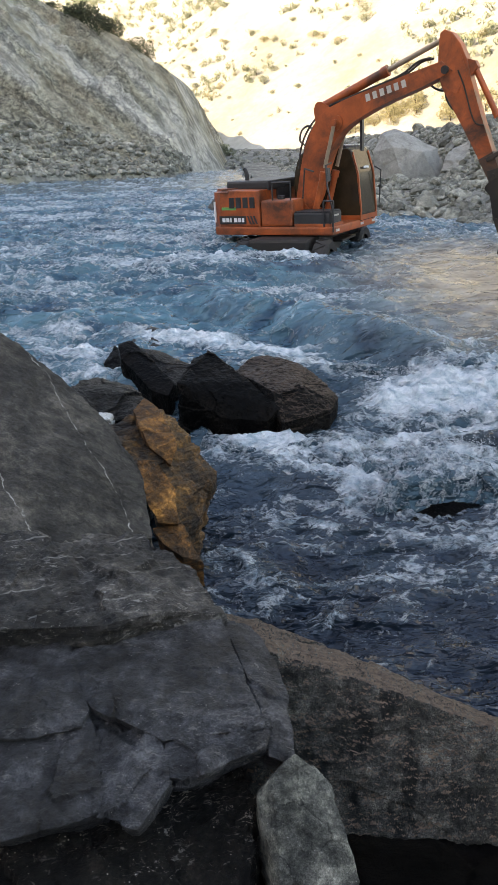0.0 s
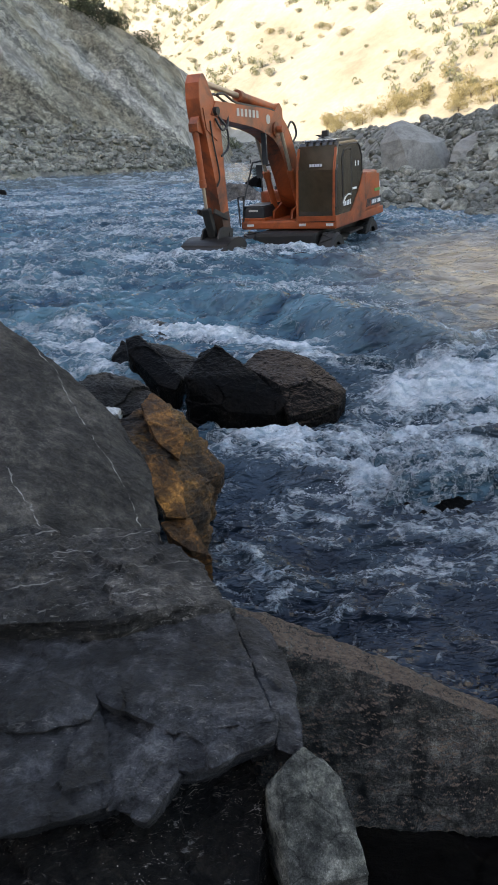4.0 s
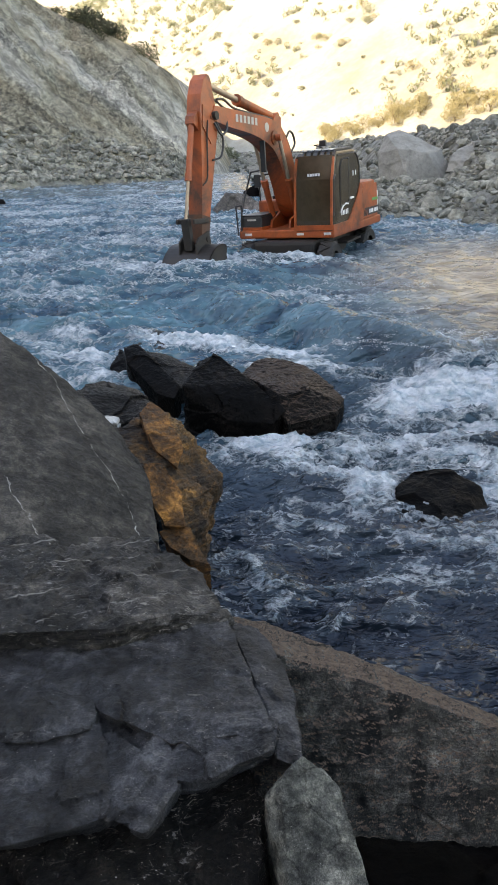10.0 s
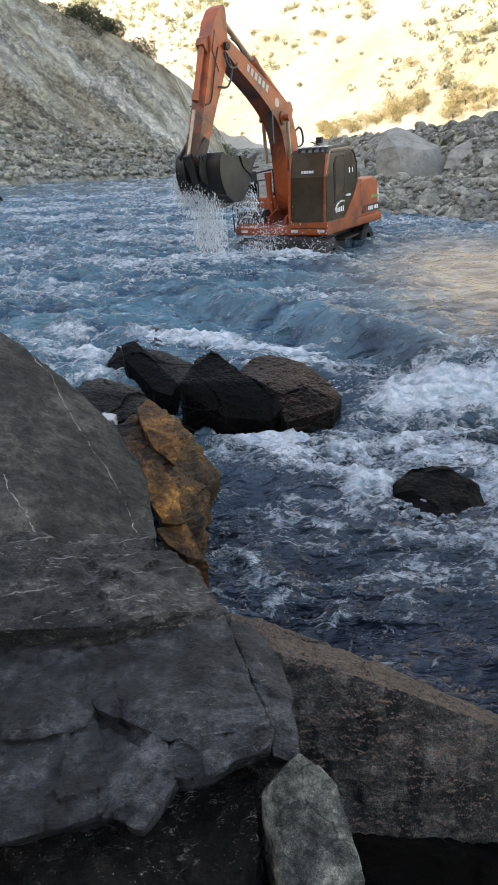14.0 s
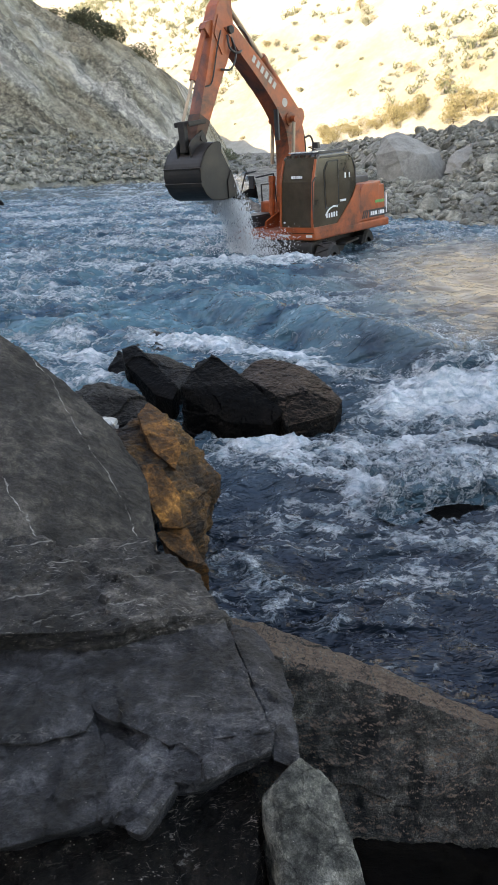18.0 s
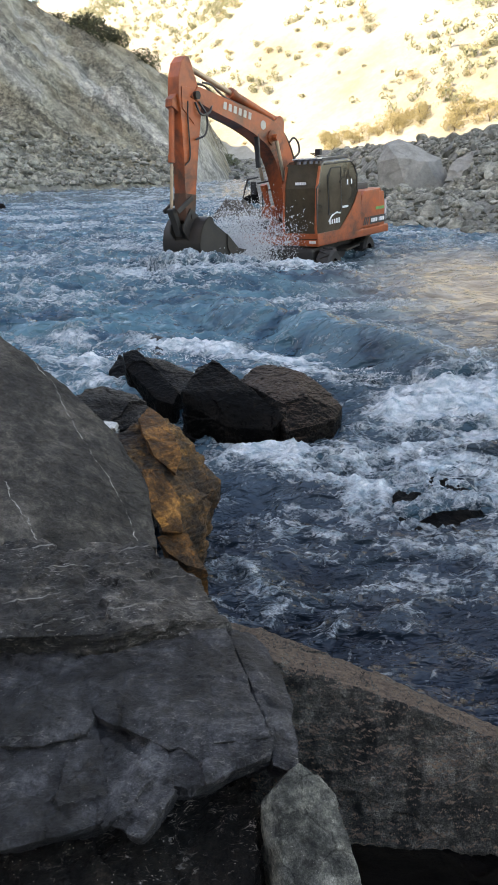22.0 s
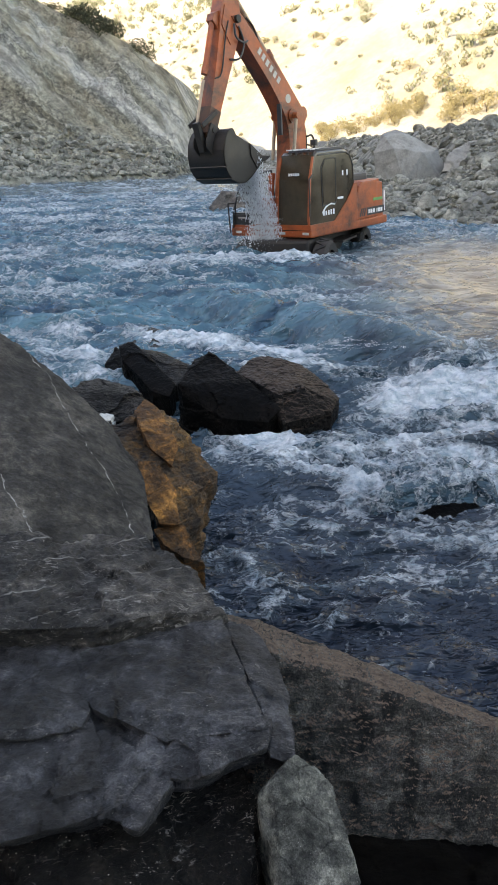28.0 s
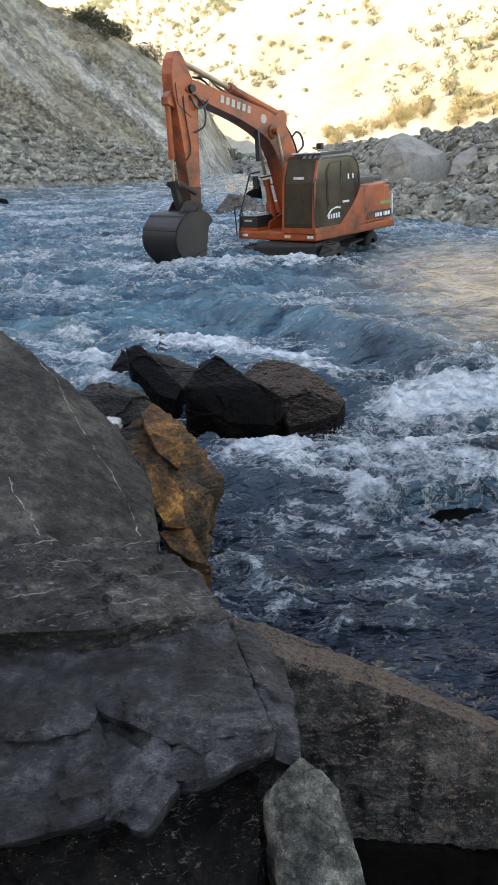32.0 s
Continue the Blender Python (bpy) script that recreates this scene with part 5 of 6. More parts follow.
def build_chassis():
    ch = part("chassis", box_bm(bmesh.new(), (-1.8, -0.78, 0.42), (1.8, 0.78, 1.17), 0.08), M_FRAME, excavator, "dark muddy chassis frame")
    ch.matrix_basis = turn_z(CHASSIS_YAW)
    part("turntable", rod_bm(bmesh.new(), (0, 0, 0.9), (0, 0, 1.24), 0.75, 32), M_FRAME, ch)
    for x in (-1.4, 1.4):
        part("axle", rod_bm(bmesh.new(), (x, -0.8, 0.62), (x, 0.8, 0.62), 0.12), M_DARK, ch)
        for s in (-1, 1):
            bm = bmesh.new()
            prof = [(0.28, -0.17), (0.44, -0.19), (0.5, -0.13), (0.515, 0), (0.5, 0.13), (0.44, 0.19), (0.28, 0.17)]
            n = 36
            rings = [[bm.verts.new((x + r * math.cos(k * math.tau / n), s * 1.02 + w, 0.62 + r * math.sin(k * math.tau / n))) for r, w in prof] for k in range(n)]
            for k in range(n):
                for j in range(len(prof) - 1):
                    bm.faces.new((rings[k][j], rings[k][j + 1], rings[(k + 1) % n][j + 1], rings[(k + 1) % n][j]))
            for k in range(24):
                a = k * math.tau / 24
                m = Matrix.Translation((x, s * 1.02, 0.62)) @ Matrix.Rotation(-a, 4, "Y") @ Matrix.Translation((0.51, 0, 0))
                r = bmesh.ops.create_cube(bm, size=1, matrix=m @ Matrix.Rotation(0.5 if k % 2 else -0.5, 4, "X") @ Matrix.Diagonal((0.05, 0.3, 0.045, 1)))
            part("tyre", bm, M_TYRE, ch)
            bm = rod_bm(bmesh.new(), (x, s * 0.9, 0.62), (x, s * 1.1, 0.62), 0.29, 24)
            rod_bm(bm, (x, s * 1.1, 0.62), (x, s * 1.17, 0.62), 0.12, 16)
            part("rim", bm, M_DARK, ch)
    # dozer blade in front, with its arms
    prof = [(1.95 + 0.16 * math.cos(t) - 0.16, 0.5 + 0.34 * math.sin(t)) for t in np.linspace(-1.35, 1.35, 9)]
    prof = [(x - 0.05, z) for x, z in prof] + [(x, z) for x, z in reversed(prof)]
    part("dozer_blade", prism_bm(bmesh.new(), prof, -1.26, 1.26, 0.0), M_FRAME, ch, "dark grey dozer blade")
    for s in (-0.55, 0.55):
        part("blade_arm", prism_bm(bmesh.new(), [(1.1, 0.55), (1.85, 0.35), (1.85, 0.55), (1.1, 0.75)], s - 0.06, s + 0.06), M_FRAME, ch)
    for s in (-1, 1):
        part("mudguard", prism_bm(bmesh.new(), [(-0.55, 0.95), (0.55, 0.95), (0.55, 1.0), (-0.55, 1.0)], s * 0.55, s * 1.2, 0.01), M_FRAME, ch)
        part("step", prism_bm(bmesh.new(), [(-0.3, 0.42), (0.3, 0.42), (0.3, 0.46), (-0.3, 0.46)], s * 0.95, s * 1.2, 0.01), M_DARK, ch)
    return ch


def build_house():
    bm = box_bm(bmesh.new(), (-1.9, -1.26, 1.2), (1.42, 1.26, 1.4), 0.04)
    house = part("upperstructure", bm, M_ORANGE, excavator, "orange turning platform")
    # counterweight: curved tail
    pts = [(-1.35, 1.24), (-1.75, 1.22), (-2.05, 1.02), (-2.2, 0.5), (-2.24, 0), (-2.2, -0.5), (-2.05, -1.02), (-1.75, -1.22), (-1.35, -1.24)]
    bm = bmesh.new()
    lo = [bm.verts.new((x, y, 1.28)) for x, y in pts]
    hi = [bm.verts.new((x + 0.03, y * 0.99, 2.3)) for x, y in pts]
    fs = [bm.faces.new(lo), bm.faces.new(hi)]
    for i in range(len(pts)):
        j = (i + 1) % len(pts)
        bm.faces.new((lo[i], lo[j], hi[j], hi[i]))
    bmesh.ops.bevel(bm, geom=list(fs[1].edges), offset=0.08, segments=3, affect="EDGES")
    part("counterweight", bm, M_ORANGE, house, "orange counterweight with worn paint")
    # side bodies
    part("engine_cover", prism_bm(bmesh.new(), [(-1.45, 1.4), (-0.42, 1.4), (-0.42, 1.75), (-0.6, 2.2), (-0.75, 2.3), (-1.45, 2.3)], 0.25, 1.25, 0.04), M_ORANGE, house)
    part("engine_hood", box_bm(bmesh.new(), (-1.75, -0.85, 2.22), (-0.5, 0.75, 2.46), 0.06), M_BLACK, house, "black engine hood")
    part("pump_cover", prism_bm(bmesh.new(), [(-1.45, 1.4), (-0.55, 1.4), (-0.55, 2.25), (-1.45, 2.28)], -1.25, -0.35, 0.04), M_ORANGE, house)
    part("engine_bay", box_bm(bmesh.new(), (-1.4, -0.4, 1.4), (-0.5, 0.3, 2.24), 0.02), M_BLACK, house)
    part("tank", box_bm(bmesh.new(), (-0.53, -1.24, 1.4), (0.35, -0.62, 2.02), 0.06), M_ORANGE, house, "orange fuel tank with a dark cap")
    part("tank_cap", rod_bm(bmesh.new(), (-0.1, -0.95, 2.02), (-0.1, -0.95, 2.1), 0.09), M_BLACK, house)
    part("toolbox", box_bm(bmesh.new(), (0.38, -1.24, 1.4), (1.36, -0.64, 1.72), 0.04), M_BLACK, house, "black toolbox")
    part("toolbox_trim", box_bm(bmesh.new(), (0.4, -1.25, 1.4), (1.385, -0.62, 1.47), 0.01), M_ORANGE, house)
    part("toolbox_sticker", box_bm(bmesh.new(), (1.358, -1.05, 1.62), (1.366, -0.8, 1.66), 0.0), M_FADED, house, "pale sticker")
    part("step_plate", box_bm(bmesh.new(), (0.4, -1.22, 1.722), (1.34, -0.66, 1.75), 0.01), M_BLACK, house, "black tread plate")
    for s in (-0.58, -0.08):
        part("boom_bracket", prism_bm(bmesh.new(), [(-0.25, 1.38), (1.0, 1.38), (0.95, 1.58), (0.45, 1.75), (0.3, 1.95), (0.1, 1.95), (-0.05, 1.75)], s - 0.03, s + 0.03, 0.01), M_ORANGE, house)
    for x in (-1.35, -1.15, -0.95, -0.75):
        part("vent_slat", box_bm(bmesh.new(), (x - 0.07, -1.275, 1.85), (x + 0.07, -1.25, 2.1), 0.005), M_BLACK, house)
    part("exhaust", tube_bm(bmesh.new(), spline([(-1.3, -0.55, 2.4), (-1.3, -0.55, 2.62), (-1.36, -0.55, 2.74)], 4), 0.05), M_BLACK, house)
    # handrails
    rails = [[(0.3, -1.2, 2.0), (0.3, -1.2, 2.42), (-0.2, -1.2, 2.42), (-0.2, -1.2, 2.0)],
             [(1.44, -1.27, 1.28), (1.46, -1.28, 1.98), (1.2, -1.28, 1.98), (1.2, -1.26, 1.4)],
             [(1.4, -1.2, 1.3), (1.38, -1.18, 1.8), (1.22, -1.1, 2.3), (1.14, -0.98, 2.74), (1.12, -0.66, 2.78)],
             [(0.35, -0.68, 2.0), (0.42, -0.68, 2.68), (0.8, -0.95, 2.62)]]
    for r in rails:
        part("handrail", tube_bm(bmesh.new(), r, 0.02), M_BLACK, house, "black tubular handrail")
    part("mirror", box_bm(bmesh.new(), (1.1, -0.9, 2.38), (1.14, -0.74, 2.68), 0.015), M_BLACK, house, "black side mirror")
    # cab
    side = [(-0.34, 1.36), (1.42, 1.36), (1.44, 1.6), (1.36, 2.5), (1.2, 3.02), (1.1, 3.08), (0.1, 3.1), (-0.08, 3.06), (-0.22, 2.96), (-0.31, 2.8), (-0.37, 2.55), (-0.4, 2.2)]
    cab = part("cab", prism_bm(bmesh.new(), side, 0.27, 1.25, 0.05, 3), M_TINT, house, "dark cab with tinted glazing")
    part("side_panel", prism_bm(bmesh.new(), [(0.62, 1.4), (0.46, 1.52), (0.22, 1.7), (0.0, 1.88), (-0.2, 2.06), (-0.36, 2.3), (-0.5, 2.3), (-0.5, 1.4)], 0.9, 1.272, 0.012), M_ORANGE, house, "orange panel that sweeps up behind the cab door")
    part("cab_sill", prism_bm(bmesh.new(), [(-0.42, 1.38), (1.45, 1.38), (1.46, 1.5), (-0.42, 1.5)], 0.26, 1.275, 0.01), M_ORANGE, house)
    for y in (0.3, 1.22):
        w = [(1.425, 1.5), (1.455, 1.5), (1.46, 1.62), (1.385, 2.5), (1.24, 2.98), (1.21, 2.97), (1.345, 2.48), (1.43, 1.62)]
        part("pillar", prism_bm(bmesh.new(), w, y - 0.028, y + 0.028, 0.006), M_ORANGE, house, "orange front pillar")
    # side glazing of the cab, the door in two panes
    part("door_window", prism_bm(bmesh.new(), [(0.42, 2.0), (0.9, 1.95), (0.93, 2.72), (0.8, 2.86), (0.42, 2.88)], 1.251, 1.262, 0.0), M_TINT, house)
    fr = [[(0.4, 1.256, 1.92), (0.94, 1.256, 1.88), (0.96, 1.256, 2.74), (0.82, 1.256, 2.9), (0.4, 1.256, 2.92), (0.4, 1.256, 1.92)],
          [(-0.34, 1.256, 2.35), (-0.33, 1.256, 2.7), (-0.2, 1.256, 2.93), (-0.05, 1.256, 3.02), (1.08, 1.256, 3.0)]]
    for f in fr:
        part("door_seal", tube_bm(bmesh.new(), f, 0.014, 6), M_BLACK, house)
    part("door_handle", box_bm(bmesh.new(), (0.12, 1.26, 1.98), (0.36, 1.285, 2.03), 0.008), M_WHITE, house, "pale door handle")
    for x in (-0.08, 0.1):
        part("sticker", box_bm(bmesh.new(), (x - 0.025, 1.252, 2.5), (x + 0.025, 1.258, 2.62), 0.0), M_WHITE, house, "pale sticker on the rear side pane")
    # plain emblem on the door: a white swoosh with bars below
    bm = tube_bm(bmesh.new(), spline([(0.95, 1.258, 1.72), (0.82, 1.258, 1.84), (0.62, 1.258, 1.9), (0.45, 1.258, 1.88)], 5), 0.02, 6)
    for x in (0.9, 0.8, 0.7, 0.6, 0.5):
        box_bm(bm, (x - 0.03, 1.252, 1.66), (x + 0.025, 1.26, 1.75 + 0.08 * (0.9 - x)), 0.0)
    part("door_emblem", bm, M_WHITE, house, "white emblem on the cab door")
    bm = bmesh.new()
    for k in range(5):
        box_bm(bm, (1.365, 0.62 + k * 0.065, 2.58), (1.378, 0.67 + k * 0.065, 2.64), 0.0)
    part("windscreen_sticker", bm, M_WHITE, house, "pale sticker on the windscreen")
    part("roof", prism_bm(bmesh.new(), [(-0.12, 3.09), (1.05, 3.07), (0.98, 3.14), (-0.05, 3.15)], 0.36, 1.16, 0.02), M_BLACK, house, "dark cab roof")
    for y in (0.45, 0.62, 0.79, 0.96, 1.1):
        part("roof_slat", box_bm(bmesh.new(), (0.7, y - 0.03, 3.12), (1.18, y + 0.03, 3.15), 0.008), M_LAMP, house)
    part("work_lamp", box_bm(bmesh.new(), (0.25, 0.5, 3.2), (0.35, 0.66, 3.34), 0.02), M_BLACK, house, "black roof work lamp")
    part("wiper", tube_bm(bmesh.new(), [(0.3, 0.58, 3.16), (0.3, 0.35, 3.24), (0.3, 0.58, 3.24)], 0.012, 6), M_BLACK, house)
    part("cab_rail", tube_bm(bmesh.new(), [(1.5, 1.3, 1.7), (1.53, 1.33, 2.5), (1.36, 1.3, 2.6)], 0.018, 6), M_BLACK, house)
    for y in (0.4, 1.1):
        part("headlamp", box_bm(bmesh.new(), (1.41, y - 0.09, 1.27), (1.43, y + 0.09, 1.33), 0.005), M_LAMP, house)
    for y in (-1.0,):
        part("headlamp", box_bm(bmesh.new(), (1.41, y - 0.09, 1.27), (1.43, y + 0.09, 1.33), 0.005), M_LAMP, house)
    # decals, both flanks of the tail
    for s in (1, -1):
        for k, w in enumerate((0.09, 0.09, 0.04, 0.09, 0.09, 0.06)):
            xk = -1.66 + 0.118 * k
            part("decal_bar", box_bm(bmesh.new(), (xk, s * 1.258 - 0.004, 1.515), (xk + w, s * 1.258 + 0.004, 1.61), 0.0), M_WHITE, house)
        part("decal_band", box_bm(bmesh.new(), (-1.75, s * 1.253 - 0.003, 1.47), (-0.95, s * 1.253 + 0.003, 1.66), 0.0), M_BLACK, house, "black decal band")
        part("decal_green", box_bm(bmesh.new(), (-1.66, s * 1.25 - 0.006, 1.8), (-1.24, s * 1.25 + 0.006, 1.87), 0.0), M_GREEN, house, "green and white decal")
        bm = bmesh.new()
        for k in range(3):
            prism_bm(bm, [(-0.85 + k * 0.09, 1.47), (-0.8 + k * 0.09, 1.47), (-0.88 + k * 0.09, 1.66), (-0.93 + k * 0.09, 1.66)], s * 1.253 - 0.003, s * 1.253 + 0.004, 0.0)
        part("decal_stripe", bm, M_BLACK, house)
        part("reflector", box_bm(bmesh.new(), (-1.97, s * 1.13 - 0.02, 1.5), (-1.93, s * 1.13 + 0.02, 2.0), 0.0), M_WHITE, house, "white reflector strip")
    return house


def build_boom():
    up = spline([(-0.2, 0, 0.02), (0.35, 0, 0.5), (1.0, 0, 1.0), (1.7, 0, 1.26), (2.3, 0, 1.14), (3.3, 0, 0.72), (4.5, 0, 0.2)], 4)
    dn = spline([(4.58, 0, -0.12), (3.9, 0, 0.08), (2.9, 0, 0.44), (2.1, 0, 0.62), (1.6, 0, 0.56), (1.1, 0, 0.3), (0.5, 0, -0.1), (0.12, 0, -0.22), (-0.15, 0, -0.15)], 3)
    prof = [(q.x, q.z) for q in up] + [(q.x, q.z) for q in dn]
    boom = part("boom", prism_bm(bmesh.new(), prof, -0.2, 0.2, 0.02), M_ORANGE, excavator, "orange banana-shaped boom with white lettering")
    for s in (1, -1):
        # a maker's name as six plain bars
        for k in range(6):
            u = 0.172 * (k - 2.5)
            q = [(3.24 + u * 0.914, 0.585 - u * 0.407)]
            m = pose(q[0][0], s * 0.203, q[0][1], 0, 24, 0)
            letter = part("letter_bar", box_bm(bmesh.new(), (-0.052, -0.004, -0.075), (0.052, 0.004, 0.075), 0.003, 1), M_FADED, boom, "plain white bar of lettering")
            letter.matrix_basis = m
        part("boom_plate", rod_bm(bmesh.new(), (1.95, s * 0.2, 0.86), (1.95, s * 0.24, 0.86), 0.16, 20), M_ORANGE, boom)
        if s > 0:
            part("boom_emblem", rod_bm(bmesh.new(), (2.35, s * 0.2, 0.9), (2.35, s * 0.206, 0.9), 0.1, 20), M_FADED, boom, "faded white emblem")
    for y in (-0.1, 0.1):
        hose = spline([(0.5, y, 0.75), (0.85, y, 1.08), (1.3, y, 1.28), (1.9, y, 1.31), (2.6, y, 1.05), (3.6, y, 0.64), (4.1, y, 0.56), (4.35, y, 0.42)], 4)
        part("hydraulic_pipe", tube_bm(bmesh.new(), hose, 0.025, 6), M_BLACK, boom, "black hydraulic pipe")
    part("hose_loop", tube_bm(bmesh.new(), spline([(0.9, 0.14, 1.05), (0.82, 0.16, 1.3), (1.0, 0.16, 1.45), (1.2, 0.16, 1.42), (1.25, 0.14, 1.25)], 5), 0.025, 6), M_BLACK, boom)
    part("hose_loop", tube_bm(bmesh.new(), spline([(3.95, 0.15, 0.25), (4.0, 0.24, -0.05), (4.2, 0.26, -0.25), (4.42, 0.2, -0.12)], 5), 0.025, 6), M_BLACK, boom)
    part("arm_bracket", prism_bm(bmesh.new(), [(1.45, 1.15), (2.05, 1.12), (1.9, 1.5), (1.66, 1.52)], -0.13, 0.13, 0.01), M_ORANGE, boom)
    part("boom_pin", rod_bm(bmesh.new(), (0, -0.28, 0), (0, 0.28, 0), 0.09, 18), M_DARK, boom)
    part("boom_pin", rod_bm(bmesh.new(), (4.47, -0.27, 0), (4.47, 0.27, 0), 0.08, 18), M_DARK, boom)
    return boom


def build_arm():
    prof = [(-0.6, 0.12), (-0.7, 0.2), (-0.7, 0.3), (-0.56, 0.41), (-0.28, 0.47), (0.05, 0.46), (0.4, 0.38), (1.2, 0.26), (2.2, 0.15), (2.5, 0.12), (2.54, -0.02), (2.45, -0.12),
            (2.2, -0.13), (1.2, -0.17), (0.3, -0.22), (-0.02, -0.2), (-0.15, -0.1)]
    arm = part("arm", prism_bm(bmesh.new(), prof, -0.16, 0.16, 0.02), M_ORANGE, excavator, "scuffed orange dipper arm")
    for s in (1, -1):
        part("arm_plate", prism_bm(bmesh.new(), [(-0.15, -0.1), (0.3, -0.2), (0.55, 0.0), (0.3, 0.36), (-0.1, 0.4)], s * 0.16, s * 0.18, 0.005), M_ORANGE, arm)
    for y in (-0.19, 0.19):
        part("arm_pipe", tube_bm(bmesh.new(), spline([(0.15, y, 0.22), (0.5, y, 0.2), (1.2, y, 0.1), (1.4, y, 0.25)], 4), 0.016, 6), M_DARK, arm)
    part("arm_hose", tube_bm(bmesh.new(), spline([(0.1, 0.2, -0.1), (0.35, 0.24, -0.32), (0.7, 0.24, -0.3), (0.85, 0.2, -0.05)], 5), 0.022, 6), M_BLACK, arm)
    part("cylinder_bracket", prism_bm(bmesh.new(), [(0.0, 0.42), (0.4, 0.35), (0.3, 0.58), (0.16, 0.58)], -0.1, 0.1, 0.01), M_ORANGE, arm)
    part("arm_end", prism_bm(bmesh.new(), [(1.95, -0.15), (2.5, -0.13), (2.56, 0), (2.5, 0.14), (1.95, 0.19)], -0.172, 0.172, 0.01), M_MUD, arm, "mud-dark arm end")
    return arm


def build_bucket():
    curve = spline([(0.36, 0, -0.06), (0.18, 0, -0.13), (0.08, 0, 0.05), (0.1, 0, 0.32), (0.25, 0, 0.6), (0.48, 0, 0.77), (0.78, 0, 0.81), (1.03, 0, 0.7), (1.2, 0, 0.45), (1.3, 0, 0.18), (1.36, 0, -0.06)], 4)
    prof = [(q.x, q.z) for q in curve]
    bm = bmesh.new()
    W, th = 0.56, 0.03
    cen = Vector((0.7, 0.32))
    inner = [tuple(Vector(q) + (cen - Vector(q)).normalized() * th) for q in prof]
    for a, b in ((prof, inner),):
        va = [[bm.verts.new((x, y, z)) for x, z in a] for y in (-W, W)]
        vb = [[bm.verts.new((x, y, z)) for x, z in b] for y in (-W, W)]
        n = len(prof)
        for i in range(n - 1):
            bm.faces.new((va[0][i], va[0][i + 1], va[1][i + 1], va[1][i]))
            bm.faces.new((vb[0][i], vb[0][i + 1], vb[1][i + 1], vb[1][i]))
        for i in (0, n - 1):
            bm.faces.new((va[0][i], va[1][i], vb[1][i], vb[0][i]))
        for k in (0, 1):
            for i in range(n - 1):
                bm.faces.new((va[k][i], va[k][i + 1], vb[k][i + 1], vb[k][i]))
    bucket = part("bucket", bm, M_BUCKET, excavator, "worn dark steel digging bucket")
    for s in (-1, 1):
        y0, y1 = sorted((s * W, s * (W - 0.035)))
        part("side_plate", prism_bm(bmesh.new(), prof + [(0.8, -0.12)], y0, y1, 0.006), M_BUCKET, bucket)
        y0, y1 = sorted((s * (W + 0.03), s * W))
        part("side_cutter", prism_bm(bmesh.new(), [(0.8, -0.12), (1.37, -0.08), (1.27, 0.24), (0.95, 0.1)], y0, y1, 0.005), M_DARK, bucket)
        part("ear", prism_bm(bmesh.new(), [(-0.14, -0.1), (0.12, -0.12), (0.25, 0.2), (0.2, 0.5), (-0.05, 0.42), (-0.12, 0.3)], s * 0.2 - 0.02, s * 0.2 + 0.02, 0.005), M_DARK, bucket)
    part("lip", box_bm(bmesh.new(), (1.3, -W, -0.1), (1.39, W, 0.05), 0.02), M_DARK, bucket)
    for k in range(5):
        y = -0.5 + k * 0.25
        part("tooth", prism_bm(bmesh.new(), [(1.3, -0.1), (1.57, -0.24), (1.585, -0.215), (1.39, 0.05)], y - 0.045, y + 0.045, 0.008), M_DARK, bucket, "worn steel tooth")
    for r in ((0.26, 0.7), (0.54, 0.83)):
        part("wear_strip", box_bm(bmesh.new(), (r[0] + 0.05, -W, r[1] - 0.03), (r[0] + 0.13, W, r[1]), 0.005), M_DARK, bucket)
    part("bucket_pin", rod_bm(bmesh.new(), (0, -0.24, 0), (0, 0.24, 0), 0.06, 14), M_DARK, bucket)
    return bucket


def build_cylinder(barrel_len, rod_len, r, label):
    """Barrel from its own origin along +x; rod ends at its own origin and runs along -x."""
    b = part("cylinder_barrel", rod_bm(bmesh.new(), (0, 0, 0), (barrel_len, 0, 0), r, 18), M_ORANGE, excavator, label)
    part("gland", rod_bm(bmesh.new(), (barrel_len - 0.12, 0, 0), (barrel_len + 0.03, 0, 0), r * 1.2, 18), M_ORANGE, b)
    part("eye", rod_bm(bmesh.new(), (0, -r * 1.1, 0), (0, r * 1.1, 0), r * 1.25, 14), M_ORANGE, b)
    k = part("cylinder_rod", rod_bm(bmesh.new(), (-rod_len, 0, 0), (0, 0, 0), r * 0.58, 14), M_DULLROD, excavator, "dull tan piston rod")
    part("eye", rod_bm(bmesh.new(), (0, -r * 0.9, 0), (0, r * 0.9, 0), r, 14), M_ORANGE, k)
    return b, k


chassis, house, boom, arm, bucket = build_chassis(), build_house(), build_boom(), build_arm(), build_bucket()
boom_cyls = [build_cylinder(1.1, 1.0, 0.075, "orange boom cylinder") for k in range(2)]
arm_cyl = build_cylinder(1.75, 1.62, 0.1, "orange arm cylinder along the boom top")
bucket_cyl = build_cylinder(1.1, 0.95, 0.06, "orange bucket cylinder")
link_arm = [part("link", box_bm(bmesh.new(), (-0.05, s * 0.2 - 0.025, -0.05), (0.5, s * 0.2 + 0.025, 0.05), 0.02), M_DARK, excavator, "dark steel link") for s in (-1, 1)]
strap = part("strap", box_bm(bmesh.new(), (-0.03, 0.08, -0.68), (0.03, 0.2, 0.06), 0.01), M_BLACK, excavator, "dark strap hanging straight down under the boom")
link_bucket = part("link", box_bm(bmesh.new(), (-0.06, -0.09, -0.06), (0.56, 0.09, 0.06), 0.02), M_DARK, excavator, "dark steel link")

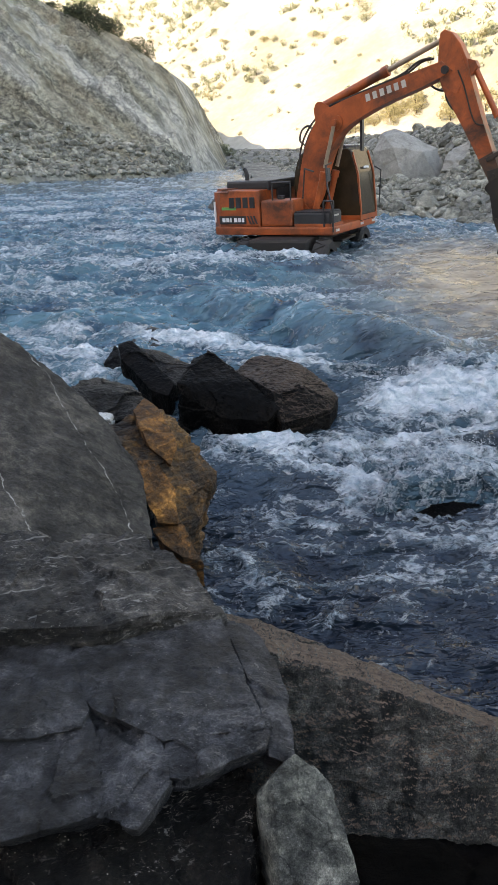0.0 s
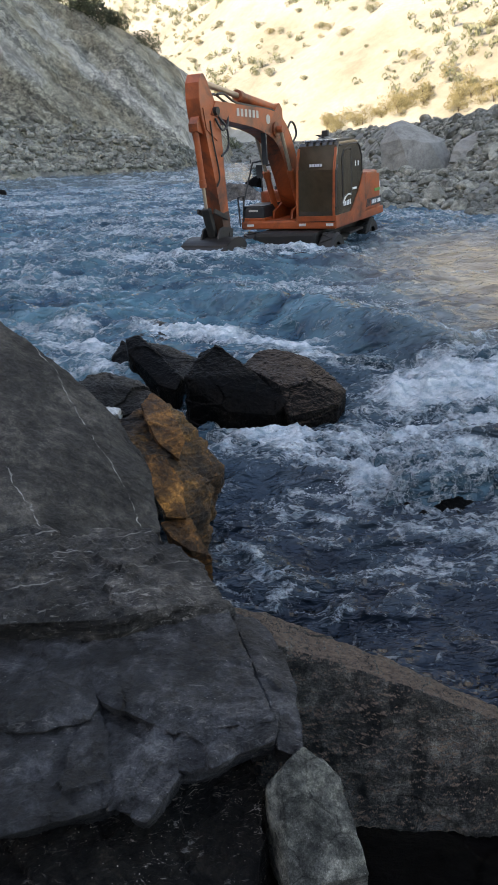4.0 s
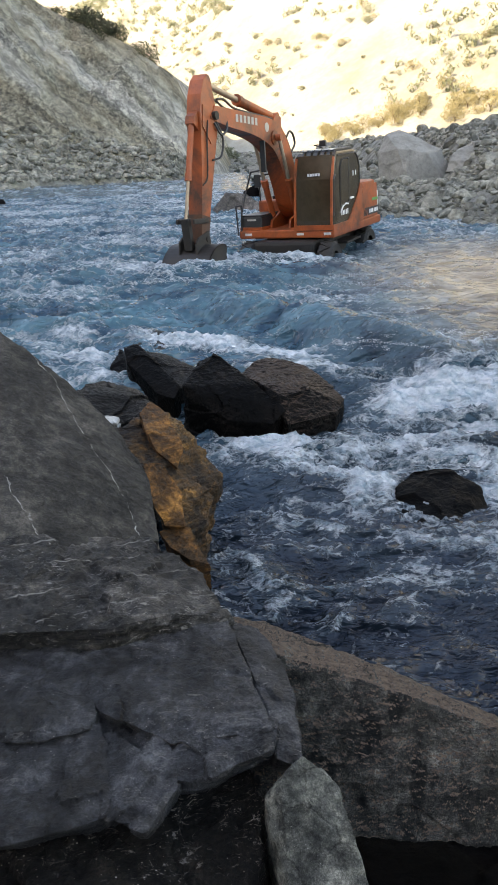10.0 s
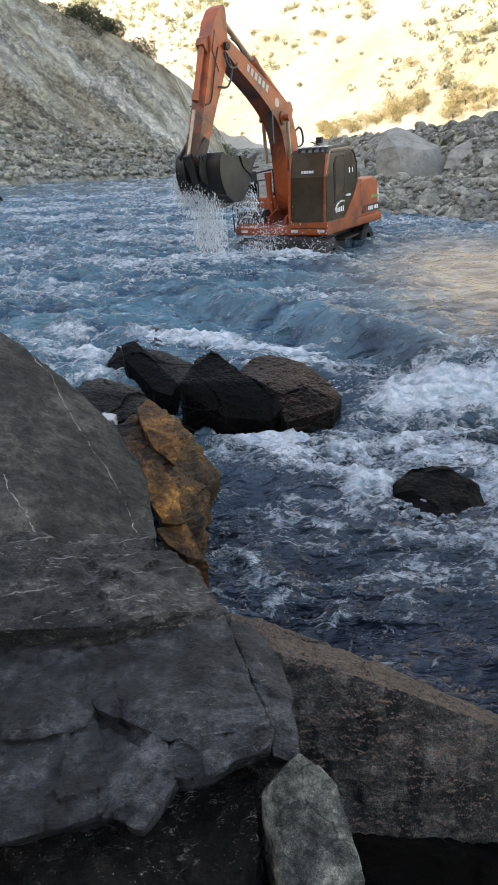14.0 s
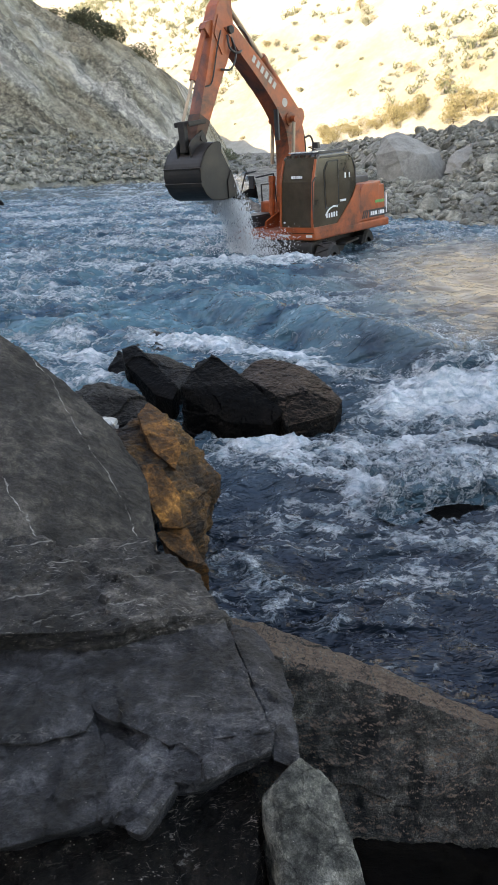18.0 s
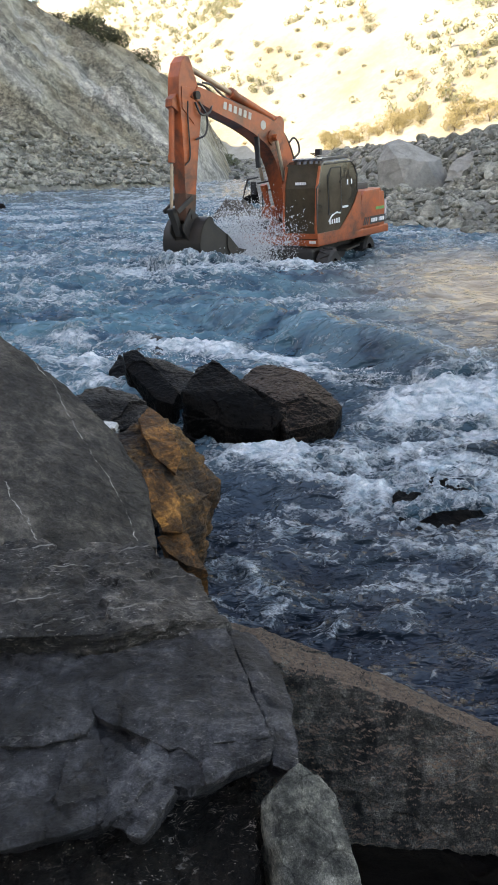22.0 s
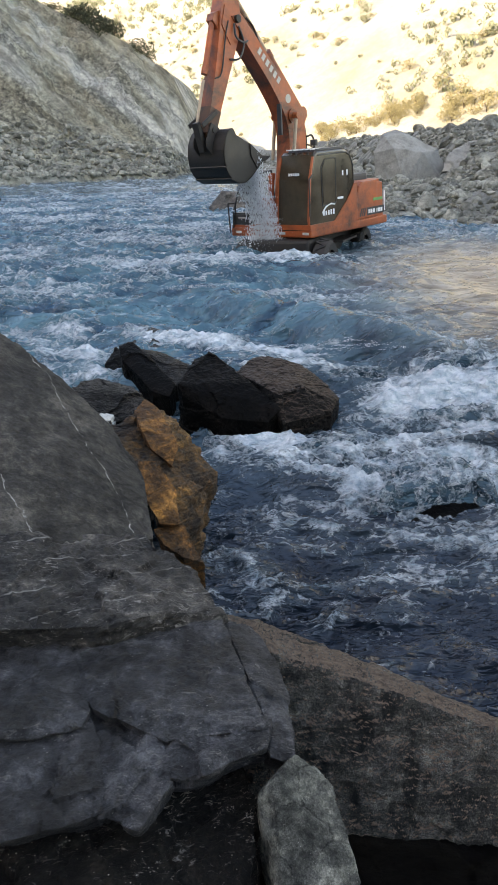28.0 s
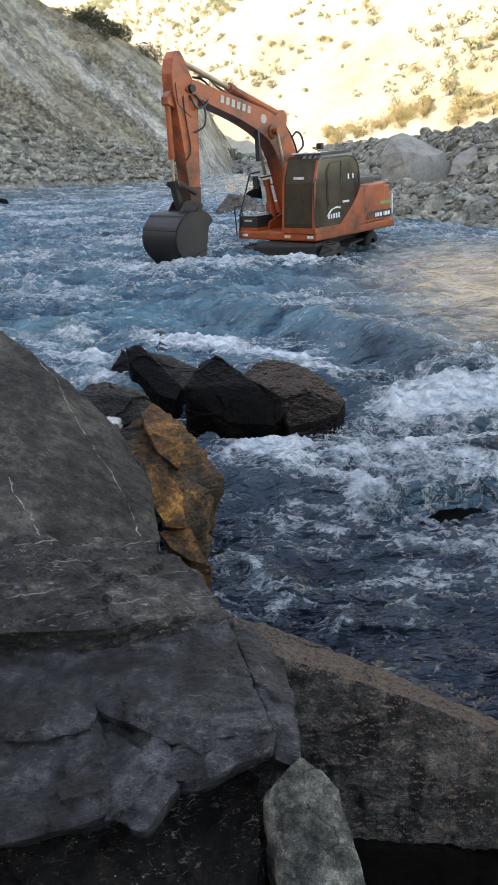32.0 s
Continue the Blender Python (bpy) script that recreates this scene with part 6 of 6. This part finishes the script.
# joint angles: seconds, heading of the house, boom, arm, bucket (degrees)
SWING_IN = [
    (0.0, -33.2, 37.6, -62.6, -72), (0.2, -43.0, 38.0, -67.0, -74), (0.5, -61.3, 37.4, -69.5, -87), (0.8, -76.5, 38.5, -68, -93), (1.0, -87.0, 38.0, -73, -95),
    (1.4, -108, 40.5, -76, -97), (2.0, -122.3, 38.6, -68.5, -93), (2.5, -120.0, 36.0, -82, -75), (3.0, -118.5, 32.6, -95, -62), (3.5, -119.0, 28.3, -95, -66),
    (5.5, -119.2, 26.5, -92, -105), (9.0, -119.2, 26.2, -89.0, -108), (9.5, -119.1, 27.2, -84, -104)]
FIRST_LOAD = [
    (10.5, -119.0, 30.6, -65.6, -96), (11.0, -118.9, 30.8, -65.0, -104), (11.5, -118.8, 31.0, -64.5, -116), (12.0, -118.6, 31.5, -65.0, -140), (12.5, -119.0, 34.5, -64.5, -165),
    (13.0, -119.4, 39.8, -63.5, -173), (14.0, -122.3, 50.2, -61.4, -172), (14.5, -124, 54, -66, -168), (16.5, -128.5, 59.6, -79.5, -149), (17.5, -132.5, 61.7, -64.2, -125),
    (18.2, -131.2, 61.5, -61, -112), (19.0, -129.6, 61.0, -59.4, -105), (20.0, -130.0, 49.0, -72.1, -99)]
SECOND_LOAD = [
    (20.5, -129.6, 42.0, -80, -108), (21.0, -129.2, 37.0, -83.5, -124), (22.0, -129.8, 38.0, -80.0, -139), (22.5, -130, 37.6, -75, -132), (23.0, -130.0, 37.3, -71.2, -125),
    (23.5, -129.8, 37.8, -77, -150), (24.0, -129.6, 38.8, -84, -166), (24.5, -129.9, 42.5, -76.2, -161.3), (25.0, -130.6, 45.2, -62.8, -152.7), (25.5, -131.2, 53.2, -54.0, -148),
    (27.5, -132.2, 65, -66, -150), (28.0, -132.4, 66.2, -66.0, -149)]
LAST_POUR = [
    (28.7, -132.6, 67.0, -59, -128), (29.3, -133.2, 67.4, -51.5, -107), (30.2, -133.8, 66.8, -53.0, -108), (30.8, -133.5, 57.0, -59.7, -93), (31.1, -133.6, 52.4, -72.6, -91),
    (31.4, -133.9, 45.6, -78.0, -88), (31.7, -134.3, 42.2, -81.2, -82), (32.0, -133.8, 38.7, -88, -70)]
JOINTS = SWING_IN + FIRST_LOAD + SECOND_LOAD + LAST_POUR


def joints_at(t):
    """Joint angles at t, smooth and without overshoot."""
    T = [r[0] for r in JOINTS]
    i = max(0, min(len(T) - 2, int(np.searchsorted(T, t, side="right")) - 1))
    h = T[i + 1] - T[i]
    u = min(1.0, max(0.0, (t - T[i]) / h))
    out = []
    for c in range(1, 5):
        v = [r[c] for r in JOINTS]

        def slope(k):
            if k in (0, len(T) - 1):
                return 0.0
            a, b = (v[k] - v[k - 1]) / (T[k] - T[k - 1]), (v[k + 1] - v[k]) / (T[k + 1] - T[k])
            return 0.0 if a * b <= 0 else 2 * a * b / (a + b)
        m0, m1 = slope(i), slope(i + 1)
        out.append((2 * u ** 3 - 3 * u ** 2 + 1) * v[i] + (u ** 3 - 2 * u ** 2 + u) * h * m0 + (-2 * u ** 3 + 3 * u ** 2) * v[i + 1] + (u ** 3 - u ** 2) * h * m1)
    return out


def plane_pose(turn, x, z, deg, y=FOOT_L):
    """A pose in the boom's plane: at (x, z), its own x axis raised by deg."""
    return turn @ Matrix.Translation((x, y, z)) @ Matrix.Rotation(-radians(deg), 4, "Y")


def at(m2, p):
    """A 2D point p of a part at (x, z, deg)."""
    x, z, d = m2
    c, s = math.cos(radians(d)), math.sin(radians(d))
    return (x + c * p[0] - s * p[1], z + s * p[0] + c * p[1])


def angle(a, b):
    return math.degrees(math.atan2(b[1] - a[1], b[0] - a[0]))


def posture(t):
    """Poses of all moving parts in the excavator's space."""
    hd, b, a, q = joints_at(t)
    hd -= 0.965
    turn = turn_z(hd)
    B = (FOOT[0], FOOT[1], b)
    A = (*at(B, (BOOM_L, 0)), a)
    K = (*at(A, (ARM_L, 0)), q)
    out = {house: turn, boom: plane_pose(turn, *B), arm: plane_pose(turn, *A), bucket: plane_pose(turn, *K)}

    def span(cyl, p0, p1, y=FOOT_L):
        d = angle(p0, p1)
        out[cyl[0]] = plane_pose(turn, *p0, d, y)
        out[cyl[1]] = plane_pose(turn, *p1, d, y)
    for cyl, s in zip(boom_cyls, (-1, 1)):
        span(cyl, (0.62, 1.5), at(B, (1.95, 0.86)), FOOT_L + s * 0.33)
    span(arm_cyl, at(B, (1.78, 1.44)), at(A, ARM_TIP))
    e0, e1 = at(A, (ARM_L - 0.36, 0.05)), at(K, (0.02, 0.38))
    r, dx, dz = 0.47, e1[0] - e0[0], e1[1] - e0[1]
    d = math.hypot(dx, dz)
    hgt = math.sqrt(max(0.0, r * r - d * d / 4))
    outer = at(A, (0, 1))
    o = (outer[0] - A[0], outer[1] - A[1])
    n = (-dz / d, dx / d)
    if n[0] * o[0] + n[1] * o[1] < 0:
        n = (-n[0], -n[1])
    j = ((e0[0] + e1[0]) / 2 + n[0] * hgt, (e0[1] + e1[1]) / 2 + n[1] * hgt)
    span(bucket_cyl, at(A, (0.24, 0.5)), j)
    for k in link_arm:
        out[k] = plane_pose(turn, *e0, angle(e0, j))
    out[link_bucket] = plane_pose(turn, *j, angle(j, e1))
    out[strap] = plane_pose(turn, *at(B, (2.35, 0.6)), 0)
    return out


# ---- the river's moving pieces: drifting foam, surging crests, spray ----
FLOW = [(-4, 130), (-4, 80), (-4.5, 45), (-2.0, 27), (0.2, 15), (1.6, 9), (2.6, 6.2), (4.2, 3.6), (8, 0.2), (15, -5), (60, -30)]
FLOW_S = np.concatenate([[0], np.cumsum([math.dist(a, b) for a, b in zip(FLOW[:-1], FLOW[1:])])])


def flow_at(s):
    return np.interp(s, FLOW_S, [q[0] for q in FLOW]), np.interp(s, FLOW_S, [q[1] for q in FLOW])


OCTA = np.array([(1, 0, 0), (-1, 0, 0), (0, 1, 0), (0, -1, 0), (0, 0, 1), (0, 0, -1)], float)
OCTA_F = np.array([(0, 2, 4), (2, 1, 4), (1, 3, 4), (3, 0, 4), (2, 0, 5), (1, 2, 5), (3, 1, 5), (0, 3, 5)])


def octahedra(r, c, s, shape, tilt):
    """Small droplets at the points c with the sizes s, as vertices and faces."""
    V = np.empty((len(c), 6, 3))
    for i in range(len(c)):
        m = np.array(Euler((r.normal() * tilt, r.normal() * tilt, r.random() * 6.3)).to_matrix())
        V[i] = (OCTA * shape * s[i] * (0.7 + 0.6 * r.random(3))) @ m.T + c[i]
    F = OCTA_F[None] + 6 * np.arange(len(c))[:, None, None]
    return V.reshape(-1, 3), F.reshape(-1, 3)


def foam_mesh(k):
    """A torn streak of foam: many small flat flecks along wandering threads."""
    r = np.random.default_rng(500 + k)
    c = np.stack([r.uniform(-1, 1, 16000), r.uniform(-0.45, 0.45, 16000)], 1)
    p = xyz(c[:, 0] * 2.2, c[:, 1] * 4.5, 11.0 * k)
    web = fbm(p * 1.2, 3, 0.55, True)
    edge = 1 - (c[:, 0] ** 2 + (c[:, 1] / 0.45) ** 2) + 0.5 * gnoise(p * 0.8)
    c = c[(web > 0.6) & (edge > 0.1)][:1100]
    V, Fc = octahedra(r, np.stack([c[:, 0], c[:, 1], 0.008 * r.normal(size=len(c))], 1), 0.0024 + 0.0055 * r.random(len(c)) ** 2.2, (1.6, 1.0, 0.5), 0.0)
    me = bpy.data.meshes.new("foam_raft")
    me.from_pydata(V.tolist(), [], Fc.tolist())
    me.materials.append(M_FOAM)
    return me


FOAMS = [foam_mesh(k) for k in range(8)]
fr = np.random.default_rng(77)
rafts = []
for k in range(120):
    ob = tagged(new("foam_raft", FOAMS[k % 8]), "lacy white foam drifting on the river", "foam", "drifting foam", "stuff")
    s0 = 40 + 118 * fr.random()
    rafts.append((ob, s0 - 20, fr.normal() * 0.5, 0.35 + 0.5 * fr.random(), fr.random() * 0.5 - 0.25, 1.25 + 0.5 * fr.random()))


def crest_mesh(k):
    """A breaking wave crest: a torn, froth-covered hump."""
    r = np.random.default_rng(900 + k)
    nx, ny = 90, 44
    X, Y = np.meshgrid(np.linspace(-1, 1, nx), np.linspace(-0.5, 0.5, ny))
    x, y = X.ravel(), Y.ravel()
    p = xyz(x * 2, y * 3, 7.7 * k)
    ridge = np.exp(-((y - 0.2 * gnoise(p * 0.7)) / 0.17) ** 2) * np.clip(1 - x ** 2 + 0.25 * gnoise(p), 0, 1)
    z = 0.16 * ridge * (0.75 + 0.6 * gnoise(p * 1.3)) + 0.16 * ridge * fbm(p * 2.6, 5, 0.7, True) - 0.5 * (1 - smooth01(ridge, 0.0, 0.45)) - 0.03
    me = bpy.data.meshes.new("wave_crest")
    idx = np.arange(nx * ny).reshape(ny, nx)
    q = np.stack([idx[:-1, :-1], idx[:-1, 1:], idx[1:, 1:], idx[1:, :-1]], -1).reshape(-1, 4)
    me.from_pydata(np.stack([x, y, z], 1).tolist(), [], q.tolist())
    me.materials.append(M_WATER)
    me.polygons.foreach_set("use_smooth", [True] * len(me.polygons))
    at_ = me.attributes.new("foam", "FLOAT", "POINT")
    at_.data.foreach_set("value", np.clip(0.14 + 0.38 * ridge + 0.4 * fbm(p * 1.8, 4, 0.6), 0, 1).astype(np.float32))
    me.attributes.new("paleness", "FLOAT", "POINT").data.foreach_set("value", np.full(nx * ny, 0.6, np.float32))
    return me


CRESTS = [crest_mesh(k) for k in range(6)]
crests = []
for k, (x, y, s, rz) in enumerate([(1.65, 6.45, 0.6, 0), (2.6, 7.3, 0.9, -8), (3.5, 7.1, 0.9, 10), (2.2, 6.6, 0.5, -25), (2.9, 8.5, 0.8, 3), (1.3, 8.35, 0.45, 0), (-0.1, 6.75, 0.42, -30), (0.8, 6.75, 0.4, 12),
                                   (0.4, 16.5, 0.9, -4), (-1.4, 15.3, 0.9, 6), (2.2, 17.1, 0.7, 8), (0.4, 8.5, 0.5, 4)]):
    ob = tagged(new("wave_crest", CRESTS[k % 6]), "surging wave crest topped with white foam", "wave", "wave crests", "structure")
    ob.scale = (s, s * 0.8, s * 0.9)
    crests.append((ob, x, y, rz, 0.9 + 0.8 * fr.random(), fr.random() * 6.3, s))


# surges that wash over the low rock and bare it again: seconds and rise
SURGE = [(0, 0.2), (2.5, 0.24), (5.5, 0.1), (7.5, 0.06), (8.6, -0.22), (11.0, -0.05), (11.8, -0.2), (13.5, -0.08), (14.6, -0.16), (16.5, 0.16), (18.5, 0.22), (19.6, 0.0), (20.5, 0.14), (21.5, -0.06), (22.5, 0.16), (25.5, 0.22),
         (27.5, 0.12), (28.5, 0.24), (30.0, 0.26), (32.0, 0.18)]
surges = []
for k, (x, y, s, rz) in enumerate([(1.62, 6.1, 0.62, -12), (1.72, 5.82, 0.58, 8), (1.9, 6.0, 0.5, -50), (1.45, 5.85, 0.45, 40)]):
    ob = tagged(new("wave_crest", CRESTS[(k + 2) % 6]), "surge of white water washing over a low rock", "wave", "wave crests", "structure")
    ob.scale = (s, s * 1.2, s)
    surges.append((ob, x, y, rz, 0.15 * k))


def spray_mesh(k, n, spread, tall, size, wide=0.6, long=1.9, clip=3.0):
    """A burst of droplets and torn water."""
    r = np.random.default_rng(1200 + k)
    V, Fc = octahedra(r, np.clip(r.normal(size=(n, 3)), -clip, clip) * (spread, spread * wide, tall), size * (0.35 + 1.3 * r.random(n) ** 3), (1.0, 0.8, long), 0.6 if long < 2 else 0.25)
    me = bpy.data.meshes.new("spray")
    me.from_pydata(V.tolist(), [], Fc.tolist())
    me.materials.append(M_DROP)
    return me


SPRAY_BIG = [spray_mesh(k, 1100, 0.32, 0.28, 0.0098) for k in range(5)]
SPRAY_MIST = [spray_mesh(40 + k, 3200, 0.42, 0.36, 0.0088) for k in range(4)]
SPRAY_POUR = [spray_mesh(20 + k, 620, 0.085, 0.2, 0.0085, 3.0, 3.2, 1.3) for k in range(5)]


def bucket_spot(t, p):
    """Where the bucket's point p = (x, y, z) is in the world at t."""
    return BASE @ (posture(t)[bucket] @ Vector(p))


# water heaped up against the bucket while it digs: rise, full, fall
mounds = []
for t0, t1, t2, s in ((11.3, 11.9, 12.9, 1.0), (20.7, 21.4, 22.9, 1.0)):
    b = bucket_spot((t1 + t2) / 2 - 0.2, (0.6, 0, 0.4))
    for dx, dy, k in ((-0.1, -0.75, 0), (0.75, -0.45, 2), (-0.8, -0.35, 3)):
        ob = tagged(new("wave_crest", CRESTS[k]), "water heaped white against the digging bucket", "wave", "wave crests", "structure")
        ob.scale = (s, 1.2 * s, 1.35 * s)
        mounds.append((ob, b.x + dx, b.y + dy, t0, t1, t2))
splashes = []
# thrown up where the bucket sweeps or breaks the water: seconds, count, along the bucket, throw
for t0, t1, n, vx, vy, vz, off in ((0.7, 1.15, 30, -1.2, 0.2, 3.6, (-0.5, 0.0)), (0.95, 1.5, 34, -3.0, 0.8, 4.2, (-0.5, 0.3)), (1.35, 2.1, 44, -4.2, 0.6, 3.0, (-0.8, 0.2)), (1.05, 1.8, 30, 1.4, 0.2, 2.8, (0.8, 0.5)), (1.3, 2.05, 54, -3.4, 1.0, 4.6, (-0.7, 0.4)),
                                   (1.5, 2.15, 24, 1.6, 0.6, 3.0, (0.8, 0.5)), (11.6, 12.4, 30, 1.3, 0.6, 3.2, (0.8, 0.7)), (12.3, 13.1, 50, 0.9, 0.3, 4.4, (0.7, 0.4)), (12.4, 13.1, 14, -0.7, 0.0, 2.6, (-0.5, 0.0)),
                                   (20.5, 22.3, 80, 0.9, 0.7, 3.9, (0.6, 0.9)), (23.5, 24.2, 14, 0.8, 0.6, 2.8, (0.8, 0.8)), (30.5, 31.0, 10, 0.5, 0.0, 2.0, (0.4, 0.2)),
                                   (16.0, 18.2, 44, 0.3, 0.2, 2.3, (1.1, 0.6)), (18.2, 19.8, 22, 0.2, 0.1, 1.8, (0.7, 0.4)), (27.0, 28.9, 44, 0.3, 0.2, 2.6, (1.1, 0.6)), (28.9, 30.4, 26, 0.2, 0.1, 2.0, (0.7, 0.4))):
    for i in range(n):
        t = t0 + (t1 - t0) * (i + 0.3 * fr.random()) / n
        b = bucket_spot(t, (0.9, 0, 0.3))
        x, y = b.x + off[0] + 0.35 * fr.normal(), b.y + off[1] + 0.3 * fr.normal()
        ob = tagged(new("spray", SPRAY_MIST[i % 4] if vx < -1 else SPRAY_BIG[i % 5]), "burst of white spray thrown up by the bucket", "spray", "spray round the bucket", "stuff")
        v = (vx * (0.5 + 0.8 * fr.random()), vy + 0.4 * fr.normal(), vz * (0.65 + 0.6 * fr.random()))
        splashes.append((ob, "throw", t, (x, y), v))
# water that runs out of the lifted bucket: seconds, count, where on the lip
for t0, t1, n, p in ((13.1, 14.6, 40, (0.3, -0.35, 0.5)), (13.2, 16.2, 24, (1.2, 0.2, 0.1)), (16.2, 18.4, 100, (1.2, 0.05, 0.1)), (18.4, 19.6, 54, (1.2, 0.0, 0.1)), (24.4, 26.0, 10, (1.15, 0.2, 0.1)), (26.6, 28.8, 90, (1.2, 0.1, 0.1)),
                     (28.8, 30.45, 56, (1.2, 0.0, 0.1))):
    for i in range(n):
        t = t0 + (t1 - t0) * (i + 0.5 * fr.random()) / n
        q = (p[0] - 0.1 * fr.random(), p[1] + 0.2 * (fr.random() - 0.5) * 2, p[2])
        ob = tagged(new("spray", SPRAY_POUR[i % 5]), "stream of water falling from the bucket", "falling water", "water running from the bucket", "stuff")
        splashes.append((ob, "pour", t, q, 13.0 if t0 < 20.5 else 24.2))


def heading(t):
    return joints_at(t)[0]


def pour_rows(t, q, load):
    """Under water, taken up by the bucket, carried, then falling back into the river."""
    c = bucket_spot(load, (0.62, q[1] * 0.5, 0.42))
    h = heading(t)
    rows = [(0.0, pose(c.x, c.y, -2.2, 0, 0, h)), (load - 0.6, pose(c.x, c.y, -2.2, 0, 0, h)), (load - 0.2, pose(c.x, c.y, -0.9, 0, 0, h))]
    k = load
    while k < t - 0.12:
        b = bucket_spot(k, (0.62, q[1] * 0.5, 0.42))
        rows.append((k, pose(*b, 0, 0, h)))
        k = round(k + 0.2, 1)
    lip = bucket_spot(t, q)
    rows.append((t, pose(*lip, 0, 0, h)))
    f = 0.0
    while True:
        f += 0.1
        z = lip.z - 0.3 * f - 4.9 * f * f
        rows.append((t + f, pose(lip.x + 1.1 * f, lip.y + 0.5 * f, max(z, -1.4), 0, 0, h)))
        if z < -0.9 or t + f > 31.8:
            break
    if rows[-1][0] < 32:
        rows.append((min(32.0, rows[-1][0] + 0.2), pose(lip.x + 1.1 * f, lip.y + 0.5 * f, -2.2, 0, 0, h)))
    if rows[-1][0] < 32:
        rows.append((32.0, rows[-1][1]))
    return rows


def throw_rows(t, xy, v):
    rows = [(0.0, pose(xy[0], xy[1], -2.2)), (max(0.05, t - 0.15), pose(xy[0], xy[1], -1.0))]
    f, z = 0.0, 0.0
    while f == 0.0 or z > -1.0:
        z = -0.2 + v[2] * f - 4.9 * f * f
        rows.append((t + f, pose(xy[0] + v[0] * f, xy[1] + v[1] * f, z, 40 * f, 0, 60 * f)))
        f += 0.1
    x, y = xy[0] + v[0] * f, xy[1] + v[1] * f
    rows.append((min(31.9, t + f + 0.2), pose(x, y, -2.2)))
    rows.append((32.0, pose(x, y, -2.2)))
    return rows


def motions():
    times = [round(k * 0.1, 1) for k in range(321)]
    rows = {}
    for t in times:
        for ob, m in posture(t).items():
            rows.setdefault(ob, []).append((t, m))
    for ob, r in rows.items():
        walk(ob, r)
    ts = np.arange(0, 32.01, 0.5)
    for ob, s0, lat, sc, rz, sp in rafts:
        x, y = flow_at(s0 + sp * ts)
        wide = np.interp(y, [0, 6, 12, 20, 40, 80], [2.0, 1.9, 3.6, 6.5, 7.5, 4.5])
        x = x + lat * wide
        z = river_z(x, y) + 0.03
        ob.scale = (sc * 1.3, sc, 1.0)
        walk(ob, [(float(t), pose(float(a), float(b), float(c), 0, 0, math.degrees(rz))) for t, a, b, c in zip(ts, x, y, z)])
    for ob, x, y, rz, per, ph, s in crests:
        z0 = float(river_z(np.array([x]), np.array([y]))[0])
        tt = np.arange(0, 32.01, 0.25)
        walk(ob, [(float(t), pose(x + 0.08 * s * math.sin(t * 6.3 / per * 0.7 + ph), y + 0.06 * s * math.cos(t * 6.3 / per + ph), z0 + 0.05 * s * math.sin(t * 6.3 / per + ph) * (1 + 0.4 * math.sin(t * 1.7 + ph)),
                                   6 * math.sin(t * 6.3 / per + ph + 1), 3 * math.sin(t * 3.1 + ph), rz)) for t in tt])
    for ob, x, y, rz, lag in surges:
        tt = np.arange(0, 32.01, 0.25)
        up = np.interp(tt - lag, [r[0] for r in SURGE], [r[1] for r in SURGE]) + 0.025 * np.sin(5.1 * tt + 9 * lag)
        walk(ob, [(float(t), pose(x + 0.04 * math.sin(3.3 * t + lag), y, -0.47 + float(u), 5 * math.sin(4.2 * t + 7 * lag), 0, rz)) for t, u in zip(tt, up)])
    for ob, x, y, t0, t1, t2 in mounds:
        z0 = float(river_z(np.array([x]), np.array([y]))[0]) + 0.02
        rows = [(0.0, pose(x, y, z0 - 1.2)), (t0, pose(x, y, z0 - 1.2)), (t1, pose(x, y, z0 - 0.02, 2, 0, 4))]
        k = t1 + 0.25
        while k < t2 - 0.35:
            rows.append((k, pose(x + 0.05 * math.sin(5 * k), y, z0 + 0.06 * math.sin(7 * k + x), 4 * math.sin(6 * k), 0, 4)))
            k += 0.25
        rows += [(t2, pose(x + 0.1, y - 0.2, z0 - 1.0)), (32.0, pose(x + 0.1, y - 0.2, z0 - 1.2))]
        walk(ob, rows)
    for ob, kind, t, a, b in splashes:
        walk(ob, pour_rows(t, a, b) if kind == "pour" else throw_rows(t, a, b))


motions()
